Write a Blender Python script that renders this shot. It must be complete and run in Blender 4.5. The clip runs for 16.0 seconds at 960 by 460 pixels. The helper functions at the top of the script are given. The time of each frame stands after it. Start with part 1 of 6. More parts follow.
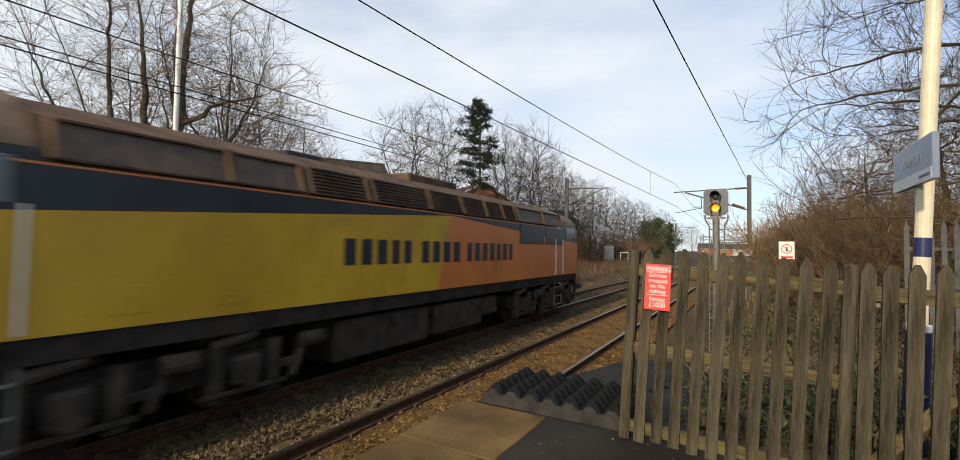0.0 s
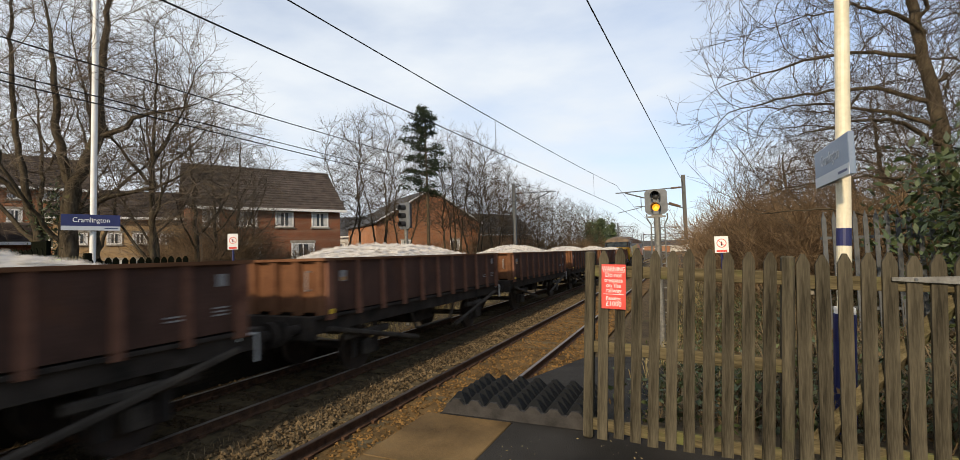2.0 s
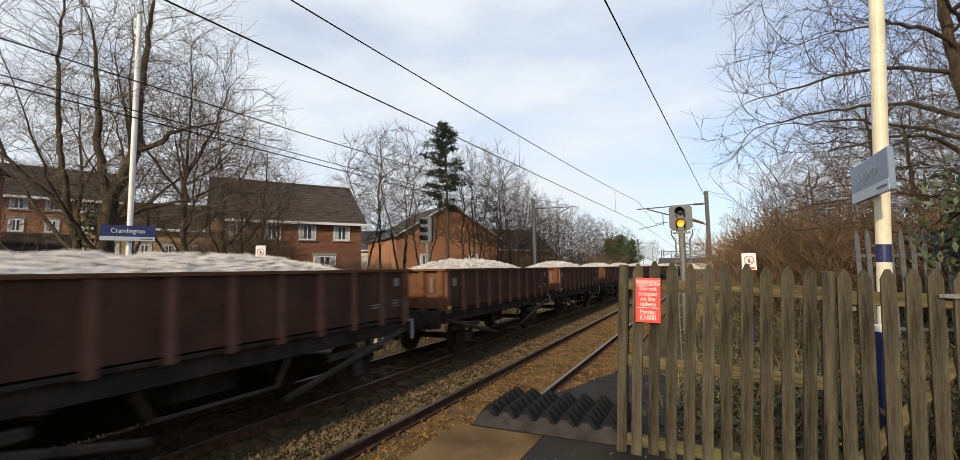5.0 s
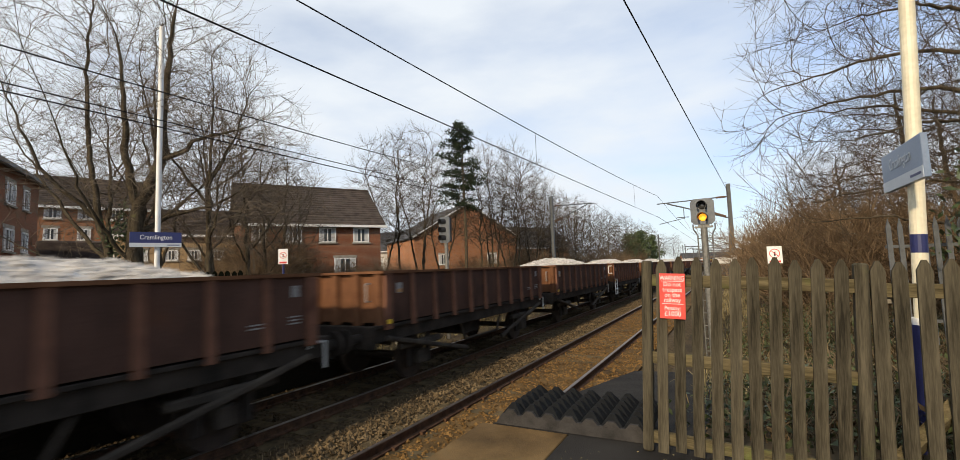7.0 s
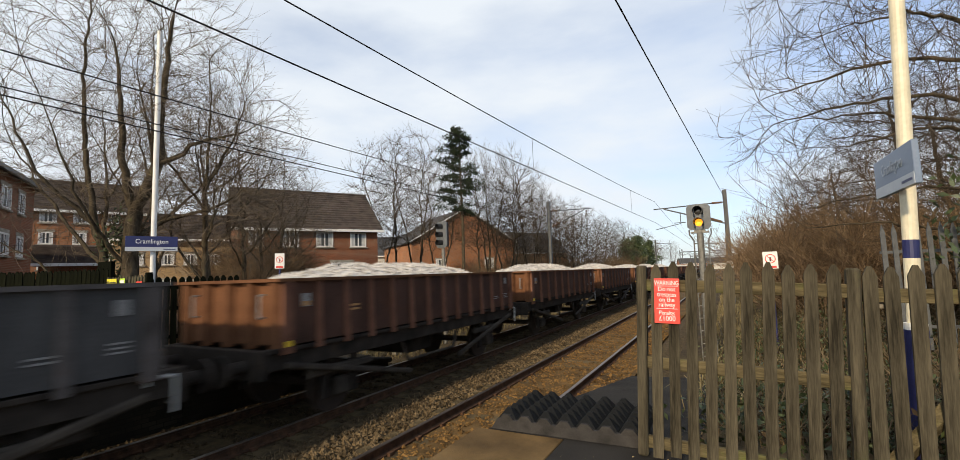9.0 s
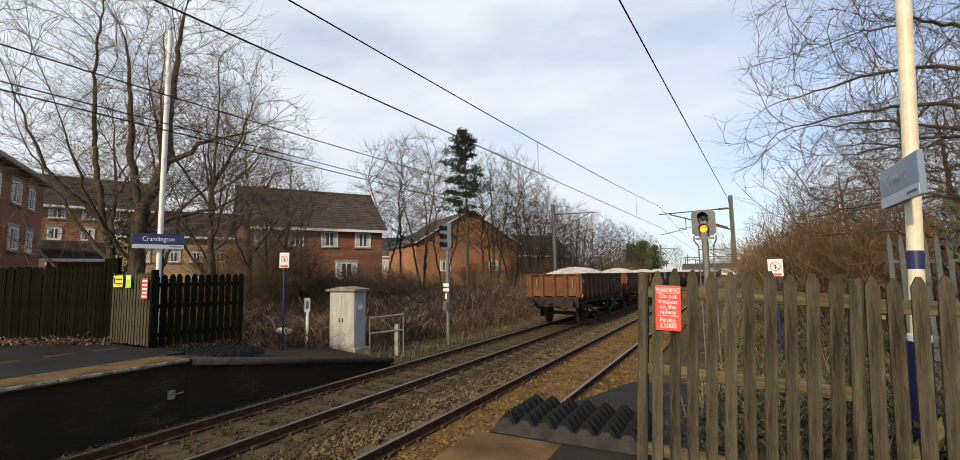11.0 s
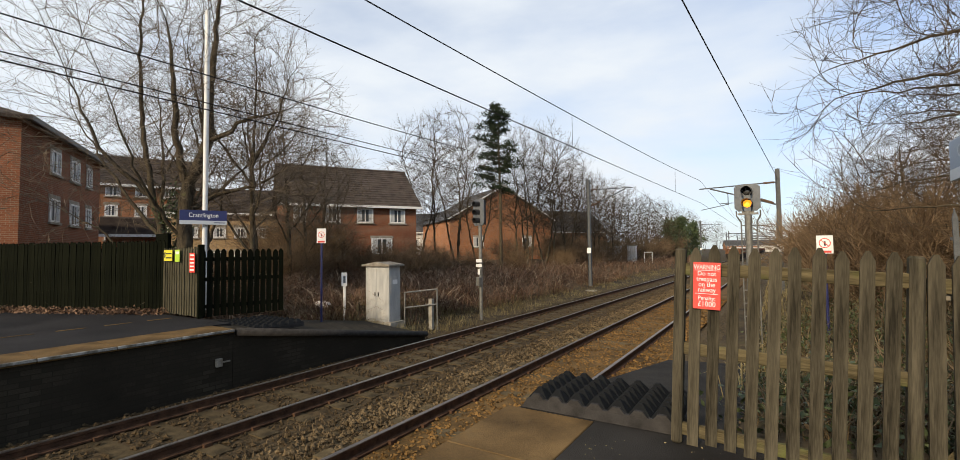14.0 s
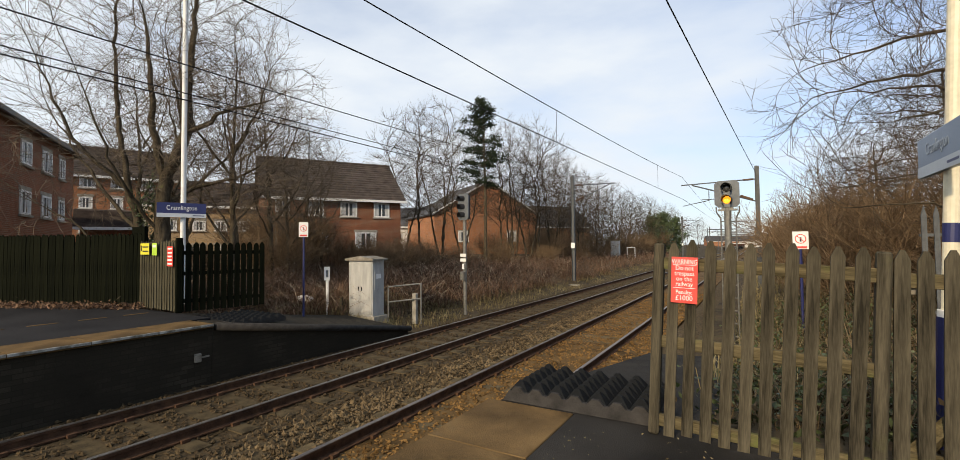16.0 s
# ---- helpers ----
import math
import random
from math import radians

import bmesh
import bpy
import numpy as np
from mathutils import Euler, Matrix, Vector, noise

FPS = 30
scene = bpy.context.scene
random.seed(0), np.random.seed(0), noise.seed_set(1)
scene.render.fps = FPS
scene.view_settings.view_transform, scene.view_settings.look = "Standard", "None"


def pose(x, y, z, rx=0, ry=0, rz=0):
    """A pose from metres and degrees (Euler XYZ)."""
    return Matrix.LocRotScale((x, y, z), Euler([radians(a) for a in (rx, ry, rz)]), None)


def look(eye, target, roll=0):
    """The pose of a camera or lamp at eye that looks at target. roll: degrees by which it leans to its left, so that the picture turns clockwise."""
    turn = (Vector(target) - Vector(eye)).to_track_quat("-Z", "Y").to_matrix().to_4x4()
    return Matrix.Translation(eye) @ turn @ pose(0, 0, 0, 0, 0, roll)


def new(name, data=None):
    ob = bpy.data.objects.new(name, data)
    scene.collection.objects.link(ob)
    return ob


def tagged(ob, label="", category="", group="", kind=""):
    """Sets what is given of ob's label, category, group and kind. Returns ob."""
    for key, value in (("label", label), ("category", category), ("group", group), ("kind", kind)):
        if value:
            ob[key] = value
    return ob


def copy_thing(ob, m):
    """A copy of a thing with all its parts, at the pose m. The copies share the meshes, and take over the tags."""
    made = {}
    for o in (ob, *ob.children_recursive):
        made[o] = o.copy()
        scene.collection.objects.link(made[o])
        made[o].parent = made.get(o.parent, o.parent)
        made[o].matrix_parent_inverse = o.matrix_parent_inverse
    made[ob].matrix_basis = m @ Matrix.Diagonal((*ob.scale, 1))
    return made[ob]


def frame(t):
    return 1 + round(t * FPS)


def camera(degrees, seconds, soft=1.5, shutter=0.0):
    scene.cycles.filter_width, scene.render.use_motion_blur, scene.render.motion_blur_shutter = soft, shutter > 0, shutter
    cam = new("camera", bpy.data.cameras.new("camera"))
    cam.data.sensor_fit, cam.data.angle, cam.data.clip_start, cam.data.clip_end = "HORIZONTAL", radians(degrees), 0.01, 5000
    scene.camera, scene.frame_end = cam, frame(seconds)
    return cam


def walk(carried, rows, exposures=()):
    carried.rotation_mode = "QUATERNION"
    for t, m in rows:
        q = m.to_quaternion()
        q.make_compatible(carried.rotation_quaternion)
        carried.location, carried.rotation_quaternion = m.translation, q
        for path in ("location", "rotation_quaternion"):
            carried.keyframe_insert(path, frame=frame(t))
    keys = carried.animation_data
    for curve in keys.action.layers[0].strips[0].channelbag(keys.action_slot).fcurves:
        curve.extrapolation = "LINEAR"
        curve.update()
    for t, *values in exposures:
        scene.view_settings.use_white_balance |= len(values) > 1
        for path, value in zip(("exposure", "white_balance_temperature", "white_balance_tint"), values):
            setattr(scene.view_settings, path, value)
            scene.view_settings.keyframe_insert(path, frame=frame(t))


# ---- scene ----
cam = camera(92.4, 16.0, 0.7, 0.15)
PATH = [
    (0, (2.207, -0.68, 1.371), (1.199, 1.046, 1.447), 1.0),
    (0.5, (2.207, -0.683, 1.354), (1.262, 1.079, 1.415), -1.1),
    (1, (2.234, -0.649, 1.361), (1.344, 1.14, 1.43), -1.2),
    (1.5, (2.221, -0.612, 1.369), (1.367, 1.193, 1.472), -1.3),
    (2, (2.136, -0.69, 1.382), (1.328, 1.136, 1.484), -1.7),
    (2.5, (2.066, -0.761, 1.376), (1.25, 1.062, 1.483), -1.5),
    (3, (2.051, -0.79, 1.373), (1.229, 1.028, 1.506), -0.8),
    (3.5, (2.053, -0.784, 1.374), (1.205, 1.021, 1.521), -0.9),
    (4, (2.047, -0.782, 1.37), (1.172, 1.011, 1.507), -0.7),
    (4.2, (2.047, -0.798, 1.362), (1.188, 1.001, 1.532), -0.8),
    (6.5, (2.034, -0.791, 1.357), (1.1, 0.97, 1.523), -1.9),
    (7, (2.03, -0.803, 1.36), (1.087, 0.953, 1.527), -2.1),
    (7.5, (2.032, -0.814, 1.362), (1.109, 0.953, 1.525), -2.5),
    (8, (2.042, -0.821, 1.361), (1.125, 0.947, 1.536), -2.1),
    (8.5, (2.042, -0.809, 1.361), (1.129, 0.96, 1.549), -2.0),
    (9, (2.048, -0.806, 1.356), (1.116, 0.954, 1.544), -2.0),
    (11.3, (2.072, -0.812, 1.37), (1.114, 0.932, 1.572), -0.6),
    (11.5, (2.04, -0.811, 1.361), (1.076, 0.929, 1.567), -0.3),
    (12, (2.035, -0.82, 1.357), (1.07, 0.92, 1.56), -0.3),
    (12.5, (2.049, -0.817, 1.361), (1.093, 0.927, 1.57), -0.5),
    (13, (2.05, -0.811, 1.358), (1.063, 0.917, 1.555), -0.4),
    (13.5, (2.048, -0.802, 1.36), (1.022, 0.908, 1.503), -1.4),
    (14, (2.065, -0.749, 1.367), (0.985, 0.932, 1.463), -0.8),
    (14.5, (2.086, -0.683, 1.364), (0.951, 0.962, 1.442), -0.2),
    (15, (2.079, -0.725, 1.354), (1.008, 0.963, 1.406), -0.9),
    (15.5, (2.076, -0.731, 1.358), (1.035, 0.974, 1.447), -0.3),
    (16, (2.087, -0.738, 1.363), (1.062, 0.977, 1.435), -0.6),
]
walk(cam, [(t, look(eye, target, roll)) for t, eye, target, roll in PATH])

# ---------- world and sun ----------
SUN_AZ, SUN_EL = radians(183), radians(24)
sun_dir = Vector((math.sin(SUN_AZ) * math.cos(SUN_EL), math.cos(SUN_AZ) * math.cos(SUN_EL), math.sin(SUN_EL)))
world = bpy.data.worlds.new("sky")
scene.world = world
world.use_nodes = True
wn, wl = world.node_tree.nodes, world.node_tree.links
wn.clear()
sky = wn.new("ShaderNodeTexSky")
sky.sky_type, sky.sun_disc = "NISHITA", False
sky.sun_elevation, sky.sun_rotation = SUN_EL, SUN_AZ
wtc, wmap = wn.new("ShaderNodeTexCoord"), wn.new("ShaderNodeMapping")
wmap.inputs["Scale"].default_value = (1.0, 1.3, 3.2)
wmap.inputs["Rotation"].default_value = (0.2, 0.15, 0.6)
wnoise, wramp = wn.new("ShaderNodeTexNoise"), wn.new("ShaderNodeValToRGB")
wnoise.inputs["Scale"].default_value, wnoise.inputs["Detail"].default_value = 1.6, 7
wnoise.inputs["Roughness"].default_value = 0.5
wramp.color_ramp.elements[0].position, wramp.color_ramp.elements[0].color = 0.34, (0.35, 0.35, 0.35, 1)
wramp.color_ramp.elements[1].position, wramp.color_ramp.elements[1].color = 0.66, (1, 1, 1, 1)
wgain, wmix, wbg, wout = wn.new("ShaderNodeMix"), wn.new("ShaderNodeMix"), wn.new("ShaderNodeBackground"), wn.new("ShaderNodeOutputWorld")
wgain.data_type = wmix.data_type = "RGBA"
wgain.blend_type = "MULTIPLY"
wgain.inputs["Factor"].default_value = 1
wgain.inputs["B"].default_value = (1.26, 1.5, 1.8, 1)
wmix.inputs["B"].default_value = (8.6, 9.15, 9.75, 1)
wl.new(sky.outputs["Color"], wgain.inputs["A"])
wl.new(wtc.outputs["Generated"], wmap.inputs["Vector"])
wl.new(wmap.outputs["Vector"], wnoise.inputs["Vector"])
wsep, wtilt = wn.new("ShaderNodeSeparateXYZ"), wn.new("ShaderNodeMath")
wtilt.operation = "MULTIPLY_ADD"  # the veil of cloud thins towards the east
wtilt.inputs[1].default_value = -0.22
wl.new(wtc.outputs["Generated"], wsep.inputs[0])
wl.new(wsep.outputs["X"], wtilt.inputs[0])
wl.new(wnoise.outputs["Fac"], wtilt.inputs[2])
wl.new(wtilt.outputs[0], wramp.inputs["Fac"])
wl.new(wramp.outputs["Color"], wmix.inputs["Factor"])
wl.new(wgain.outputs["Result"], wmix.inputs["A"])
wl.new(wmix.outputs["Result"], wbg.inputs["Color"])
wl.new(wbg.outputs["Background"], wout.inputs["Surface"])
wbg.inputs["Strength"].default_value = 0.1
sun = new("sun", bpy.data.lights.new("sun", "SUN"))
sun.data.energy, sun.data.angle, sun.data.color = 3.7, radians(2.5), (1.0, 0.81, 0.56)
sun.matrix_world = look(sun_dir * 200, (0, 0, 0))


# ---------- materials ----------
def material(name, low, high, scale=6.0, rough=0.8, metal=0.0, bump=0.2, fine=60.0, stretch=(1, 1, 1), rust=None, rust_amount=0.5, vary=0.0, detail=6, emit=None, coat=0.0):
    """Two scales of noise between two colours, an optional third colour in patches, and a fine bump."""
    m = bpy.data.materials.new(name)
    m.use_nodes = True
    n, l = m.node_tree.nodes, m.node_tree.links
    p = n["Principled BSDF"]
    p.inputs["Metallic"].default_value = metal
    tc, mp = n.new("ShaderNodeTexCoord"), n.new("ShaderNodeMapping")
    mp.inputs["Scale"].default_value = stretch
    l.new(tc.outputs["Object"], mp.inputs["Vector"])
    a, b = n.new("ShaderNodeTexNoise"), n.new("ShaderNodeTexNoise")
    for tex, s, d in ((a, scale, detail), (b, fine, 3)):
        tex.inputs["Scale"].default_value, tex.inputs["Detail"].default_value = s, d
        l.new(mp.outputs["Vector"], tex.inputs["Vector"])
    add = n.new("ShaderNodeMath")
    add.operation = "MULTIPLY_ADD"
    l.new(b.outputs["Fac"], add.inputs[0])
    add.inputs[1].default_value = 0.45
    l.new(a.outputs["Fac"], add.inputs[2])
    ramp = n.new("ShaderNodeValToRGB")
    ramp.color_ramp.elements[0].position, ramp.color_ramp.elements[0].color = 0.5, (*low, 1)
    ramp.color_ramp.elements[1].position, ramp.color_ramp.elements[1].color = 0.95, (*high, 1)
    last = add.outputs[0]
    if vary:
        info, geo, mixr = n.new("ShaderNodeObjectInfo"), n.new("ShaderNodeNewGeometry"), n.new("ShaderNodeMath")
        mixr.operation = "ADD"
        l.new(info.outputs["Random"], mixr.inputs[0])
        l.new(geo.outputs["Random Per Island"], mixr.inputs[1])
        va = n.new("ShaderNodeMath")
        va.operation = "MULTIPLY_ADD"
        l.new(mixr.outputs[0], va.inputs[0])
        va.inputs[1].default_value = vary
        sub = n.new("ShaderNodeMath")
        sub.operation = "SUBTRACT"
        l.new(last, sub.inputs[0])
        sub.inputs[1].default_value = vary
        l.new(sub.outputs[0], va.inputs[2])
        last = va.outputs[0]
    l.new(last, ramp.inputs["Fac"])
    colour = ramp.outputs["Color"]
    if rust:
        c = n.new("ShaderNodeTexNoise")
        c.inputs["Scale"].default_value, c.inputs["Detail"].default_value, c.inputs["Roughness"].default_value = scale * 0.6, 9, 0.65
        l.new(tc.outputs["Object"], c.inputs["Vector"])
        cr = n.new("ShaderNodeValToRGB")
        cr.color_ramp.elements[0].position = 0.72 - 0.4 * rust_amount
        cr.color_ramp.elements[1].position = 0.85 - 0.3 * rust_amount
        l.new(c.outputs["Fac"], cr.inputs["Fac"])
        mx = n.new("ShaderNodeMix")
        mx.data_type = "RGBA"
        l.new(cr.outputs["Color"], mx.inputs["Factor"])
        l.new(colour, mx.inputs["A"])
        mx.inputs["B"].default_value = (*rust, 1)
        colour = mx.outputs["Result"]
    l.new(colour, p.inputs["Base Color"])
    rr = n.new("ShaderNodeMapRange")
    rr.inputs["To Min"].default_value, rr.inputs["To Max"].default_value = max(0.03, rough - 0.12), min(1, rough + 0.12)
    l.new(a.outputs["Fac"], rr.inputs["Value"])
    l.new(rr.outputs["Result"], p.inputs["Roughness"])
    p.inputs["Specular IOR Level"].default_value = 0.12 if rough > 0.7 else 0.5
    p.inputs["Coat Weight"].default_value = coat
    if bump:
        bp = n.new("ShaderNodeBump")
        bp.inputs["Strength"].default_value, bp.inputs["Distance"].default_value = bump, 0.02
        l.new(add.outputs[0], bp.inputs["Height"])
        l.new(bp.outputs["Normal"], p.inputs["Normal"])
    if emit:
        p.inputs["Emission Color"].default_value, p.inputs["Emission Strength"].default_value = (*emit[0], 1), emit[1]
    return m


def brickwork(name, c1, c2, mortar, length=0.225, height=0.075):
    """Courses of brick that run round upright walls."""
    m = material(name, c1, c2, 1.2, 0.85, bump=0.1)
    n, l = m.node_tree.nodes, m.node_tree.links
    p = n["Principled BSDF"]
    tc, sep, comb, add = n.new("ShaderNodeTexCoord"), n.new("ShaderNodeSeparateXYZ"), n.new("ShaderNodeCombineXYZ"), n.new("ShaderNodeMath")
    l.new(tc.outputs["Object"], sep.inputs[0])
    add.operation = "ADD"
    l.new(sep.outputs["X"], add.inputs[0])
    l.new(sep.outputs["Y"], add.inputs[1])
    l.new(add.outputs[0], comb.inputs["X"])
    l.new(sep.outputs["Z"], comb.inputs["Y"])
    br = n.new("ShaderNodeTexBrick")
    br.inputs["Scale"].default_value = 1
    br.inputs["Brick Width"].default_value, br.inputs["Row Height"].default_value, br.inputs["Mortar Size"].default_value = length, height, 0.006
    br.inputs["Mortar"].default_value = (*mortar, 1)
    old = p.inputs["Base Color"].links[0].from_socket
    l.new(comb.outputs[0], br.inputs["Vector"])
    l.new(old, br.inputs["Color1"])
    br.inputs["Color2"].default_value = (*[(a + b) / 2.6 for a, b in zip(c1, c2)], 1)
    l.new(br.outputs["Color"], p.inputs["Base Color"])
    return m


M = {}
M["ballast"] = material("ballast", (0.036, 0.026, 0.013), (0.14, 0.1, 0.052), 9, 0.9, bump=0.9, fine=45, rust=(0.12, 0.075, 0.04), rust_amount=0.25)
M["ballast_stone"] = material("ballast_stone", (0.03, 0.021, 0.011), (0.19, 0.135, 0.072), 3, 0.9, bump=0.3, fine=70, vary=0.35, rust=(0.15, 0.085, 0.04), rust_amount=0.2)
M["rusty_stone"] = material("rusty_stone", (0.04, 0.022, 0.007), (0.24, 0.135, 0.045), 3, 0.9, bump=0.3, fine=70, vary=0.3)
M["earth"] = material("earth", (0.03, 0.022, 0.013), (0.1, 0.073, 0.04), 1.3, 0.95, bump=0.6, fine=18, rust=(0.09, 0.1, 0.035), rust_amount=0.35)
M["track_dirt"] = material("track_dirt", (0.05, 0.03, 0.011), (0.19, 0.115, 0.045), 2.2, 0.95, bump=0.6, fine=30, rust=(0.12, 0.1, 0.06), rust_amount=0.3)
M["rail_side"] = material("rail_side", (0.045, 0.026, 0.017), (0.13, 0.07, 0.04), 8, 0.8, 0.2, bump=0.3)
M["dull_head"] = material("dull_head", (0.13, 0.105, 0.09), (0.3, 0.26, 0.23), 5, 0.42, 0.85, bump=0.1, stretch=(1, 0.05, 1))
# far-track ballast and sleepers: the train's shadow is put into these darker colours
M["shade_ballast"] = material("shade_ballast", (0.024, 0.017, 0.009), (0.105, 0.073, 0.038), 9, 0.9, bump=0.9, fine=45)
M["shade_sleeper"] = material("shade_sleeper", (0.034, 0.025, 0.013), (0.12, 0.088, 0.046), 4, 0.9, bump=0.4, vary=0.12)
M["rail_head"] = material("rail_head", (0.16, 0.14, 0.125), (0.34, 0.31, 0.28), 5, 0.45, 1.0, bump=0.05, stretch=(1, 0.05, 1))
M["sleeper"] = material("sleeper", (0.055, 0.04, 0.02), (0.18, 0.135, 0.072), 4, 0.9, bump=0.4, vary=0.12)
M["asphalt"] = material("asphalt", (0.014, 0.0126, 0.0108), (0.046, 0.0415, 0.036), 1.5, 0.9, bump=0.6, fine=140)
# far platform's asphalt, a darker copy that carries the shade lying on it
M["shaded_asphalt"] = material("shaded_asphalt", (0.012, 0.0118, 0.0125), (0.036, 0.034, 0.034), 0.8, 0.9, bump=0.4, fine=100)
M["coping"] = material("coping", (0.05, 0.03, 0.0115), (0.2, 0.125, 0.052), 1.9, 0.85, bump=0.45, fine=120, rust=(0.16, 0.115, 0.06), rust_amount=0.3)
M["nosing"] = material("nosing", (0.12, 0.11, 0.09), (0.48, 0.46, 0.42), 7, 0.9, bump=0.3, rust=(0.1, 0.08, 0.05), rust_amount=0.6)
# brick painted nearly black: shade below the platform nosing is in the colour
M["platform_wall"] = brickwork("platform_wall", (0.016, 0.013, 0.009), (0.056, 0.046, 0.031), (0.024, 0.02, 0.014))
M["rubber"] = material("rubber", (0.02, 0.0185, 0.017), (0.055, 0.05, 0.046), 9, 0.75, bump=0.25, fine=110)
M["black_rubber"] = material("black_rubber", (0.005, 0.0055, 0.006), (0.014, 0.015, 0.016), 9, 0.8, bump=0.2, fine=110)
M["picket"] = material("picket", (0.018, 0.0152, 0.0096), (0.112, 0.095, 0.063), 3, 0.9, bump=0.45, fine=22, stretch=(6, 6, 0.5), rust=(0.1, 0.1, 0.045), rust_amount=0.35, vary=0.16)
M["fence_rail"] = material("fence_rail", (0.045, 0.036, 0.018), (0.165, 0.133, 0.072), 5, 0.9, bump=0.4, fine=30, stretch=(0.5, 6, 6), rust=(0.13, 0.14, 0.045), rust_amount=0.45)
# green-black wood, its colour lowered further to stand for shade on the fence
M["shaded_fence"] = material("shaded_fence", (0.0022, 0.003, 0.0016), (0.0105, 0.0115, 0.006), 4, 0.9, bump=0.4, fine=30, stretch=(5, 5, 0.4), vary=0.2)
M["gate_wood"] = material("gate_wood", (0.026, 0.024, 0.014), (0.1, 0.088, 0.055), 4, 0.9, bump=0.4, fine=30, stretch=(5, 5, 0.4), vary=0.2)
M["red_sign"] = material("red_sign", (0.62, 0.045, 0.03), (0.72, 0.07, 0.05), 3, 0.45, bump=0.02)
M["white"] = material("white_paint", (0.68, 0.67, 0.63), (0.82, 0.81, 0.78), 4, 0.5, bump=0.05)
M["letter_white"] = material("letter_white", (0.8, 0.79, 0.77), (0.86, 0.85, 0.83), 4, 0.6, bump=0)
M["cream"] = material("cream_paint", (0.6, 0.54, 0.38), (0.78, 0.71, 0.53), 5, 0.5, bump=0.15, rust=(0.16, 0.1, 0.05), rust_amount=0.04, fine=30)
M["blue"] = material("blue_paint", (0.012, 0.014, 0.065), (0.02, 0.024, 0.105), 5, 0.45, bump=0.05)
M["board_blue"] = material("board_blue", (0.02, 0.026, 0.1), (0.03, 0.036, 0.14), 3, 0.4, bump=0)
M["board_faded"] = material("board_faded", (0.12, 0.17, 0.25), (0.17, 0.22, 0.31), 3, 0.35, bump=0)
M["faded_letter"] = material("faded_letter", (0.3, 0.35, 0.42), (0.36, 0.41, 0.47), 3, 0.5, bump=0)
M["board_strip"] = material("board_strip", (0.48, 0.52, 0.56), (0.58, 0.61, 0.64), 3, 0.5, bump=0)
M["black"] = material("black_paint", (0.012, 0.012, 0.013), (0.03, 0.03, 0.032), 6, 0.5, bump=0.05)
M["signal_grey"] = material("signal_grey", (0.09, 0.1, 0.11), (0.17, 0.18, 0.19), 6, 0.6, bump=0.1)
M["galvanised"] = material("galvanised", (0.12, 0.115, 0.1), (0.25, 0.24, 0.215), 12, 0.55, 0.4, bump=0.1)
M["mast_grey"] = material("mast_grey", (0.05, 0.054, 0.058), (0.115, 0.12, 0.122), 6, 0.65, 0.1, bump=0.1)
M["cabinet"] = material("cabinet_grey", (0.3, 0.3, 0.285), (0.5, 0.49, 0.455), 2.5, 0.6, bump=0.1, stretch=(2, 2, 0.5), rust=(0.16, 0.15, 0.11), rust_amount=0.3)
M["cabinet_lid"] = material("cabinet_lid", (0.14, 0.12, 0.09), (0.32, 0.29, 0.24), 5, 0.8, bump=0.3)
M["concrete"] = material("concrete", (0.2, 0.18, 0.14), (0.42, 0.39, 0.33), 4, 0.9, bump=0.3)
M["amber_lamp"] = material("amber_lamp", (0.9, 0.45, 0.05), (1, 0.5, 0.06), 3, 0.3, bump=0, emit=((1.0, 0.3, 0.015), 1.7))
M["dead_lens"] = material("dead_lens", (0.02, 0.02, 0.02), (0.05, 0.05, 0.05), 3, 0.12, bump=0)
M["wire"] = material("wire", (0.02, 0.02, 0.02), (0.04, 0.037, 0.034), 3, 0.9, 0.0, bump=0)
M["loco_yellow"] = material("loco_yellow", (0.45, 0.255, 0.014), (0.64, 0.385, 0.02), 1.2, 0.45, bump=0.04, stretch=(1, 1, 0.5), rust=(0.27, 0.155, 0.03), rust_amount=0.42)
M["loco_orange"] = material("loco_orange", (0.52, 0.155, 0.03), (0.66, 0.21, 0.045), 1.2, 0.45, bump=0.04, rust=(0.33, 0.11, 0.03), rust_amount=0.38)
M["loco_navy"] = material("loco_navy", (0.012, 0.015, 0.02), (0.028, 0.032, 0.04), 2, 0.4, bump=0.04, rust=(0.05, 0.035, 0.025), rust_amount=0.35)
M["loco_roof"] = material("loco_roof", (0.05, 0.032, 0.022), (0.16, 0.1, 0.065), 2.5, 0.75, bump=0.2, rust=(0.2, 0.12, 0.06), rust_amount=0.3)
M["cab_roof"] = material("cab_roof", (0.075, 0.048, 0.027), (0.17, 0.115, 0.066), 2.5, 0.7, bump=0.1)
M["grille"] = material("grille", (0.05, 0.035, 0.025), (0.13, 0.09, 0.06), 6, 0.7, bump=0.1)
M["underframe"] = material("underframe", (0.014, 0.012, 0.01), (0.05, 0.04, 0.032), 3, 0.85, bump=0.3, rust=(0.06, 0.04, 0.025), rust_amount=0.3)
M["wheel"] = material("wheel_steel", (0.03, 0.022, 0.017), (0.08, 0.055, 0.04), 6, 0.7, 0.3, bump=0.15)
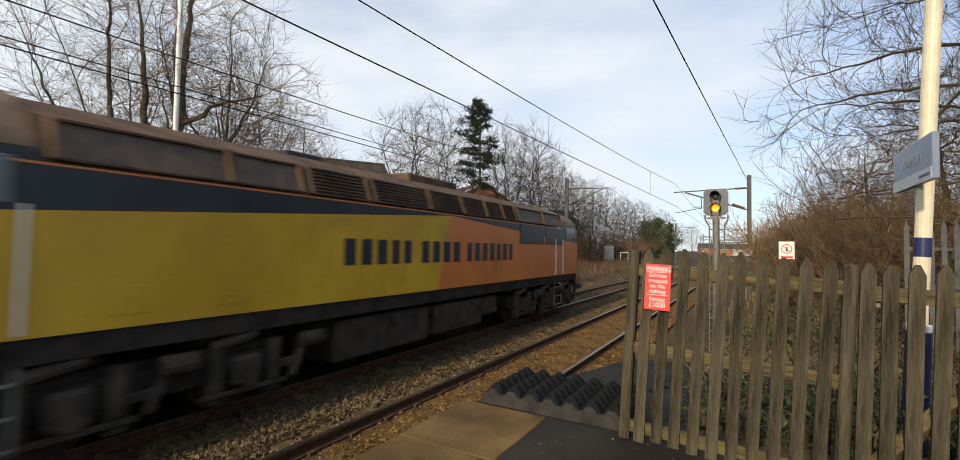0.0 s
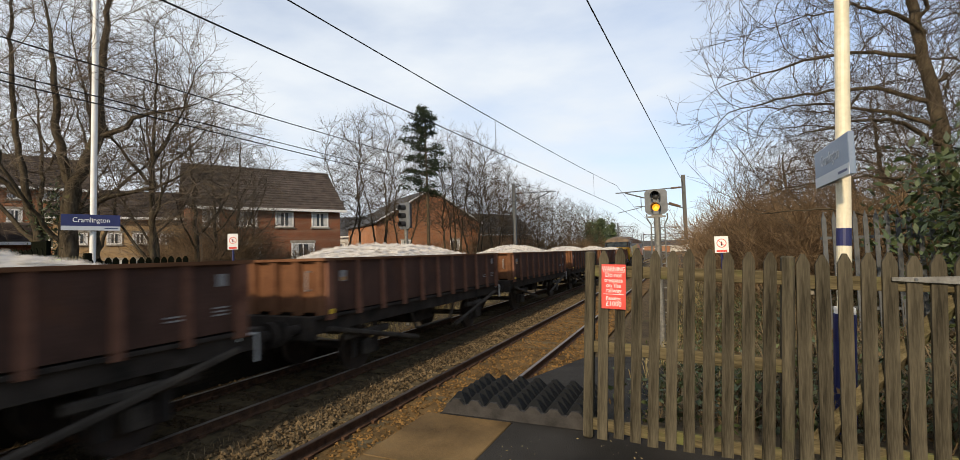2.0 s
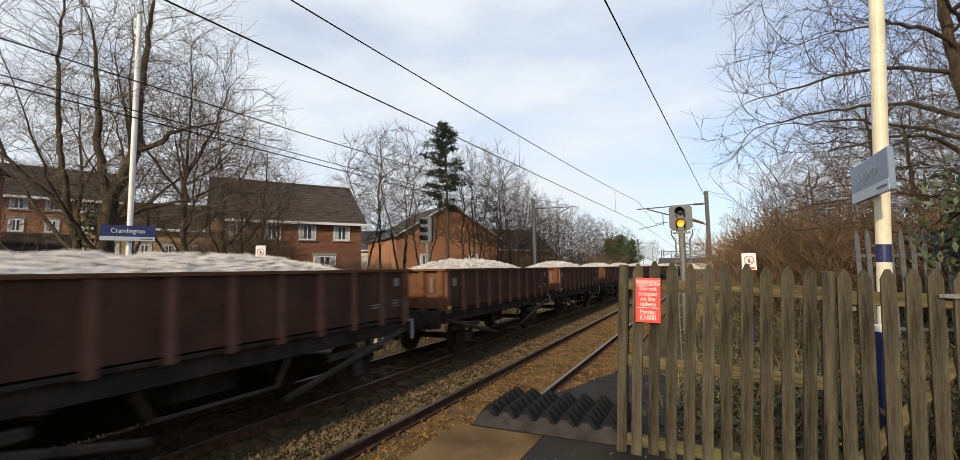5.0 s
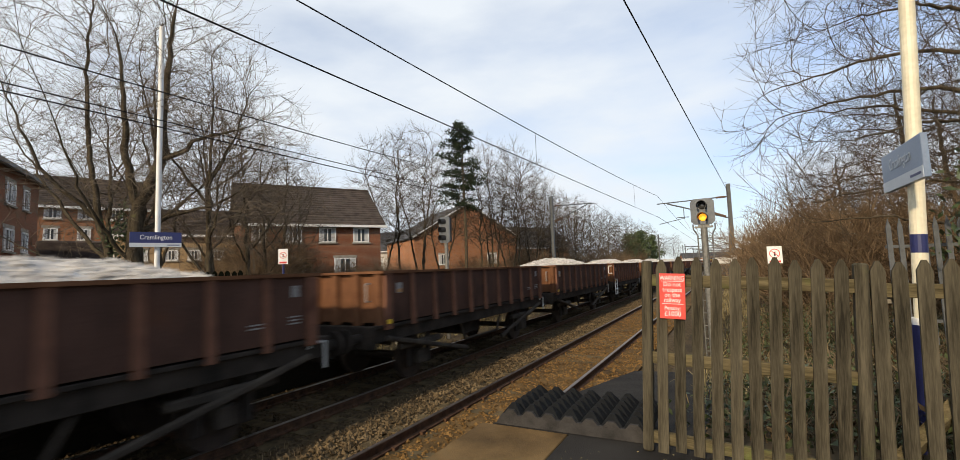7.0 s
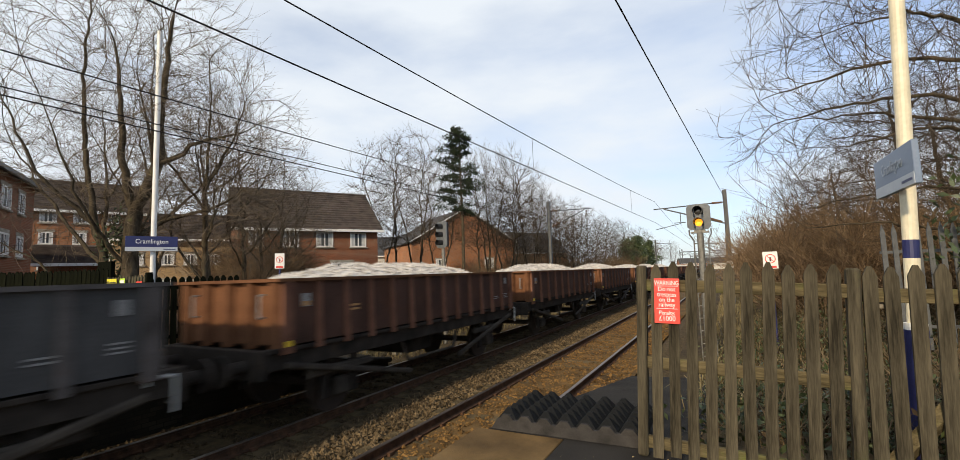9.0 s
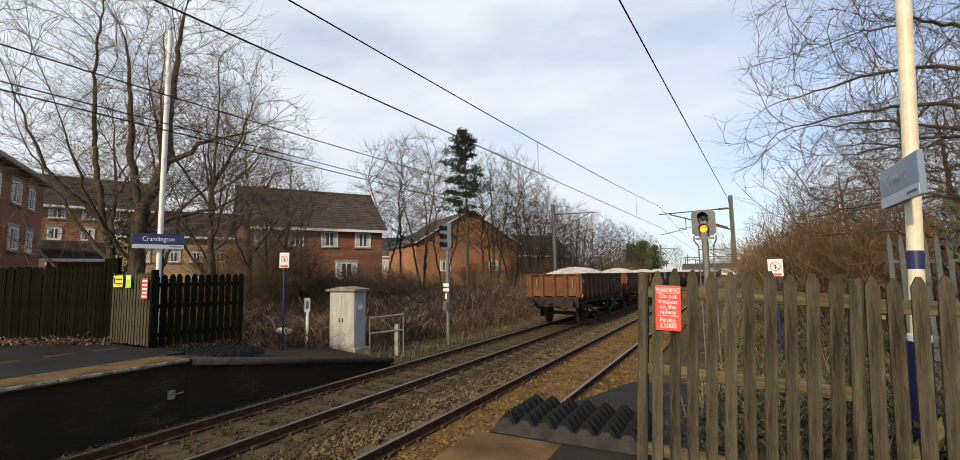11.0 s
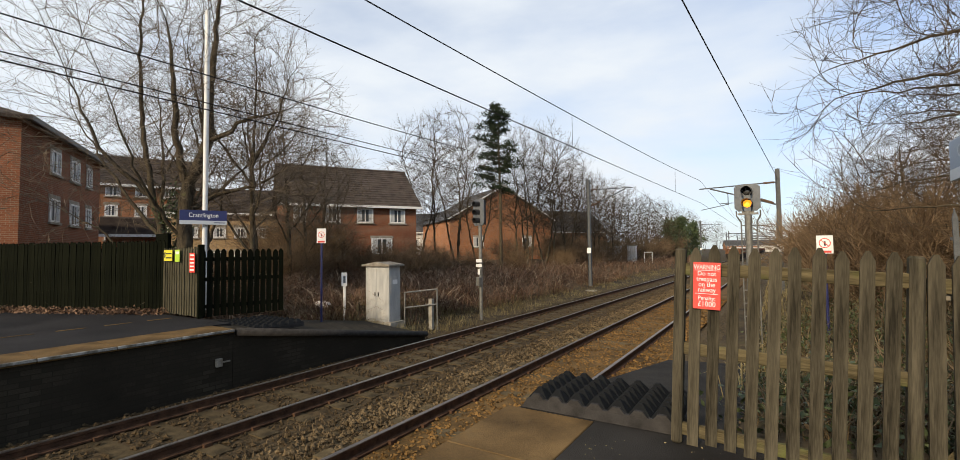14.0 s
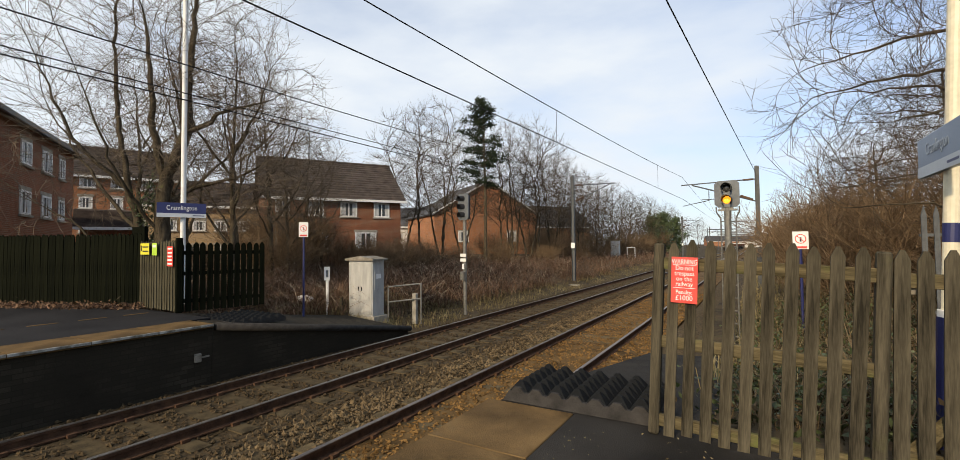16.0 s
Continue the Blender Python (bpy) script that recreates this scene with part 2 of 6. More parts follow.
M["wagon"] = material("wagon_maroon", (0.036, 0.021, 0.0155), (0.1, 0.052, 0.037), 1.6, 0.75, bump=0.2, stretch=(1, 1, 0.6), rust=(0.1, 0.044, 0.024), rust_amount=0.45, vary=0.1)
M["wagon_rib"] = material("wagon_rib", (0.09, 0.04, 0.026), (0.22, 0.105, 0.066), 2.5, 0.75, bump=0.2, vary=0.1)
M["wagon_grey"] = material("wagon_grey", (0.035, 0.034, 0.034), (0.1, 0.095, 0.09), 1.6, 0.75, bump=0.2, stretch=(1, 1, 0.6), rust=(0.08, 0.05, 0.035), rust_amount=0.3)
M["wagon_grey_rib"] = material("wagon_grey_rib", (0.06, 0.05, 0.045), (0.15, 0.13, 0.12), 2.5, 0.75, bump=0.2, rust=(0.12, 0.06, 0.035), rust_amount=0.4)
M["bogie_grime"] = material("bogie_grime", (0.022, 0.018, 0.0145), (0.08, 0.065, 0.05), 3, 0.85, bump=0.3, rust=(0.05, 0.04, 0.03), rust_amount=0.4)
# darker than bramble; shade from fence and trees is worked into this brown
M["undergrowth"] = material("undergrowth", (0.036, 0.025, 0.014), (0.17, 0.122, 0.066), 0.8, 0.95, bump=0, vary=0.3)
# rusty ends, lighter and more orange than the sides: sunlight put into the colour
M["sunlit_wagon_end"] = material("sunlit_wagon_end", (0.085, 0.036, 0.017), (0.19, 0.088, 0.043), 2.2, 0.8, bump=0.25, rust=(0.075, 0.03, 0.017), rust_amount=0.5, vary=0.1)
M["wagon_inside"] = material("wagon_inside", (0.1, 0.06, 0.04), (0.24, 0.15, 0.1), 3, 0.9, bump=0.2)
M["stone_load"] = material("stone_load", (0.34, 0.31, 0.28), (0.74, 0.7, 0.64), 7, 0.95, bump=1.0, fine=22)
M["faint_mark"] = material("faint_mark", (0.18, 0.17, 0.16), (0.34, 0.32, 0.3), 30, 0.7, bump=0)
M["ochre_mark"] = material("ochre_mark", (0.34, 0.17, 0.06), (0.5, 0.27, 0.1), 30, 0.7, bump=0)
M["hazard_yellow"] = material("hazard_yellow", (0.6, 0.38, 0.02), (0.75, 0.5, 0.04), 5, 0.5, bump=0.02)
M["sign_yellow"] = material("sign_yellow", (0.68, 0.6, 0.03), (0.78, 0.7, 0.05), 5, 0.5, bump=0)
M["sign_green"] = material("sign_green", (0.4, 0.6, 0.04), (0.48, 0.7, 0.07), 5, 0.5, bump=0)
M["brick_red"] = brickwork("brick_red", (0.17, 0.06, 0.03), (0.31, 0.118, 0.06), (0.27, 0.21, 0.15))
M["brick_orange"] = brickwork("brick_orange", (0.26, 0.1, 0.045), (0.44, 0.19, 0.085), (0.3, 0.24, 0.18))
M["brick_buff"] = brickwork("brick_buff", (0.32, 0.21, 0.1), (0.5, 0.34, 0.17), (0.38, 0.32, 0.24))
M["render_white"] = material("render_white", (0.5, 0.48, 0.44), (0.66, 0.63, 0.58), 2, 0.85, bump=0.1)
M["roof_tile"] = material("roof_tile", (0.04, 0.031, 0.026), (0.1, 0.079, 0.066), 2, 0.85, bump=0.3, vary=0.12)
M["roof_grey"] = material("roof_grey", (0.045, 0.044, 0.046), (0.11, 0.109, 0.111), 2, 0.85, bump=0.3, vary=0.12)
M["pane"] = material("pane", (0.03, 0.035, 0.04), (0.08, 0.09, 0.1), 1.5, 0.08, bump=0)
M["cab_pane"] = material("cab_pane", (0.05, 0.065, 0.07), (0.13, 0.155, 0.165), 3, 0.08, bump=0)
M["curtain"] = material("curtain", (0.4, 0.4, 0.4), (0.6, 0.6, 0.58), 6, 0.9, bump=0.1)
M["bark"] = material("bark", (0.03, 0.023, 0.015), (0.115, 0.09, 0.058), 8, 0.95, bump=0.7, fine=30, stretch=(1, 1, 0.3), rust=(0.12, 0.12, 0.05), rust_amount=0.3)
M["twig"] = material("twig", (0.075, 0.058, 0.041), (0.21, 0.165, 0.118), 3, 0.95, bump=0)
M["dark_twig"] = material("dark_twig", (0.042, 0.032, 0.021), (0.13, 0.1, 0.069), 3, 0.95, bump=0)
M["red_twig"] = material("red_twig", (0.08, 0.052, 0.03), (0.27, 0.185, 0.108), 1.2, 0.95, bump=0, vary=0.2)
M["bramble"] = material("bramble", (0.07, 0.041, 0.026), (0.3, 0.185, 0.115), 0.6, 0.95, bump=0, vary=0.3)
M["dry_grass"] = material("dry_grass", (0.12, 0.095, 0.04), (0.36, 0.29, 0.15), 0.8, 0.95, bump=0, vary=0.3)
M["needle"] = material("needle", (0.014, 0.022, 0.012), (0.052, 0.066, 0.034), 2, 0.9, bump=0, vary=0.2)
M["evergreen"] = material("evergreen", (0.02, 0.035, 0.01), (0.1, 0.13, 0.045), 2, 0.5, bump=0, vary=0.25)
M["pale_stem"] = material("pale_stem", (0.12, 0.09, 0.06), (0.36, 0.28, 0.19), 2, 0.95, bump=0, vary=0.3)
M["ivy"] = material("ivy", (0.018, 0.03, 0.009), (0.08, 0.1, 0.03), 2, 0.6, bump=0, vary=0.25)

M["shaded_fence"].node_tree.nodes["Principled BSDF"].inputs["Specular IOR Level"].default_value = 0.04


# ---------- mesh tools ----------
def mesh_of(name, bm, mat, smooth=False):
    me = bpy.data.meshes.new(name)
    bmesh.ops.recalc_face_normals(bm, faces=bm.faces)
    bm.to_mesh(me)
    bm.free()
    for mm in (mat if isinstance(mat, (list, tuple)) else [mat]):
        me.materials.append(mm)
    if smooth:
        me.polygons.foreach_set("use_smooth", [True] * len(me.polygons))
    return me


def part(name, bm, mat, parent=None, label="", smooth=False):
    """A bmesh as one mesh object under a thing or part."""
    ob = new(name, bm if isinstance(bm, bpy.types.Mesh) else mesh_of(name, bm, mat, smooth))
    ob.parent = parent
    if label:
        ob["label"] = label
    return ob


def thing(name, label, category, m=None, group="", kind=""):
    ob = new(name)
    if m:
        ob.matrix_basis = m
    return tagged(ob, label, category, group, kind)


def box(bm, x0, x1, y0, y1, z0, z1, bevel=0.0, index=0, m=None):
    mat = Matrix.LocRotScale(((x0 + x1) / 2, (y0 + y1) / 2, (z0 + z1) / 2), None, (abs(x1 - x0), abs(y1 - y0), abs(z1 - z0)))
    out = bmesh.ops.create_cube(bm, size=1, matrix=(m @ mat) if m else mat)
    faces = {f for v in out["verts"] for f in v.link_faces}
    for f in faces:
        f.material_index = index
    if bevel:
        bmesh.ops.bevel(bm, geom=list({e for v in out["verts"] for e in v.link_edges}), offset=bevel, segments=1, affect="EDGES")
    return bm


def boxes(*rows, bevel=0.0):
    bm = bmesh.new()
    for r in rows:
        box(bm, *r, bevel=bevel)
    return bm


def rod(bm, a, b, r0, r1=None, n=8, index=0):
    a, b = Vector(a), Vector(b)
    d = b - a
    mat = Matrix.Translation((a + b) / 2) @ d.to_track_quat("Z", "Y").to_matrix().to_4x4()
    out = bmesh.ops.create_cone(bm, cap_ends=True, segments=n, radius1=r0, radius2=r0 if r1 is None else r1, depth=d.length, matrix=mat)
    for f in {f for v in out["verts"] for f in v.link_faces}:
        f.material_index = index
    return bm


def rods(*rows, n=8):
    bm = bmesh.new()
    for a, b, r in rows:
        rod(bm, a, b, r, n=n)
    return bm


def prism(bm, outline, y0, y1, index=0, m=None):
    """Extrudes an outline of (x, z) from y0 to y1."""
    m = m or Matrix()
    a = [bm.verts.new(m @ Vector((x, y0, z))) for x, z in outline]
    b = [bm.verts.new(m @ Vector((x, y1, z))) for x, z in outline]
    fs = [bm.faces.new(a), bm.faces.new(b[::-1])]
    for i in range(len(a)):
        j = (i + 1) % len(a)
        fs.append(bm.faces.new((a[i], b[i], b[j], a[j])))
    for f in fs:
        f.material_index = index
    return bm


def raw(name, verts, faces, mat, smooth=False):
    me = bpy.data.meshes.new(name)
    me.from_pydata([tuple(v) for v in verts], [], [tuple(f) for f in faces])
    me.materials.append(mat)
    if smooth:
        me.polygons.foreach_set("use_smooth", [True] * len(me.polygons))
    return me


def writing(name, body, size, m, mat, parent, squash=1.0, depth=0.002):
    cu = bpy.data.curves.new(name, "FONT")
    cu.body, cu.size, cu.align_x, cu.align_y, cu.extrude, cu.resolution_u = body, size, "CENTER", "CENTER", depth, 3
    tmp = bpy.data.objects.new(name, cu)
    scene.collection.objects.link(tmp)
    me = bpy.data.meshes.new_from_object(tmp.evaluated_get(bpy.context.evaluated_depsgraph_get()))
    bpy.data.objects.remove(tmp)
    me.transform(m @ Matrix.Diagonal((squash, 1, 1, 1)))
    me.materials.clear()
    me.materials.append(mat)
    ob = new(name, me)
    ob.parent = parent
    return ob


def upright(x, y, z, heading):
    """A sheet that stands upright; its face looks along heading (degrees from -y, turning towards +x)."""
    return pose(x, y, z, 90, 0, heading)


# ---------- ground, platforms, track ----------
NEAR, FAR, RAIL = -1.52, -4.99, -0.915


def ground_height(x, y):
    """Level bed under the tracks, banks that rise on both sides."""
    z = -1.22
    if x < -8.0:
        z += min(1.0, (-8.0 - x) / 3.5) * 0.75 + max(0, min(1, (-12 - x) / 12)) * (0.9 if y > 12 else 2.2)
    if x > 1.0:
        z += min(1.0, (x - 1.0) / 2.5) * 0.75
    return z


def build_ground():
    xs = [-3000, -900, -300, -120, -60] + [-40 + i * 1.0 for i in range(70)] + [40, 60, 120, 300, 900, 3000]
    ys = [-3000, -900, -300, -100, -50] + [-30 + i * 1.5 for i in range(100)] + [140, 180, 260, 400, 900, 4000]
    verts = []
    for y in ys:
        for x in xs:
            rough = 0.12 * noise.noise((x * 0.7, y * 0.7, 0)) if (x < -8.3 or x > 2.2) and abs(x) < 50 else 0
            verts.append((x, y, ground_height(x, y) + rough))
    w = len(xs)
    faces = [(j * w + i, j * w + i + 1, (j + 1) * w + i + 1, (j + 1) * w + i) for j in range(len(ys) - 1) for i in range(w - 1)]
    tagged(new("ground", raw("ground", verts, faces, M["earth"], True)), "rough brown earth beside the railway", "ground", kind="structure")


def build_bed():
    bm = bmesh.new()
    prism(bm, [(-7.2, -1.3), (-6.5, -1.09), (-3.3, -1.09), (-2.9, -1.11), (0.3, -1.11), (0.9, -1.3)], -60, 420)
    tagged(new("ballast_bed", mesh_of("ballast_bed", bm, M["ballast"])), "grey-brown railway ballast bed under two tracks", "ballast", kind="structure")
    far_bed = new("shade_ballast", mesh_of("shade_ballast", boxes((-6.45, -3.45, -60, 300, -1.2, -1.082)), M["shade_ballast"]))
    tagged(far_bed, "black-brown ballast of the far track, darkened for the train's shadow", "ballast", kind="structure")
    dirt = new("four_foot_dirt", mesh_of("four_foot_dirt", boxes((-2.2, -0.84, -60, 300, -1.12, -1.075), (-0.69, 0.05, -60, 300, -1.12, -1.052)), M["track_dirt"]))
    tagged(dirt, "rust-stained dirt between the near rails", "ballast", kind="structure")


def build_track(name, cx, label):
    tr = thing(name, label, "railway track", kind="structure")
    for side in (-0.75, 0.75):
        x = cx + side
        bm = bmesh.new()
        prism(bm, [(x - 0.07, -1.065), (x + 0.07, -1.065), (x + 0.07, -1.045), (x + 0.012, -1.03), (x + 0.012, -0.965), (x + 0.035, -0.955), (x + 0.035, -0.925),
                   (x - 0.035, -0.925), (x - 0.035, -0.955), (x - 0.012, -0.965), (x - 0.012, -1.03), (x - 0.07, -1.045)], -60, 420)
        rail = part("rail", bm, M["rail_side"], tr, "rust-brown steel rail")
        part("railhead", boxes((x - 0.031, x + 0.031, -60, 420, -0.926, -0.915)), M["rail_head" if cx == FAR else "dull_head"], rail, "worn bright running surface")
    bm = bmesh.new()
    prism(bm, [(-1.25, -1.2), (1.25, -1.2), (1.22, -1.06), (0.45, -1.075), (-0.45, -1.075), (-1.22, -1.06)], -0.125, 0.125)
    me = mesh_of("sleeper", bm, M["shade_sleeper" if cx == FAR else "sleeper"])
    clip = boxes(*[(s + d - 0.03, s + d + 0.03, -0.05, 0.05, -1.07, -1.025) for s in (-0.75, 0.75) for d in (-0.09, 0.09)])
    cme = mesh_of("rail_clip", clip, M["rail_side"])
    for i in range(110):
        y = -8 + i * 0.65
        s = part("sleeper", me, None, tr)
        s.location, s.rotation_euler = (cx, y, random.uniform(-0.006, 0.004)), (0, 0, random.uniform(-0.01, 0.01))
        c = part("rail_clip", cme, None, tr)
        c.location = (cx, y, 0)
    bm = bmesh.new()
    for i in range(200):
        box(bm, cx - 1.25, cx + 1.25, 63.5 + i * 0.65, 63.75 + i * 0.65, -1.2, -1.065)
    tagged(part("far_sleepers", bm, M["sleeper"], tr), kind="stuff")


def scatter_stones(name, count, xr, yr, z, size, mat, keep, label):
    """Loose stones, each a lumpy eight-sided solid."""
    rng = np.random.default_rng(len(name) + count)
    base = np.array([(1, 0, 0), (-1, 0, 0), (0, 1, 0), (0, -1, 0), (0, 0, 1), (0, 0, -1)], float)
    fc = np.array([(0, 2, 4), (2, 1, 4), (1, 3, 4), (3, 0, 4), (2, 0, 5), (1, 2, 5), (3, 1, 5), (0, 3, 5)])
    verts, faces, made = [], [], 0
    while made < count:
        x = rng.uniform(*xr)
        y = yr[0] + (yr[1] - yr[0]) * rng.random() ** 1.7
        if not keep(x, y):
            continue
        s = rng.uniform(*size)
        v = base * rng.uniform(0.55, 1.25, (6, 1)) * (s, s * rng.uniform(0.7, 1.2), s * rng.uniform(0.5, 0.9)) + rng.normal(0, s * 0.13, (6, 3))
        a = rng.uniform(0, 6.28)
        ca, sa = math.cos(a), math.sin(a)
        v = v @ np.array([(ca, sa, 0), (-sa, ca, 0), (0, 0, 1)])
        verts.append(v + (x, y, z(x, y) + s * rng.uniform(-0.1, 0.5)))
        faces.append(fc + 6 * made)
        made += 1
    me = bpy.data.meshes.new(name)
    me.from_pydata(np.concatenate(verts).tolist(), [], np.concatenate(faces).tolist())
    me.materials.append(mat)
    return tagged(new(name, me), label, "stones", kind="stuff")


def clear_of_rails(x, y):
    return all(abs(x - (c + s)) > 0.09 for c in (NEAR, FAR) for s in (-0.75, 0.75))


def on_far_sleeper(x, y):
    return abs(x - FAR) < 1.2 and ((y + 8 + 0.125) % 0.65) < 0.25


def build_stones():
    scatter_stones("grimy_stones", 8000, (-6.5, -3.35), (-1.5, 34), lambda x, y: -1.082, (0.02, 0.05), M["shade_ballast"],
                   lambda x, y: clear_of_rails(x, y) and not (on_far_sleeper(x, y) and random.random() < 0.93), "far track ballast stones, darkened for the train's shadow")
    scatter_stones("ballast_stones", 9500, (-3.5, -2.3), (-1.5, 34), lambda x, y: -1.09, (0.02, 0.05), M["ballast_stone"],
                   lambda x, y: clear_of_rails(x, y) and not (on_far_sleeper(x, y) and random.random() < 0.93), "loose grey-brown ballast stones between the tracks")
    scatter_stones("rusty_stones", 11000, (-2.2, 0.05), (-0.5, 24), lambda x, y: -1.05 if x > -0.69 else -1.078, (0.014, 0.042), M["rusty_stone"],
                   clear_of_rails, "rust-stained ballast stones in the near track")


def build_platforms():
    # near platform
    pf = thing("platform_near", "asphalt platform with worn concrete edge slabs", "platform", kind="structure")
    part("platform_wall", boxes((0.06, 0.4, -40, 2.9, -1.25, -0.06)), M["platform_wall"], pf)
    part("asphalt", boxes((0.79, 8, -40, 2.9, -0.6, 0.0)), M["asphalt"], pf, "black asphalt surface with grit")
    slab = mesh_of("edge_slab", boxes((0.0, 0.785, -0.452, 0.452, -0.06, 0.004), bevel=0.006), M["coping"])
    for i in range(24):
        s = part("edge_slab", slab, None, pf)
        s.location = (0, 2.43 - i * 0.912, random.uniform(-0.003, 0.002))
    # sloping end behind the rubber mat
    for nm, x0, x1, mat, label, cat in (("ramp_near", 0.1, 1.75, "asphalt", "asphalt ramp that falls from the platform end", "ramp"), ("bank_near", 1.75, 7.0, "earth", "rough earth bank behind the picket fence", "bank")):
        bm = bmesh.new()
        vs = [(x0, 2.9, 0), (x1, 2.9, 0), (x1, 9.5, -0.85), (x0, 9.5, -0.92), (x0, 2.9, -1.3), (x1, 2.9, -1.3), (x1, 9.5, -1.3), (x0, 9.5, -1.3)]
        v = [bm.verts.new(p) for p in vs]
        for f in ((0, 1, 2, 3), (4, 7, 6, 5), (0, 4, 5, 1), (1, 5, 6, 2), (2, 6, 7, 3), (3, 7, 4, 0)):
            bm.faces.new([v[i] for i in f])
        tagged(new(nm, mesh_of(nm, bm, M[mat])), label, cat, kind="structure")
    # far platform
    pf = thing("platform_far", "asphalt platform darkened for shade, with pale edge slabs, across the tracks", "platform", kind="structure")
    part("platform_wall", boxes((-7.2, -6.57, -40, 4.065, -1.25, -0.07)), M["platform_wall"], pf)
    part("asphalt", boxes((-16, -7.33, -40, 4.45, -0.8, -0.004)), M["shaded_asphalt"], pf)
    slab = mesh_of("edge_slab", boxes((-7.32, -6.5, -0.452, 0.452, -0.07, 0.0), bevel=0.006), M["coping"])
    lip = mesh_of("edge_nosing", boxes((-6.505, -6.48, -0.45, 0.45, -0.045, -0.002), bevel=0.004), M["nosing"])
    for i in range(24):
        for me, nm in ((slab, "edge_slab"), (lip, "edge_nosing")):
            s = part(nm, me, None, pf)
            s.location = (0, 3.6 - i * 0.912, 0)
    bm = bmesh.new()
    for i in range(14):
        box(bm, -9.35, -9.27, -6 + i * 0.75, -5.55 + i * 0.75, -0.003, 0.002)
    part("platform_line", bm, M["coping"], pf, "worn broken ochre line")
    # ramp beyond the far platform
    bm = bmesh.new()
    vs = [(-6.56, 4.066, -0.02), (-9.0, 4.46, -0.02), (-9.0, 9.6, -0.75), (-6.35, 9.4, -0.9), (-6.56, 4.066, -1.3), (-9.0, 4.46, -1.3), (-9.0, 9.6, -1.3), (-6.35, 9.4, -1.3)]
    v = [bm.verts.new(p) for p in vs]
    for f in ((0, 3, 2, 1), (4, 5, 6, 7), (0, 4, 7, 3), (1, 2, 6, 5), (2, 3, 7, 6), (0, 1, 5, 4)):
        bm.faces.new([v[i] for i in f])
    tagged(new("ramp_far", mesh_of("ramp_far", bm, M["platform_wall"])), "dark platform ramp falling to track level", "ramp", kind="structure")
    bm = bmesh.new()
    rod(bm, (-6.5, 4.1, -0.06), (-6.33, 9.45, -0.92), 0.075, n=10)
    tagged(new("ramp_edge", mesh_of("ramp_edge", bm, M["rubber"], True)), "dark rounded edging along the ramp", "edging", kind="structure")


def pyramid_mat(name, x0, x1, y0, y1, nx, ny, z, label):
    """A rubber anti-trespass mat: blunt pyramids in rows behind a scalloped front lip."""
    mat = thing(name, label, "anti-trespass mat")
    bm = bmesh.new()
    v0 = [bm.verts.new((x, y, z)) for x, y in ((x0 - 0.05, y0 - 0.01), (x1, y0 - 0.01), (x1, y1), (x0 - 0.05, y1))]
    v1 = [bm.verts.new((x, y, z + 0.08)) for x, y in ((x0, y0), (x1, y0), (x1, y1), (x0, y1))]
    bm.faces.new(v0[::-1])
    bm.faces.new(v1)
    for i in range(4):
        bm.faces.new((v0[i], v0[(i + 1) % 4], v1[(i + 1) % 4], v1[i]))
    part("plinth", bm, M["rubber"], mat)
    dx, dy = (x1 - x0) / nx, (y1 - y0 - 0.04) / ny
    bm = bmesh.new()
    outline = [(x0, z + 0.0805)]
    for i in range(nx):
        a = x0 + i * dx
        outline += [(a + dx * 0.14, z + 0.085), (a + dx * 0.34, z + 0.125), (a + dx * 0.7, z + 0.125), (a + dx * 0.9, z + 0.085)]
    outline += [(x1, z + 0.0805)]
    prism(bm, outline, y0, y0 + 0.03)
    part("front_lip", bm, M["rubber"], mat)
    bm = bmesh.new()
    t, h = 0.1, 0.085
    lo = [bm.verts.new((sx * dx / 2, sy * dy / 2, 0)) for sx, sy in ((-1, -1), (1, -1), (1, 1), (-1, 1))]
    hi = [bm.verts.new((sx * dx * t, sy * dy * t, h)) for sx, sy in ((-1, -1), (1, -1), (1, 1), (-1, 1))]
    for i in range(4):
        bm.faces.new((lo[i], lo[(i + 1) % 4], hi[(i + 1) % 4], hi[i]))
    bm.faces.new(hi)
    me = mesh_of("pyramid", bm, M["black_rubber"])
    for i in range(nx):
        for j in range(ny):
            p = part("pyramid", me, None, mat)
            p.location = (x0 + (i + 0.5) * dx, y0 + 0.03 + (j + 0.5) * dy, z + 0.0805)


# ---------- fences ----------
def picket_mesh(name, w, h, t, mat, point=0.06):
    bm = bmesh.new()
    prism(bm, [(-w / 2, 0), (w / 2, 0), (w / 2, h - point), (w * 0.14, h), (-w * 0.14, h), (-w / 2, h - point)], -t / 2, t / 2)
    return mesh_of(name, bm, mat)


def picket_run(name, a, b, pitch, w, h, mat, rail_mat, label, rails, z=0.0, thick=0.02, front=1, group="", over=0.03, lean=0.0):
    """Pickets from a to b; rails behind them on the side away from front."""
    a, b = Vector((*a, z)), Vector((*b, z))
    d = b - a
    ang = math.degrees(math.atan2(d.y, d.x))
    fence = thing(name, label, "fence", pose(*a, 0, lean, ang), group)
    me = picket_mesh("picket", w, h, thick, mat)
    n = max(2, round(d.length / pitch) + 1)
    for i in range(n):
        p = part("picket", me, None, fence)
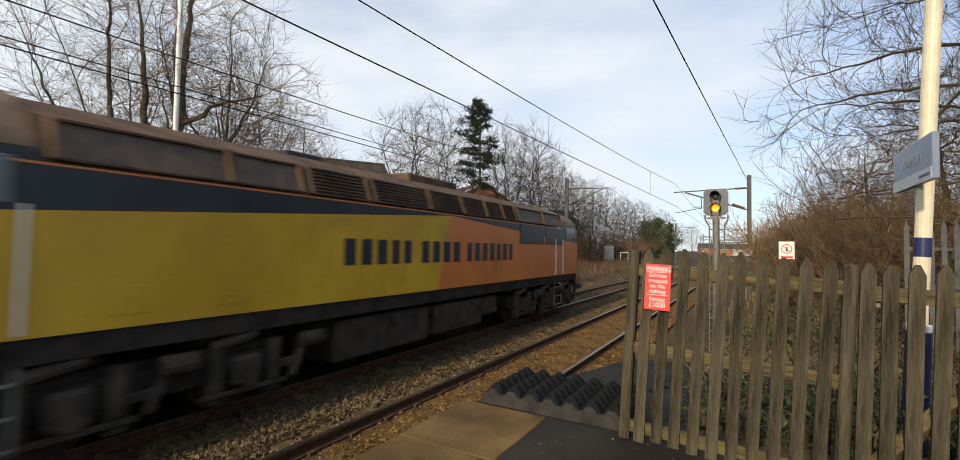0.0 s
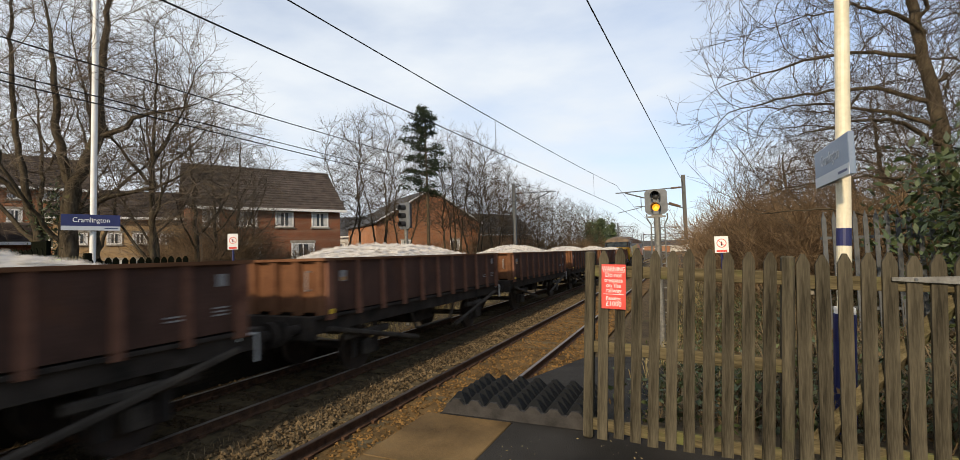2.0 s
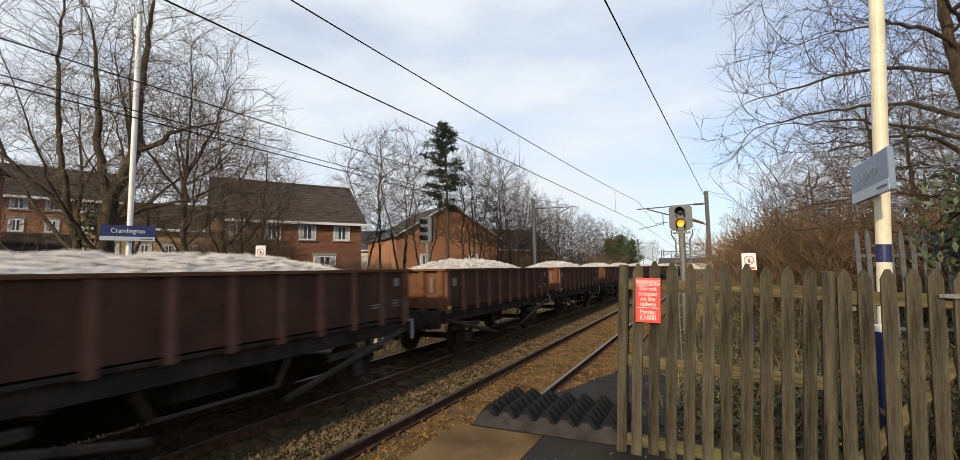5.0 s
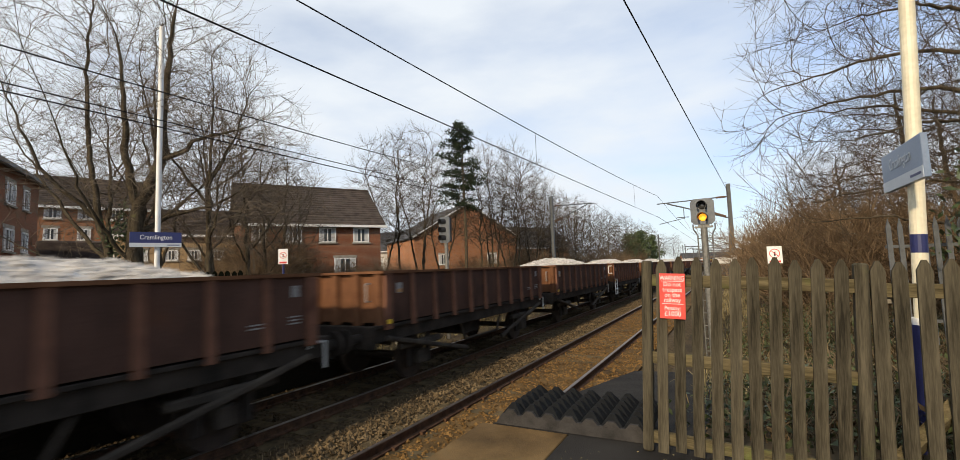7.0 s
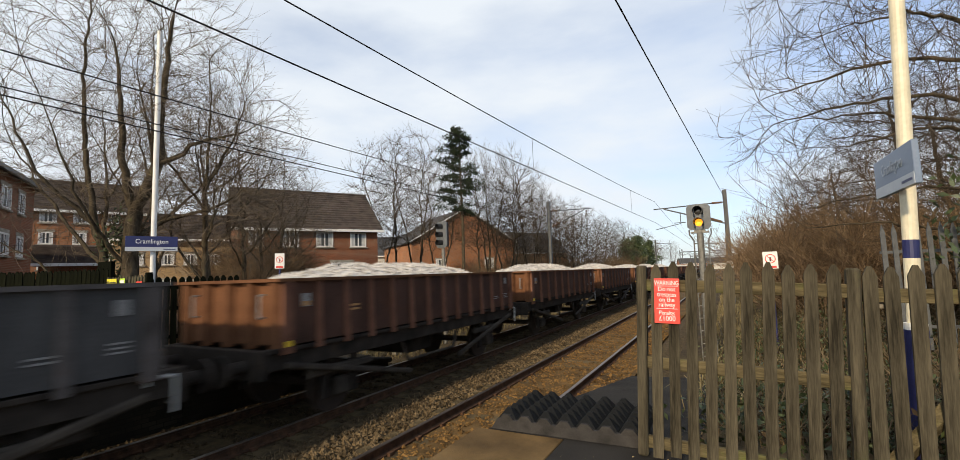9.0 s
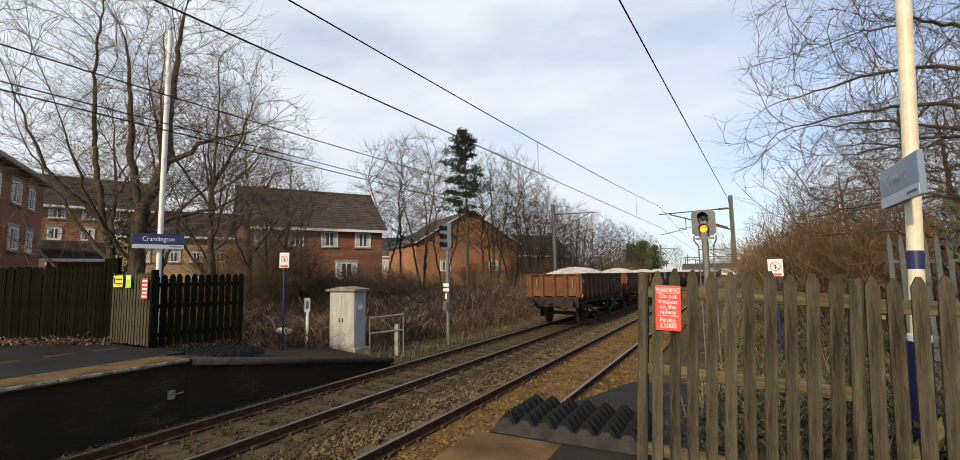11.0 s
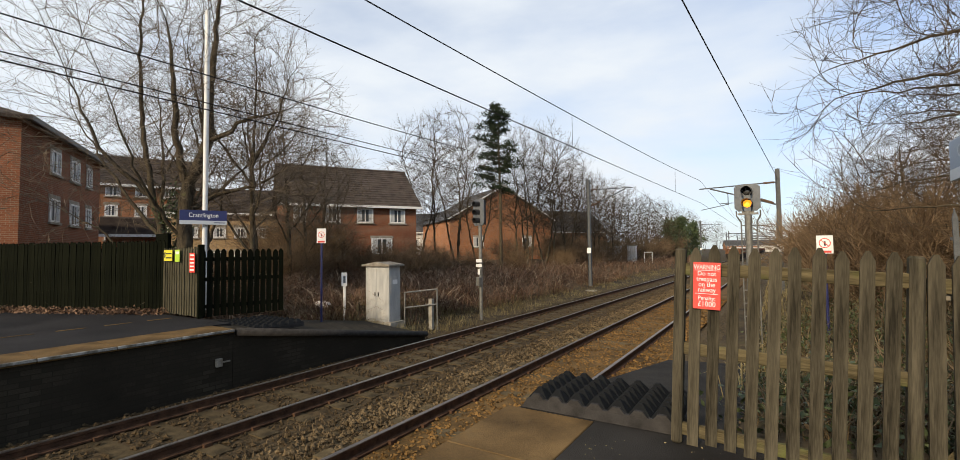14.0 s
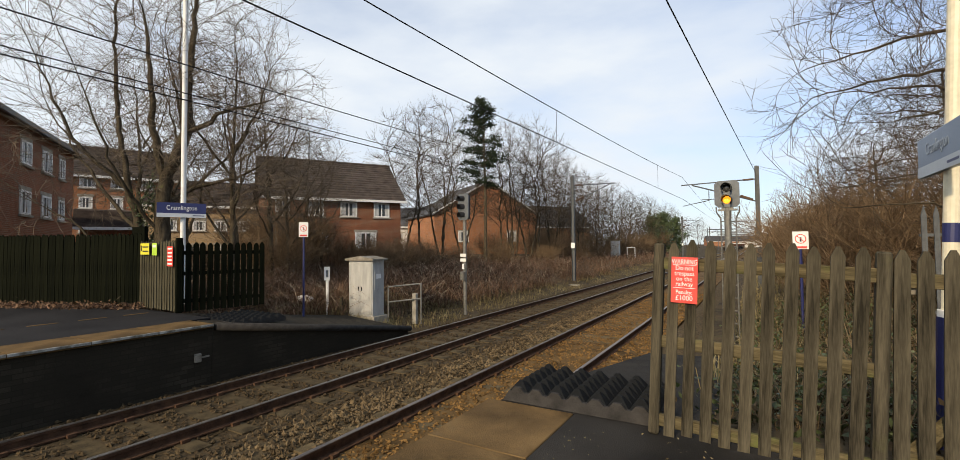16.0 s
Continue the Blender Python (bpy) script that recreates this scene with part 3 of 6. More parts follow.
        p.location = (i * d.length / (n - 1), random.uniform(-0.004, 0.004), 0.02 + random.uniform(-0.014, 0.014))
        p.rotation_euler = (0, random.uniform(-0.008, 0.008), random.uniform(-0.02, 0.02))
    for rz in rails:
        part("rail", boxes((-over, d.length + over, front * 0.012, front * 0.05, rz, rz + 0.085), bevel=0.005), rail_mat, fence)
    return fence


def build_fences():
    f = picket_run("picket_fence", (1.523, 2.78), (2.557, 2.78), 0.115, 0.071, 1.37, M["picket"], M["fence_rail"],
                   "weathered brown wooden picket fence across the platform end", (0.06, 0.625, 1.185), over=0.1, lean=3.0)
    for x in (-0.11, 1.138):
        part("post", boxes((x - 0.03, x + 0.04, -0.01, 0.08, 0, 1.37), bevel=0.012), M["picket"], f, "square weathered post")
    g = picket_run("picket_gate", (2.765, 2.79), (3.97, 2.86), 0.109, 0.073, 1.3, M["picket"], M["fence_rail"],
                   "weathered wooden picket gate with a diagonal brace", (0.08, 1.1), lean=2.0)
    bm = bmesh.new()
    rod(bm, (0.06, 0.062, 0.12), (0.86, 0.062, 1.18), 0.05, n=4)
    part("brace", bm, M["fence_rail"], g, "diagonal wooden brace")
    part("post", boxes((1.25, 1.37, -0.02, 0.1, 0, 1.42), bevel=0.012), M["picket"], g)
    bm = bmesh.new()
    prism(bm, [(0.44, 1.165), (1.3, 1.135), (1.3, 1.225), (0.44, 1.185)], -0.03, -0.018)
    hinge = part("strap_hinge", bm, M["galvanised"], g, "pale galvanised strap hinge")
    for x in (0.55, 0.8, 1.1):
        part("bolt", rods(((x, -0.038, 1.176), (x, -0.028, 1.176), 0.009)), M["mast_grey"], hinge)
    part("latch", boxes((0.04, 0.09, 0.045, 0.075, 1.06, 1.12), bevel=0.004), M["cabinet_lid"], g, "small dull brass latch")
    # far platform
    picket_run("gate_far", (-10.6, 4.6), (-8.72, 4.5), 0.13, 0.09, 1.55, M["gate_wood"], M["shaded_fence"], "tall wooden picket gate lit by the sun", (0.2, 0.8, 1.3))
    f = picket_run("ramp_fence", (-8.62, 4.52), (-8.2, 6.15), 0.135, 0.11, 1.5, M["shaded_fence"], M["shaded_fence"], "dark stained picket fence beside the ramp, darker still for shade", (0.2, 0.8, 1.25), thick=0.025)
    part("post", boxes((-0.1, 0.02, -0.06, 0.06, 0, 1.62), bevel=0.01), M["shaded_fence"], f)
    picket_run("platform_fence", (-19.5, 1.0), (-10.7, 4.6), 0.11, 0.1, 1.75, M["shaded_fence"], M["shaded_fence"], "long dark wooden fence behind the far platform", (0.2, 0.9, 1.5), thick=0.025)
    tagged(new("old_hedge_board", mesh_of("old_hedge_board", boxes((-12.6, -11.9, 5.2, 5.3, 0, 2.0), bevel=0.01), M["shaded_fence"])), "dark board standing behind the fence", "board")


def build_palisade():
    bm = bmesh.new()
    prism(bm, [(-0.035, 0), (0.035, 0), (0.035, 1.95), (0.0, 2.1), (-0.035, 1.95)], -0.012, 0.012)
    me = mesh_of("pale", bm, M["mast_grey"])
    f = thing("palisade_fence", "grey galvanised steel palisade fence under trees", "fence", pose(4.45, 9.4, -0.15, 0, 0, 6))
    for i in range(34):
        p = part("pale", me, None, f)
        p.location = (i * 0.155, 0, 0)
    for z in (0.35, 1.6):
        part("rail", boxes((-0.05, 5.2, 0.015, 0.06, z, z + 0.05)), M["mast_grey"], f)


# ---------- signs ----------
def build_warning_sign():
    s = thing("warning_sign", "red enamel warning plate screwed to the picket fence", "sign", pose(1.655, 2.745, 1.115, 0, 2.5, 0))
    part("plate", boxes((-0.085, 0.085, 0.0, 0.004, -0.16, 0.16), bevel=0.0015), M["red_sign"], s)
    rows = (("WARNING", 0.126, 0.042, 0.72), ("Do not", 0.083, 0.04, 0.88), ("trespass", 0.045, 0.04, 0.88), ("on the", 0.008, 0.04, 0.88), ("railway", -0.028, 0.04, 0.88), ("Penalty:", -0.085, 0.035, 0.88), ("£1000", -0.125, 0.045, 0.88))
    for text, z, size, squash in rows:
        writing("lettering", text, size * 1.12, upright(0, -0.0025, z, 0), M["letter_white"], s, squash, 0.0008)
    part("rule", boxes((-0.07, 0.07, -0.0015, 0.0, -0.056, -0.053), (-0.075, 0.075, -0.0015, 0.0, 0.104, 0.1065)), M["letter_white"], s)


def barred_figure_sign(name, m, w, h, post_low, post_mat, label):
    """A white plate with a red ring and bar over a plain dark mark, on a post."""
    s = thing(name, label, "sign", m)
    part("plate", boxes((-w / 2, w / 2, -0.006, 0, -h, 0), bevel=0.002), M["white"], s)
    cz, r = -0.42 * h, 0.36 * w
    bm = bmesh.new()
    for i in range(24):
        a0, a1 = i * math.tau / 24, (i + 1) * math.tau / 24
        q = [bm.verts.new((math.cos(a) * k, -0.008, cz + math.sin(a) * k)) for a, k in ((a0, r), (a1, r), (a1, r * 0.84), (a0, r * 0.84))]
        bm.faces.new(q)
    box(bm, -r * 0.9, r * 0.9, -0.009, -0.0075, -r * 0.07, r * 0.07, m=Matrix.Translation((0, 0, cz)) @ Matrix.Rotation(radians(45), 4, "Y"))
    part("ring", bm, M["red_sign"], s)
    part("mark", boxes((-r * 0.16, r * 0.16, -0.0078, -0.007, cz - r * 0.55, cz + r * 0.35)), M["black"], s)
    part("caption", boxes((-w * 0.38, w * 0.38, -0.0078, -0.006, -h * 0.96, -h * 0.84)), M["red_sign"], s)
    part("post", rods(((0, 0.03, post_low), (0, 0.03, -0.04), 0.028)), post_mat, s, "blue steel post")


def name_board(m, w, h, faded, label, pole, pole_low, pole_high, r, sleeve):
    """A station name board clamped to a lamp pole; the local face looks along -y."""
    s = thing("name_board", label, "station sign", m)
    part("panel", boxes((-w / 2, w / 2, -0.02, 0.02, -h / 2, h / 2), bevel=0.004), M["board_faded" if faded else "board_blue"], s)
    part("strip", boxes((-w / 2, w / 2, -0.023, -0.0195, -h / 2, -h / 2 + h * 0.27)), M["board_strip"], s, "pale grey strip")
    writing("lettering", "Cramlington", h * 0.44, upright(0, -0.0225, h * 0.14, 0), M["faded_letter" if faded else "letter_white"], s, 0.93 * w / 1.17, 0.001)
    part("caption", boxes((w * 0.22, w * 0.46, -0.0245, -0.022, -h * 0.4, -h * 0.34)), M["board_blue"], s)
    for z in (-h * 0.3, h * 0.3):
        part("clamp", boxes((-0.08, 0.08, 0.02, pole[1] + 0.02, z - 0.02, z + 0.02), bevel=0.004), M["galvanised"], s)


def lamp_pole(x, y, low, high, r, lean, label, mat, sleeve):
    p = thing("lamp_pole", label, "lamp post", pose(x, y, low, lean[0], lean[1], 0))
    part("shaft", rods(((0, 0, 0), (0, 0, high - low), r), n=16), mat, p)
    if sleeve:
        a, b, c = sleeve
        part("base_sleeve", rods(((0, 0, 0), (0, 0, a - low), r * 1.5), n=16), M["blue"], p, "blue painted base")
        part("collar", rods(((0, 0, a - low), (0, 0, a - low + 0.05), r * 1.42), n=16), M["white"], p)
        part("band", rods(((0, 0, b - low), (0, 0, c - low), r * 1.02), n=16), M["blue"], p, "blue painted band")
    return p


def build_signs():
    build_warning_sign()
    barred_figure_sign("trespass_sign", pose(2.9, 11, 1.61, 0, 0, 4), 0.28, 0.37, -2.3, M["blue"], "white plate with a red barred ring on a blue post")
    barred_figure_sign("trespass_sign", pose(-8.35, 7.46, 2.07, 0, 0, 40), 0.24, 0.4, -2.9, M["blue"], "tall white plate with a red barred ring on a blue post")
    name_board(pose(3.265, 3.85, 2.03, 0, 0, -90), 0.92, 0.31, True, "sun-faded blue station name board on a cream pole", (0, 0.06), 0, 0, 0, None)
    lamp_pole(3.225, 3.85, -0.2, 7.5, 0.05, (0, 2.75), "cream lamp pole with chipped paint and blue base", M["cream"], (0.82, 1.36, 1.5))
    name_board(pose(-10.2, 5.3, 2.35, 0, 0, 68), 1.04, 0.36, False, "dark blue station name board with white letters", (0, 0.06), 0, 0, 0, None)
    lamp_pole(-10.28, 5.37, 0, 7.8, 0.06, (0, 0), "slim white lamp pole behind the far fence", M["white"], None)
    s = thing("gate_sign", "yellow and green notices on the far gate", "sign", pose(-10.3, 4.5, 1.4, 0, 0, -2))
    part("yellow_plate", boxes((-0.1, 0.35, -0.012, -0.006, -0.14, 0.12)), M["sign_yellow"], s)
    part("caption", boxes((0.02, 0.32, -0.014, -0.012, -0.08, -0.05), (0.02, 0.32, -0.014, -0.012, 0.02, 0.05), (-0.08, -0.01, -0.014, -0.012, -0.06, 0.07)), M["black"], s)
    part("green_plate", boxes((0.5, 0.74, -0.012, -0.006, -0.16, 0.12)), M["sign_green"], s)
    part("caption", boxes((0.53, 0.71, -0.014, -0.012, 0.02, 0.08)), M["white"], s)
    s = thing("gate_warning_sign", "narrow red warning notice on the far gate", "sign", pose(-8.95, 4.46, 1.2, 0, 0, -2))
    part("plate", boxes((-0.13, 0.13, -0.012, -0.006, -0.2, 0.24)), M["red_sign"], s)
    part("caption", boxes(*[(-0.1, 0.1, -0.014, -0.012, z, z + 0.035) for z in (-0.16, -0.08, 0.0, 0.08, 0.17)]), M["letter_white"], s)


# ---------- signals, masts, wires ----------
def signal_head(parent, w, h, lamps, z):
    """Back plate with hooded lamps that look along -y; lamps from the top, True where lit."""
    bm = bmesh.new()
    c = w * 0.14
    prism(bm, [(-w / 2 + c, 0), (w / 2 - c, 0), (w / 2, c), (w / 2, h - c), (w / 2 - c, h), (-w / 2 + c, h), (-w / 2, h - c), (-w / 2, c)], -0.02, 0.02, m=Matrix.Translation((0, 0, z)))
    part("back_plate", bm, M["signal_grey"], parent)
    part("lamp_case", boxes((-w * 0.3, w * 0.3, 0.02, 0.2, z + 0.04, z + h - 0.04), bevel=0.01), M["black"], parent)
    r = 0.105
    for i, lit in enumerate(lamps):
        lz = z + h - h * (i + 0.62) / (len(lamps) + 0.22)
        lens = bmesh.new()
        bmesh.ops.create_uvsphere(lens, u_segments=16, v_segments=8, radius=r * 0.84, matrix=Matrix.Translation((0, -0.025, lz)) @ Matrix.Diagonal((1, 0.3, 1, 1)))
        part("lens", lens, M["amber_lamp" if lit else "dead_lens"], parent, "lit amber lens" if lit else "dark lens", True)
        hood = bmesh.new()
        for k in range(14):
            a0, a1 = radians(-50 + k * 280 / 14), radians(-50 + (k + 1) * 280 / 14)
            quad = []
            for a, y, kk in ((a0, -0.02, 1), (a1, -0.02, 1), (a1, -0.24, 0.97), (a0, -0.24, 0.97)):
                quad.append(hood.verts.new((math.cos(a) * r * 1.1 * kk, y, lz + math.sin(a) * r * 1.1 * kk)))
            hood.faces.new(quad)
        bmesh.ops.remove_doubles(hood, verts=hood.verts, dist=0.001)
        bmesh.ops.solidify(hood, geom=hood.faces[:], thickness=0.008)
        part("hood", hood, M["black"], parent)


def build_signals():
    s = thing("railway_signal", "grey two-lamp signal showing a lit amber light", "railway signal", pose(1.545, 11.4, 0, 0, 0, -3))
    part("post", rods(((0, 0.06, -1.2), (0, 0.06, 2.2), 0.075), n=14), M["galvanised"], s)
    signal_head(s, 0.52, 0.62, (False, True), 2.22)
    bm = bmesh.new()
    for x in (-0.16, 0.16):
        rod(bm, (x, 0.2, -1.0), (x, 0.2, 1.98), 0.016)
        rod(bm, (x, 0.2, 1.98), (x * 1.5, 0.12, 2.12), 0.016)
        rod(bm, (x * 1.5, 0.12, 2.12), (x * 1.5, 0.1, 2.24), 0.016)
    for i in range(10):
        rod(bm, (-0.16, 0.2, -0.8 + i * 0.3), (0.16, 0.2, -0.8 + i * 0.3), 0.011)
    part("ladder", bm, M["galvanised"], s, "steel ladder behind the post")
    part("bracket", boxes((-0.2, 0.2, 0.0, 0.12, 2.14, 2.18), (-0.12, 0.12, 0.0, 0.14, 2.18, 2.22)), M["galvanised"], s)
    s = thing("railway_signal", "three-lamp signal with black hoods beside the far track", "railway signal", pose(-7.43, 13.96, 0, 0, 0, -18))
    part("post", rods(((0, 0.06, -1.2), (0, 0.06, 2.4), 0.07), n=14), M["galvanised"], s)
    signal_head(s, 0.62, 1.0, (False, False, False), 2.38)
    part("plate", boxes((-0.17, 0.17, -0.03, -0.02, 0.98, 1.1), (-0.17, 0.17, -0.03, -0.02, 0.8, 0.92)), M["white"], s, "white identity plates")
    part("plate_bars", boxes((-0.06, 0.06, -0.04, -0.03, 0.52, 0.72)), M["white"], s)
    part("junction_box", boxes((-0.09, 0.11, -0.12, 0.0, 0.1, 0.42), bevel=0.01), M["galvanised"], s)


def mast(x, y, low, top, arm, label):
    """An overhead line mast; arm is the reach of its cantilever towards the track."""
    m = thing("catenary_mast", label, "catenary mast", pose(x, y, 0), "overhead line masts")
    part("column", boxes((-0.1, 0.1, -0.008, 0.008, low, top), (-0.1, -0.088, -0.1, 0.1, low, top), (0.088, 0.1, -0.1, 0.1, low, top)), M["mast_grey"], m)
    part("footing", boxes((-0.3, 0.3, -0.3, 0.3, low - 0.6, low - 0.25), bevel=0.02), M["concrete"], m)
    part("number_plate", boxes((-0.13, 0.13, -0.13, -0.11, 1.2, 1.55)), M["white"], m, "small white plate")
    if arm:
        d = 1 if arm > 0 else -1
        part("top_tube", rods(((0.1 * d, 0, top - 0.65), (arm, 0, top - 0.72), 0.03)), M["mast_grey"], m)
        part("stay", rods(((0.1 * d, 0, top - 1.75), (arm * 0.85, 0, top - 0.75), 0.035)), M["mast_grey"], m)
        part("insulator", rods(((0.2 * d, 0, top - 1.68), (0.75 * d, 0, top - 1.45), 0.06)), M["loco_roof"], m, "brown ribbed insulator")
        part("insulator", rods(((0.15 * d, 0, top - 0.655), (0.6 * d, 0, top - 0.66), 0.05)), M["loco_roof"], m, "brown ribbed insulator")
        part("registration_arm", rods(((arm * 0.62, 0, top - 1.0), (arm * 0.62, 0, top - 1.65), 0.02), ((arm * 0.55, 0, top - 1.55), (arm * 0.72, 0, top - 1.55), 0.02), ((arm * 0.62, 0, top - 1.6), (arm * 0.98, 0, top - 1.84), 0.018)), M["mast_grey"], m)
    return m


def wire_line(name, pts, r, label):
    cu = bpy.data.curves.new(name, "CURVE")
    cu.dimensions, cu.bevel_depth, cu.bevel_resolution = "3D", r, 1
    sp = cu.splines.new("POLY")
    sp.points.add(len(pts) - 1)
    for p, q in zip(sp.points, pts):
        p.co = (*q, 1)
    cu.materials.append(M["wire"])
    tmp = bpy.data.objects.new(name, cu)
    scene.collection.objects.link(tmp)
    me = bpy.data.meshes.new_from_object(tmp.evaluated_get(bpy.context.evaluated_depsgraph_get()))
    bpy.data.objects.remove(tmp)
    me.polygons.foreach_set("use_smooth", [True] * len(me.polygons))
    return tagged(new(name, me), label, "cable")


def sag(a, b, drop, n=24):
    a, b = Vector(a), Vector(b)
    return [a.lerp(b, i / n) - Vector((0, 0, drop * 4 * (i / n) * (1 - i / n))) for i in range(n + 1)]


def build_overhead():
    SPAN = 52
    mast(2.24, 26, -1.0, 5.25, -3.5, "grey steel overhead line mast with cantilever arm")
    mast(-8.0, 27.9, -0.9, 5.92, 2.8, "grey steel overhead line mast beside the far track")
    for k in (1, 2, 3, 4):
        mast(2.3, 26 + SPAN * k, -1.0, 5.4, -3.5, "grey steel overhead line mast with cantilever arm")
        mast(-8.0, 27.9 + SPAN * k, -0.9, 5.9, 2.8, "grey steel overhead line mast beside the far track")
    # near track: carrier, contact wire and droppers
    near = [(-1.2, 26), (-3.2, -26)]
    carrier = sag((-1.2, 26, 4.98), (-3.1, -26, 4.98), 0.53)
    wire_line("carrier_wire", carrier, 0.009, "dark overhead carrier wire above the near track")
    wire_line("contact_wire", sag((-1.2, 26, 3.8), (-3.1, -26, 3.8), 0.04), 0.009, "dark overhead contact wire above the near track")
    for y in (20.0, 9.3, -1.5):
        k = (26 - y) / 52 * 24
        p = carrier[int(k)].lerp(carrier[int(k) + 1], k - int(k))
        wire_line("dropper", [p, (p.x, p.y, 3.78)], 0.005, "thin dropper between overhead wires")
    wire_line("return_wire", sag((2.2, 26, 4.9), (-0.7, -26, 4.95), 0.08), 0.011, "dark return wire along the masts")
    # far track
    carrier = sag((-5.2, 27.9, 5.2), (-5.0, -24, 4.9), 0.95)
    wire_line("carrier_wire", carrier, 0.009, "dark overhead carrier wire above the far track")
    wire_line("contact_wire", sag((-5.2, 27.9, 3.72), (-5.0, -24, 3.55), 0.06), 0.009, "dark overhead contact wire above the far track")
    wire_line("contact_wire", sag((-5.25, 27.9, 3.9), (-5.05, -24, 3.6), 0.06), 0.008, "second thin overhead wire above the far track")
    for k in range(4):
        y0, y1 = 26 + SPAN * k, 26 + SPAN * (k + 1)
        wire_line("carrier_wire", sag((-1.2, y0, 4.98), (-1.2, y1, 4.98), 0.7, 12), 0.009, "dark overhead carrier wire above the near track")
        wire_line("contact_wire", [(-1.2, y0, 3.8), (-1.7, y1, 3.8)], 0.009, "dark overhead contact wire above the near track")
        wire_line("return_wire", sag((2.2, y0, 4.9), (2.2, y1, 4.95), 0.5, 12), 0.011, "dark return wire along the masts")
        wire_line("carrier_wire", sag((-5.2, y0 + 1.9, 5.2), (-5.2, y1 + 1.9, 5.2), 0.9, 12), 0.009, "dark overhead carrier wire above the far track")
        wire_line("contact_wire", [(-5.2, y0 + 1.9, 3.72), (-5.0, y1 + 1.9, 3.72)], 0.009, "dark overhead contact wire above the far track")
    # steel gantries far along the line
    for k in range(3):
        y = 150 + k * 45
        g = thing("gantry", "thin grey overhead line gantry in the distance", "gantry", pose(-3, y, 0), "far gantries")
        part("beam", rods(((-7, 0, 5.6), (6, 0, 5.6), 0.1), ((-7, 0, 5.0), (6, 0, 5.0), 0.06)), M["mast_grey"], g)
        for x in (-7, 6):
            part("leg", rods(((x, 0, -1.2), (x, 0, 6.2), 0.12)), M["mast_grey"], g)


# ---------- lineside things ----------
def build_lineside():
    c = thing("location_cabinet", "pale grey metal lineside equipment cabinet with stained lid", "equipment cabinet", pose(-9.15, 10.6, -0.9))
    part("body", boxes((-0.54, 0.54, -0.27, 0.27, 0.02, 1.84), bevel=0.012), M["cabinet"], c)
    bm = bmesh.new()
    prism(bm, [(-0.64, 1.84), (0.64, 1.84), (0.64, 1.9), (0, 1.99), (-0.64, 1.9)], -0.36, 0.36)
    part("lid", bm, M["cabinet_lid"], c, "brown stained pitched lid")
    for x0, x1 in ((-0.5, -0.01), (0.01, 0.5)):
        d = part("door", boxes((x0, x1, -0.285, -0.268, 0.1, 1.76), bevel=0.004), M["cabinet"], c)
        part("handle", boxes(((x0 + x1) / 2 - 0.012 + (0.18 if x0 < -0.1 else -0.18), (x0 + x1) / 2 + 0.012 + (0.18 if x0 < -0.1 else -0.18), -0.31, -0.285, 0.85, 0.98)), M["black"], d)
    part("side_panel", boxes((0.541, 0.556, -0.2, 0.2, 0.9, 1.5), bevel=0.003), M["cabinet"], c)
    part("label_plate", boxes((0.556, 0.56, -0.12, 0.1, 1.25, 1.4)), M["white"], c)
    part("plinth", boxes((-0.6, 0.66, -0.33, 0.33, -0.4, 0.03), bevel=0.01), M["concrete"], c)
    h = thing("handrail", "grey tubular handrail beside the cabinet", "handrail", pose(-8.45, 10.9, -0.9))
    part("tube", rods(((0, 0, 0.95), (0.9, 0.6, 1.05), 0.025), ((0, 0, 0.45), (0.9, 0.6, 0.55), 0.025), ((0.9, 0.6, -0.3), (0.9, 0.6, 1.05), 0.025), ((0, 0, -0.3), (0, 0, 0.95), 0.025)), M["galvanised"], h)
    part("stub_post", boxes((0.6, 0.75, 0.5, 0.62, -0.3, 0.72), bevel=0.01), M["concrete"], h)
    p = thing("marker_post", "slim white concrete marker post with a small plate", "post", pose(-9.9, 9.6, -0.9, 0, 0, 40))
    part("shaft", boxes((-0.04, 0.04, -0.03, 0.03, -0.3, 1.35), bevel=0.008), M["white"], p)
    part("plate", boxes((-0.09, 0.09, -0.045, -0.03, 1.22, 1.66), bevel=0.004), M["white"], p)
    part("plate_bars", boxes((-0.03, 0.04, -0.05, -0.045, 1.32, 1.55)), M["signal_grey"], p)
    p = thing("fence_stub", "short weathered wooden stub post", "post", pose(-9.75, 10.05, -0.9))
    part("shaft", boxes((-0.06, 0.06, -0.05, 0.05, -0.3, 0.65), bevel=0.012), M["picket"], p)
    rock = bmesh.new()
    bmesh.ops.create_icosphere(rock, subdivisions=2, radius=0.2)
    for v in rock.verts:
        v.co = Vector((v.co.x * 1.4, v.co.y, v.co.z * 0.6)) * (1 + 0.3 * noise.noise(v.co * 6))
    ob = tagged(new("pale_boulder", mesh_of("pale_boulder", rock, M["stone_load"])), "pale boulder among brambles", "boulder")
    ob.location = (-10.6, 9.3, -0.28)
    for x, y in ((-17.5, 61), (-15.9, 61), (-14.4, 63)):
        c = thing("relay_cabinet", "pale grey relay cabinet on the far bank", "equipment cabinet", pose(x, y, -0.1), "far relay cabinets")
        part("body", boxes((-0.55, 0.55, -0.4, 0.4, -0.3, 2.0), bevel=0.02), M["cabinet"], c)
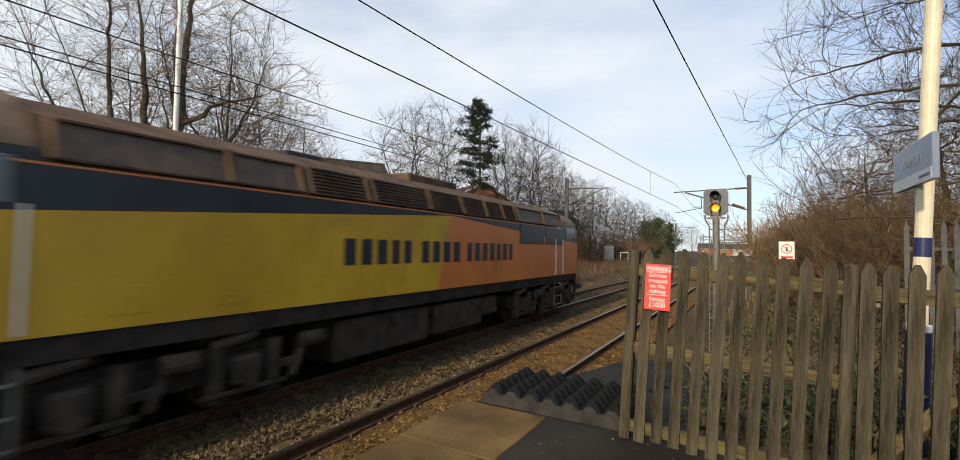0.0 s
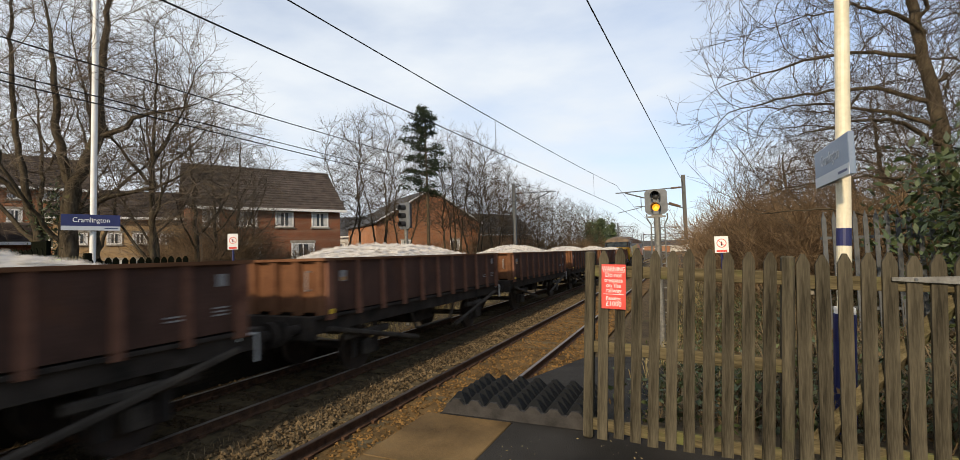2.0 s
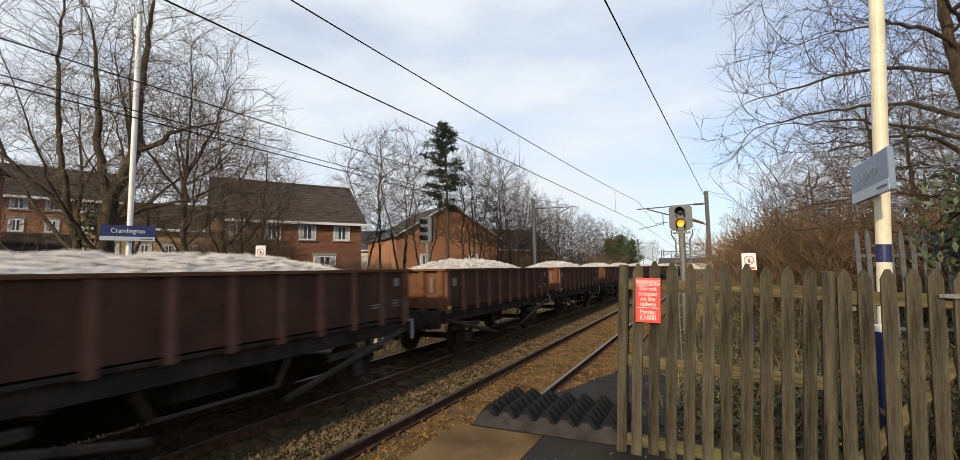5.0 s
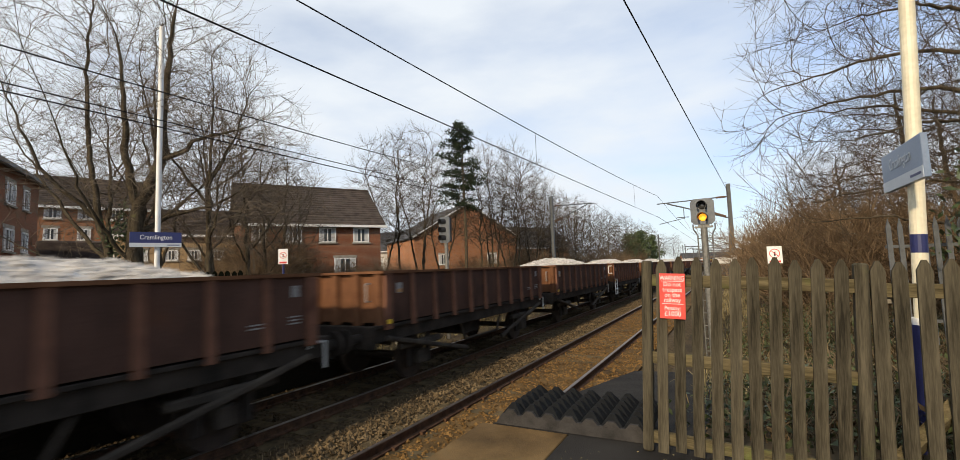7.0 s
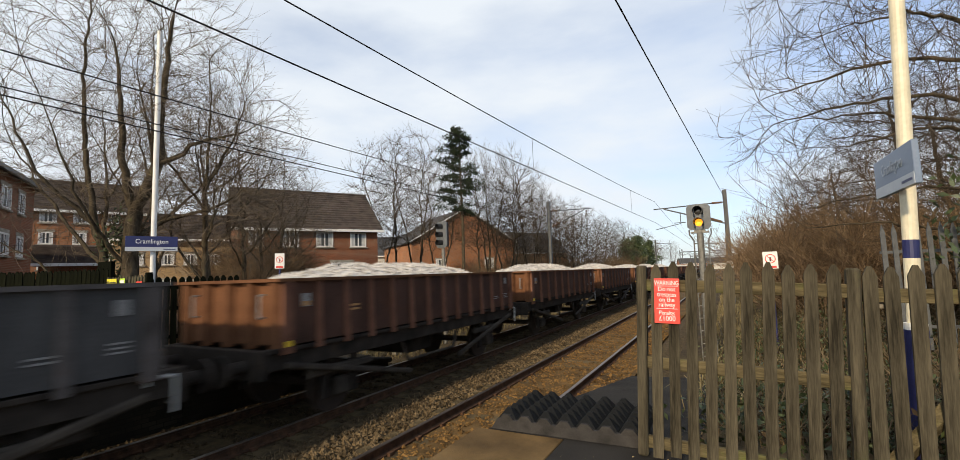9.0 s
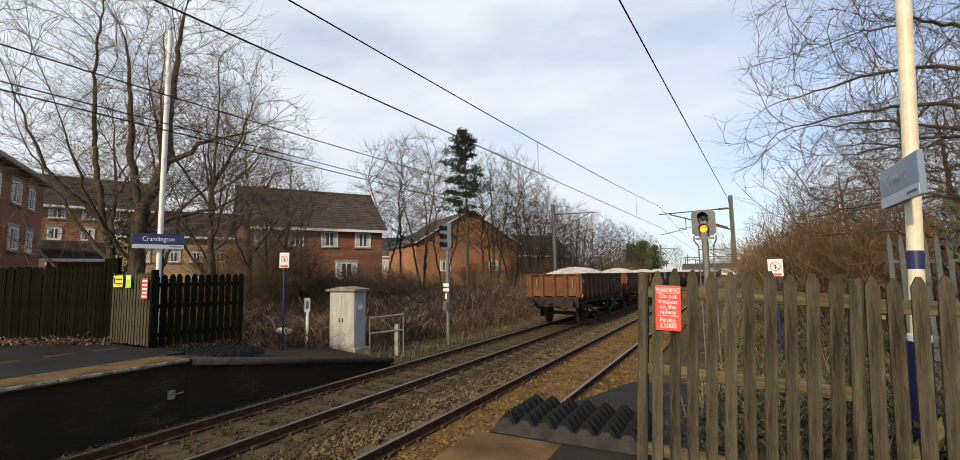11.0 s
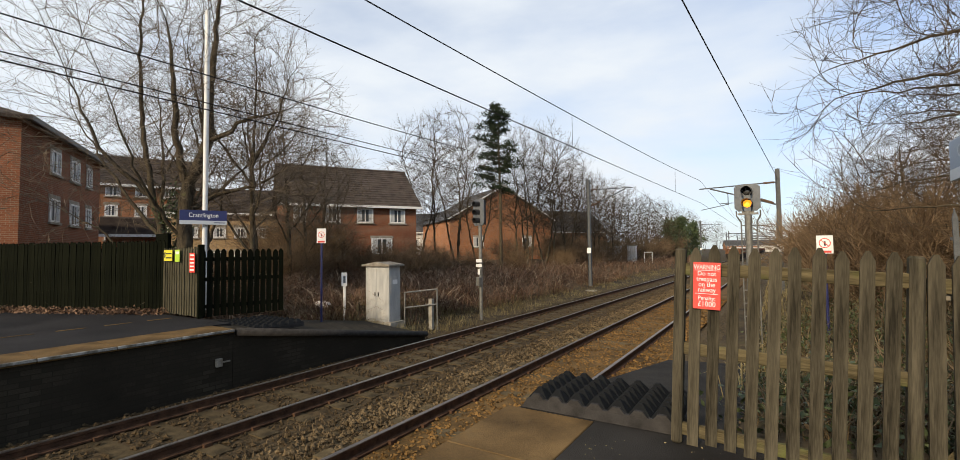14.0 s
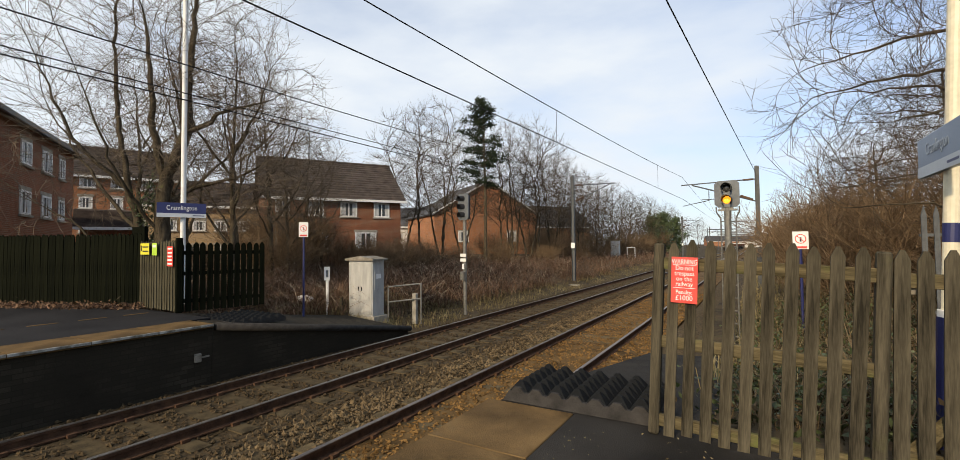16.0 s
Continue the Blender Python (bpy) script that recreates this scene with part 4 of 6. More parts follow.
        part("lid", boxes((-0.62, 0.62, -0.47, 0.47, 2.0, 2.1), bevel=0.02), M["cabinet_lid"], c)
    r = thing("lineside_rail", "white tubular rail beside far cabinets", "handrail", pose(-12.6, 62, -0.1))
    part("tube", rods(((0, 0, -0.3), (0, 0, 1.2), 0.04), ((1, 0, -0.3), (1, 0, 1.2), 0.04), ((0, 0, 1.15), (1, 0, 1.15), 0.04)), M["white"], r)
    b = thing("bracket_box", "small pale box on the far platform wall", "box", pose(-6.56, 3.8, -0.58))
    part("body", boxes((-0.02, 0.05, -0.055, 0.055, -0.075, 0.075), bevel=0.01), M["cabinet_lid"], b)
    part("cable_stub", boxes((0.0, 0.03, 0.055, 0.2, -0.012, 0.012)), M["cabinet_lid"], b)


# ---------- houses ----------
def add_window(house, x, z, w, h, y=0.0, split=2, face=1):
    win = part("window", boxes((x, x + w, y - 0.015 * face, y + 0.03 * face, z, z + h)), M["pane"], house)
    fr = 0.07
    rows = [(x - 0.02, x + fr, y - 0.05 * face, y + 0.01 * face, z, z + h), (x + w - fr, x + w + 0.02, y - 0.05 * face, y + 0.01 * face, z, z + h),
            (x - 0.02, x + w + 0.02, y - 0.05 * face, y + 0.012 * face, z - 0.02, z + fr), (x - 0.02, x + w + 0.02, y - 0.05 * face, y + 0.012 * face, z + h - fr, z + h)]
    for i in range(1, split):
        rows.append((x + w * i / split - 0.035, x + w * i / split + 0.035, y - 0.045 * face, y + 0.01 * face, z + fr, z + h - fr))
    part("frame", boxes(*rows), M["white"], win, "white window frame")
    part("sill", boxes((x - 0.1, x + w + 0.1, y - 0.1 * face, y + 0.01 * face, z - 0.1, z - 0.02)), M["concrete"], win)
    part("lintel", boxes((x - 0.1, x + w + 0.1, y - 0.02 * face, y + 0.01 * face, z + h + 0.005, z + h + 0.18)), M["concrete"], win)
    for x0, x1 in ((x + fr, x + w * 0.3), (x + w * 0.72, x + w - fr)):
        part("curtain", boxes((x0, x1, y - 0.018 * face, y - 0.016 * face, z + fr, z + h - fr)), M["curtain"], win)
    return win


def house(label, m, L, D, eave, ridge, wall, roof, windows=(), gable_windows=(), low=-3.0, hip=False, gable_to_front=False, chimney=None):
    """Local x along the front wall, y into the house, z up from the world's zero."""
    h = thing("house", label, "house", m)
    bm = bmesh.new()
    box(bm, 0, L, 0, D, low, eave)
    part("wall", bm, M[wall], h)
    ov, th = 0.35, 0.12
    if not hip and not gable_to_front:
        for x0, x1 in ((0.0, 0.25), (L - 0.25, L)):
            bm = bmesh.new()
            prism(bm, [(0, eave + 0.003), (D, eave + 0.003), (D / 2, ridge - 0.12)], x0, x1, m=Matrix(((0, 1, 0, 0), (1, 0, 0, 0), (0, 0, 1, 0), (0, 0, 0, 1))))
            part("gable", bm, M[wall], h)
        for side in (0, 1):
            y0, y1 = (-ov, D / 2) if side == 0 else (D + ov, D / 2)
            e = eave - (ridge - eave) * ov / (D / 2)
            n = 16
            rb = bmesh.new()
            prof = [(y0, e)]
            for i in range(n):
                a, b = i / n, (i + 1) / n
                prof += [(y0 + (y1 - y0) * a, e + (ridge - e) * a + 0.11), (y0 + (y1 - y0) * b, e + (ridge - e) * b + 0.05)]
            prof.append((y1, ridge - 0.02))
            prism(rb, prof, -ov, L + ov, m=Matrix(((0, 1, 0, 0), (1, 0, 0, 0), (0, 0, 1, 0), (0, 0, 0, 1))))
            part("roof", rb, M[roof], h, "courses of dark roof tiles")
        part("gutter", boxes((-ov, L + ov, -ov - 0.1, -ov + 0.02, eave - 0.32, eave - 0.16)), M["white"], h, "white fascia and gutter")
        part("ridge_tiles", rods(((-ov, D / 2, ridge + 0.06), (L + ov, D / 2, ridge + 0.06), 0.11)), M[roof], h)
    else:
        rb = bmesh.new()
        k = D / 2 if hip else 0
        base = [(-ov, -ov), (L + ov, -ov), (L + ov, D + ov), (-ov, D + ov)]
        bv = [rb.verts.new((x, y, eave)) for x, y in base]
        if gable_to_front:
            tv = [rb.verts.new((L / 2, -ov, ridge)), rb.verts.new((L / 2, D + ov, ridge))]
            for f in ((bv[0], bv[3], tv[1], tv[0]), (bv[1], tv[0], tv[1], bv[2])):
                rb.faces.new(f)
        else:
            tv = [rb.verts.new((k, D / 2, ridge)), rb.verts.new((L - k, D / 2, ridge))]
            for f in ((bv[0], bv[1], tv[1], tv[0]), (bv[2], bv[3], tv[0], tv[1]), (bv[1], bv[2], tv[1]), (bv[3], bv[0], tv[0])):
                rb.faces.new(f)
        bmesh.ops.recalc_face_normals(rb, faces=rb.faces)
        bmesh.ops.solidify(rb, geom=rb.faces[:], thickness=th)
        part("roof", rb, M[roof], h)
        if gable_to_front:
            for y0, y1 in ((0, 0.25), (D - 0.25, D)):
                g = bmesh.new()
                prism(g, [(0, eave + 0.003), (L, eave + 0.003), (L / 2, ridge - 0.2)], y0, y1)
                part("gable", g, M[wall], h)
            barge = bmesh.new()
            rod(barge, (-ov, -ov - 0.02, eave), (L / 2, -ov - 0.02, ridge), 0.09, n=4)
            rod(barge, (L + ov, -ov - 0.02, eave), (L / 2, -ov - 0.02, ridge), 0.09, n=4)
            part("bargeboard", barge, M["white"], h, "white bargeboards")
        else:
            part("gutter", boxes((-ov - 0.08, L + ov + 0.08, -ov - 0.08, -ov, eave - 0.16, eave + 0.02), (L + ov, L + ov + 0.08, -ov, D + ov, eave - 0.16, eave + 0.02)), M["black"], h, "dark gutter")
    for x, z, w, hh in windows:
        add_window(h, x, z, w, hh)
    if chimney:
        part("chimney", boxes((chimney - 0.4, chimney + 0.4, D / 2 - 0.3, D / 2 + 0.3, ridge - 0.6, ridge + 0.9), bevel=0.01), M[wall], h)
    return h


def build_houses():
    a = math.degrees(math.atan2(5.18, 3.09))
    house("red brick house with brown tiled roof and white windows", pose(-23.69, 16.68, 0, 0, 0, a), 8.65, 7.5, 4.75, 7.6, "brick_red", "roof_tile",
          windows=[(2.42, 3.45, 1.05, 0.95), (4.55, 3.45, 1.05, 0.95), (6.77, 3.45, 1.05, 0.95), (5.5, 1.35, 1.4, 1.05), (2.6, 1.35, 1.1, 1.05), (0.6, 3.45, 0.8, 0.95)], low=-1.5)
    house("orange brick house with its gable lit by the sun", pose(-30.0, 42.6, 0, 0, 0, 56), 14.0, 11, 5.2, 9.5, "brick_orange", "roof_grey",
          windows=[(3.0, 2.0, 1.3, 1.2), (9.6, 2.0, 1.3, 1.2)], low=-1.5, gable_to_front=True)
    house("white rendered house with grey roof", pose(-47.5, 43.5, 0, 0, 0, 35), 12, 8, 4.4, 7.0, "render_white", "roof_grey", windows=[(3, 2.2, 1.3, 1.1), (8, 2.2, 1.3, 1.1)], low=-1.5)
    house("brick house with dark grey roof behind trees", pose(-27.0, 60.0, 0, 0, 0, 60), 13, 8, 4.4, 7.6, "brick_orange", "roof_grey", windows=[(2, 1.5, 1.2, 1.1)], low=-1.5)
    for i, (x, y, w) in enumerate(((-9, 330, 16), (3, 300, 14), (14, 310, 18), (24, 280, 16), (34, 300, 18), (-24, 320, 18), (10, 380, 22))):
        house("distant brick house with dark roof beyond the line", pose(x, y, 0, 0, 0, 12 * (i % 3) - 8), w, 9, 3.2, 6.4, "brick_orange" if i % 2 else "render_white", "roof_grey", low=-1.5)
    # long two-storey flats on the raised ground
    flats = house("two-storey red brick flats with dark hipped roof", pose(-20.31, 4.06, 0, 0, 0, 149), 9.4, 12, 6.4, 9.0, "brick_red", "roof_tile",
                  windows=[(x, z, w, 0.95) for z in (2.85, 4.85) for x, w in ((2.65, 1.05), (4.95, 1.15), (7.15, 0.8))], low=0, hip=True)
    for x, z in ((1.6, 2.85), (1.6, 4.85), (5.5, 2.85), (5.5, 4.85), (9.0, 2.85), (9.0, 4.85)):
        win = add_window(flats, -x - 1.2, z, 1.2, 1.0)
        win.matrix_basis = Matrix.Rotation(radians(-90), 4, "Z")
    house("small dark-roofed porch beside the flats", pose(-31.4, 10.2, 0, 0, 0, 69), 2.6, 2.4, 2.9, 3.7, "brick_red", "roof_tile", low=0)
    house("red brick terrace house with brown roof and white windows", pose(-40.4, 5.4, 0, 0, 0, 69), 13.2, 7, 6.75, 9.1, "brick_orange", "roof_tile",
          windows=[(x, z, w, h) for x in (1.6, 4.3, 7.3, 9.0, 10.6) for z, w, h in ((5.75, 0.85, 0.75), (4.3, 0.7, 0.8), (2.6, 0.8, 1.0))], low=0)
    house("buff brick house with brown roof behind bare trees", pose(-34.9, 15.2, 0, 0, 0, 59), 11.4, 6.5, 4.75, 6.7, "brick_buff", "roof_tile",
          windows=[(x, z, 0.8, 0.75) for z in (0.9, 2.75) for x in (0.9, 2.7, 4.1, 5.6, 7.4, 9.4)], low=0)


# ---------- train ----------
def build_loco():
    lo = thing("diesel_locomotive", "yellow orange and black diesel locomotive with grimy roof", "locomotive", pose(FAR, 0, RAIL))
    W, L = 1.395, 18.9
    # body sides: yellow, orange with a slanted join, and a dark band above
    def side_sheet(name, pts, mat, label, out=0.0):
        for s in (-1, 1):
            bm = bmesh.new()
            a = [bm.verts.new((s * (W + out), y, z)) for y, z in pts]
            b = [bm.verts.new((s * (W - 0.06), y, z)) for y, z in pts]
            bm.faces.new(a)
            bm.faces.new(b[::-1])
            for i in range(len(a)):
                j = (i + 1) % len(a)
                bm.faces.new((a[i], b[i], b[j], a[j]))
            part(name, bm, mat, lo, label)
    side_sheet("lower_side", [(0.3, 1.36), (9.3, 1.36), (9.75, 2.99), (0.3, 2.42)], M["loco_yellow"], "yellow lower body side")
    side_sheet("front_side", [(9.3, 1.36), (18.6, 1.36), (18.6, 2.52), (13.3, 2.79), (9.75, 2.99)], M["loco_orange"], "orange body side at the front end")
    side_sheet("upper_band", [(2.72, 2.57), (9.75, 2.993), (13.3, 2.793), (18.6, 2.523), (18.6, 3.03), (2.72, 3.03)], M["loco_navy"], "black upper body band")
    part("floor_frame", boxes((-1.36, 1.36, 0.3, L - 0.3, 1.1, 1.355), (-1.3, 1.3, 0.35, L - 0.4, 1.3, 2.98)), M["underframe"], lo)
    # roof with sloped cant panels
    bm = bmesh.new()
    prism(bm, [(-1.37, 3.033), (1.37, 3.033), (1.19, 3.52), (0.75, 3.74), (0.3, 3.82), (-0.3, 3.82), (-0.75, 3.74), (-1.19, 3.52)], 2.7, L - 2.7)
    part("roof", bm, M["loco_roof"], lo, "grimy brown roof")
    part("roof_hatch", boxes((-0.6, 0.6, 9.2, 11.2, 3.75, 3.95), bevel=0.03), M["loco_roof"], lo)
    part("exhaust", boxes((-0.35, 0.35, 6.2, 7.0, 3.78, 3.92), bevel=0.02), M["black"], lo)
    part("orange_line", boxes((-1.4, -1.39, 2.3, 17, 3.005, 3.03), (1.39, 1.4, 2.3, 17, 3.005, 3.03)), M["loco_orange"], lo, "thin orange cantrail line")
    # cant rail grilles
    spans = [(2.9, 4.6, 0), (4.75, 5.7, 0), (5.95, 7.1, 1), (7.35, 8.9, 1), (9.1, 10.2, 1), (10.4, 11.35, 1), (11.5, 12.3, 1), (12.45, 13.1, 1), (13.4, 15.2, 0), (15.35, 16.9, 0)]
    for s in (-1, 1):
        for y0, y1, slats in spans:
            bm = bmesh.new()
            v = [bm.verts.new(p) for p in ((s * 1.372, y0, 3.1), (s * 1.372, y1, 3.1), (s * 1.235, y1, 3.47), (s * 1.235, y0, 3.47))]
            bm.faces.new(v)
            bmesh.ops.solidify(bm, geom=bm.faces[:], thickness=0.03)
            g = part("grille", bm, M["grille"], lo)
            bm = bmesh.new()
            k = 7 if slats else 1
            for i in range(k + 1):
                t = i / k
                x, z = s * (1.39 - 0.15 * t), 3.08 + 0.41 * t
                box(bm, x - 0.03, x + 0.03, y0 - 0.03, y1 + 0.03, z - 0.014, z + 0.014)
            for y in (y0 - 0.07, y1 + 0.01):
                rod(bm, (s * 1.4, y + 0.03, 3.07), (s * 1.235, y + 0.03, 3.52), 0.045, n=4)
            part("slats", bm, M["loco_roof"], g)
        for i, (y0, y1) in enumerate(((12.8, 14.6), (14.75, 16.5))):
            part("radiator_grille", boxes((s * (W + 0.004) - 0.012, s * (W + 0.004) + 0.012, y0 + 0.6, y1 + 0.6, 2.42, 3.0), bevel=0.004), M["loco_navy"], lo, "dark body side grille")
    # letter-sized dark blocks where the operator's name stands
    rng = random.Random(4)
    for s in (-1, 1):
        y = 6.6
        for word in (5, 4, 7):
            for i in range(word):
                w = rng.uniform(0.2, 0.27)
                part("letter_bar", boxes((s * (W + 0.004) - 0.004, s * (W + 0.004) + 0.004, y, y + w, 1.95, 2.4)), M["loco_navy"], lo, "dark bar of lettering")
                y += w + 0.14
            y += 0.2
    # cabs
    for end in (0, 1):
        f = (lambda y: y) if end == 0 else (lambda y: L - y)
        mm = Matrix() if end == 0 else Matrix.Translation((0, L, 0)) @ Matrix.Rotation(math.pi, 4, "Z")
        col = "loco_yellow"
        bm = bmesh.new()
        ring = lambda w, y, z: [Vector((-w, y + 0.22, z)), Vector((-w * 0.8, y, z)), Vector((w * 0.8, y, z)), Vector((w, y + 0.22, z))]
        loops = [[bm.verts.new(mm @ p) for p in ring(1.37, 0.05, 1.0)], [bm.verts.new(mm @ p) for p in ring(1.37, 0.03, 1.36)], [bm.verts.new(mm @ p) for p in ring(1.38, 0.0, 2.3)], [bm.verts.new(mm @ p) for p in ring(1.38, 0.04, 2.56)]]
        for a, b in zip(loops, loops[1:]):
            for i in range(3):
                bm.faces.new((a[i], a[i + 1], b[i + 1], b[i]))
        bmesh.ops.solidify(bm, geom=bm.faces[:], thickness=0.05)
        nose = part("nose", bm, M["loco_yellow"], lo, "warning yellow cab end")
        bm = bmesh.new()
        box(bm, -0.62, 0.0, -0.06, 0.02, 1.45, 2.05, 0.02, m=mm)
        part("nose_panel", bm, M["loco_yellow"], nose)
        for x in (-0.95, 0.95):
            bm = bmesh.new()
            box(bm, x - 0.16, x + 0.16, -0.1, 0.06, 1.6, 2.15, 0.05, m=mm)
            lamp = part("lamp_cluster", bm, M["loco_orange"], nose, "rusty orange lamp housing")
            bm = bmesh.new()
            rod(bm, mm @ Vector((x, -0.14, 1.98)), mm @ Vector((x, -0.09, 1.98)), 0.1, n=14)
            rod(bm, mm @ Vector((x, -0.14, 1.74)), mm @ Vector((x, -0.09, 1.74)), 0.09, n=14)
            part("lens", bm, M["cab_pane"], lamp)
        bm = bmesh.new()
        box(bm, -1.3, 1.3, -0.02, 0.3, 0.95, 1.16, 0.03, m=mm)
        part("buffer_beam", bm, M["underframe"], lo)
        for x in (-0.87, 0.87):
            bm = bmesh.new()
            rod(bm, mm @ Vector((x, 0, 1.05)), mm @ Vector((x, -0.45, 1.05)), 0.1, n=12)
            rod(bm, mm @ Vector((x, -0.45, 1.05)), mm @ Vector((x, -0.52, 1.05)), 0.24, n=16)
            part("buffer", bm, M["black"], lo)
        # windscreen and cab frame, raked
        bm = bmesh.new()
        for x0, x1, yy0, yy1, e0, e1 in ((-1.12, -0.05, 0.03, 0.38, 0.0, 0.0), (0.05, 1.12, 0.03, 0.38, 0.0, 0.0)):
            v = [bm.verts.new(mm @ Vector(p)) for p in ((x0, yy0, 2.6), (x1, yy0, 2.6), (x1 * 0.97, yy1, 3.18), (x0 * 0.97, yy1, 3.18))]
            bm.faces.new(v)
        bmesh.ops.solidify(bm, geom=bm.faces[:], thickness=0.02)
        part("windscreen", bm, M["cab_pane"], lo, "pale reflecting windscreen")
        bm = bmesh.new()
        for x in (-1.32, -0.0, 1.32):
            rod(bm, mm @ Vector((x, 0.04 if x == 0 else 0.2, 2.56)), mm @ Vector((x * 0.96, 0.42 if x == 0 else 0.5, 3.24)), 0.06, n=6)
        rod(bm, mm @ Vector((-1.3, 0.1, 2.57)), mm @ Vector((1.3, 0.1, 2.57)), 0.05, n=6)
        rod(bm, mm @ Vector((-0.4, -0.0, 2.62)), mm @ Vector((-0.7, 0.26, 3.05)), 0.015, n=5)
        rod(bm, mm @ Vector((0.4, -0.0, 2.62)), mm @ Vector((0.7, 0.26, 3.05)), 0.015, n=5)
        part("screen_frame", bm, M["loco_navy"], lo)
        bm = bmesh.new()
        rows = [(0.36, 3.2, 1.2), (0.45, 3.42, 1.17), (0.7, 3.6, 1.08), (1.2, 3.75, 0.98), (2.75, 3.83, 0.92)]
        prev = None
        for y, zt, w in rows:
            cur = [bm.verts.new(mm @ Vector(p)) for p in ((-1.36, y, 3.12), (-1.3, y, min(3.3, zt)), (-w, y, (3.3 + zt) / 2 + 0.06 if zt > 3.3 else zt + 0.01), (-w * 0.5, y, zt + 0.02), (w * 0.5, y, zt + 0.02), (w, y, (3.3 + zt) / 2 + 0.06 if zt > 3.3 else zt + 0.01), (1.3, y, min(3.3, zt)), (1.36, y, 3.12))]
            if prev:
                for i in range(7):
                    bm.faces.new((prev[i], prev[i + 1], cur[i + 1], cur[i]))
            else:
                bm.faces.new(cur)
            prev = cur
        part("cab_roof", bm, M["cab_roof"], lo, "dirty ochre domed cab roof", True)
        for s in (-1, 1):
            bm = bmesh.new()
            pts = [(0.26, 2.43), (2.72, 2.57), (2.72, 3.16), (0.5, 3.16)]
            a = [bm.verts.new(mm @ Vector((s * 1.388, y, z))) for y, z in pts]
            bm.faces.new(a)
            bmesh.ops.solidify(bm, geom=bm.faces[:], thickness=0.05)
            cs = part("cab_side", bm, M["loco_navy"], lo)
            for y0, y1 in ((0.65, 1.6), (2.08, 2.56)):
                bm = bmesh.new()
                box(bm, s * 1.4 - 0.008, s * 1.4 + 0.008, y0, y1, 2.62, 3.06, 0.005, m=mm)
                part("side_window", bm, M["cab_pane"], cs)
            bm = bmesh.new()
            for y in (1.97, 2.66):
                rod(bm, mm @ Vector((s * 1.43, y, 1.4)), mm @ Vector((s * 1.43, y, 2.62)), 0.022, n=6)
            part("handrail", bm, M["white"], lo, "white door handrails")
            bm = bmesh.new()
            box(bm, s * 1.398 - 0.006, s * 1.398 + 0.006, 2.03, 2.6, 1.4, 2.53, m=mm)
            part("cab_door", bm, M["loco_yellow" if end == 0 else "loco_orange"], lo)
            bm = bmesh.new()
            for z in (0.35, 0.65, 0.95):
                rod(bm, mm @ Vector((s * 1.38, 1.97, z)), mm @ Vector((s * 1.38, 2.66, z)), 0.02, n=6)
            for y in (1.97, 2.66):
                rod(bm, mm @ Vector((s * 1.38, y, 0.3)), mm @ Vector((s * 1.38, y, 1.1)), 0.02, n=6)
            part("step", bm, M["galvanised"], lo, "steel cab steps")
        if end == 0:
            bm = bmesh.new()
            for i in range(12):
                a0, a1 = math.pi * i / 12, math.pi * (i + 1) / 12
                bm.faces.new([bm.verts.new((1.401, 0.95 + math.cos(a) * k, 2.05 + math.sin(a) * k)) for a, k in ((a0, 0.28), (a1, 0.28), (a1, 0.02), (a0, 0.02))])
            box(bm, 1.396, 1.402, 0.62, 1.28, 1.97, 2.0)
            box(bm, 1.396, 1.402, 0.66, 1.24, 1.9, 1.93)
            part("emblem", bm, M["loco_orange"], lo, "orange half-round emblem")
            part("plate_bars", boxes((1.396, 1.402, 0.75, 1.15, 1.66, 1.76)), M["loco_navy"], lo)
    # bogies
    for yc in (3.1, L - 3.1):
        bogie = part("bogie", boxes((-1.12, 1.12, yc - 2.6, yc + 2.6, 0.55, 0.9), (-1.2, -1.0, yc - 2.5, yc + 2.5, 0.45, 0.8), (1.0, 1.2, yc - 2.5, yc + 2.5, 0.45, 0.8), bevel=0.04), M["underframe"], lo)
        for dy in (-1.9, 0.0, 1.9):
            part("wheelset", rods(((-1.0, yc + dy, 0.57), (1.0, yc + dy, 0.57), 0.09), ((-0.82, yc + dy, 0.57), (-0.69, yc + dy, 0.57), 0.57), ((0.69, yc + dy, 0.57), (0.82, yc + dy, 0.57), 0.57), n=24), M["wheel"], bogie)
            for s in (-1, 1):
                bm = boxes((s * 1.26 - 0.1, s * 1.26 + 0.1, yc + dy - 0.2, yc + dy + 0.2, 0.38, 0.78), bevel=0.05)
                rod(bm, (s * 1.34, yc + dy, 0.5), (s * 1.4, yc + dy, 0.5), 0.13, n=12)
                part("axlebox", bm, M["bogie_grime"], bogie)
                for k in (-0.42, 0.42):
                    bm = bmesh.new()
                    rod(bm, (s * 1.26, yc + dy + k, 0.4), (s * 1.26, yc + dy + k, 0.95), 0.1, n=10)
                    box(bm, s * 1.22 - 0.08, s * 1.22 + 0.08, yc + dy + k - 0.1, yc + dy + k + 0.1, 0.2, 0.45, 0.02)
                    part("spring", bm, M["bogie_grime"], bogie)
                bm = bmesh.new()
                rod(bm, (s * 1.3, yc + dy - 0.6, 0.32), (s * 1.3, yc + dy + 0.6, 0.32), 0.04, n=6)
                part("brake_rod", bm, M["bogie_grime"], bogie)
                bm = bmesh.new()
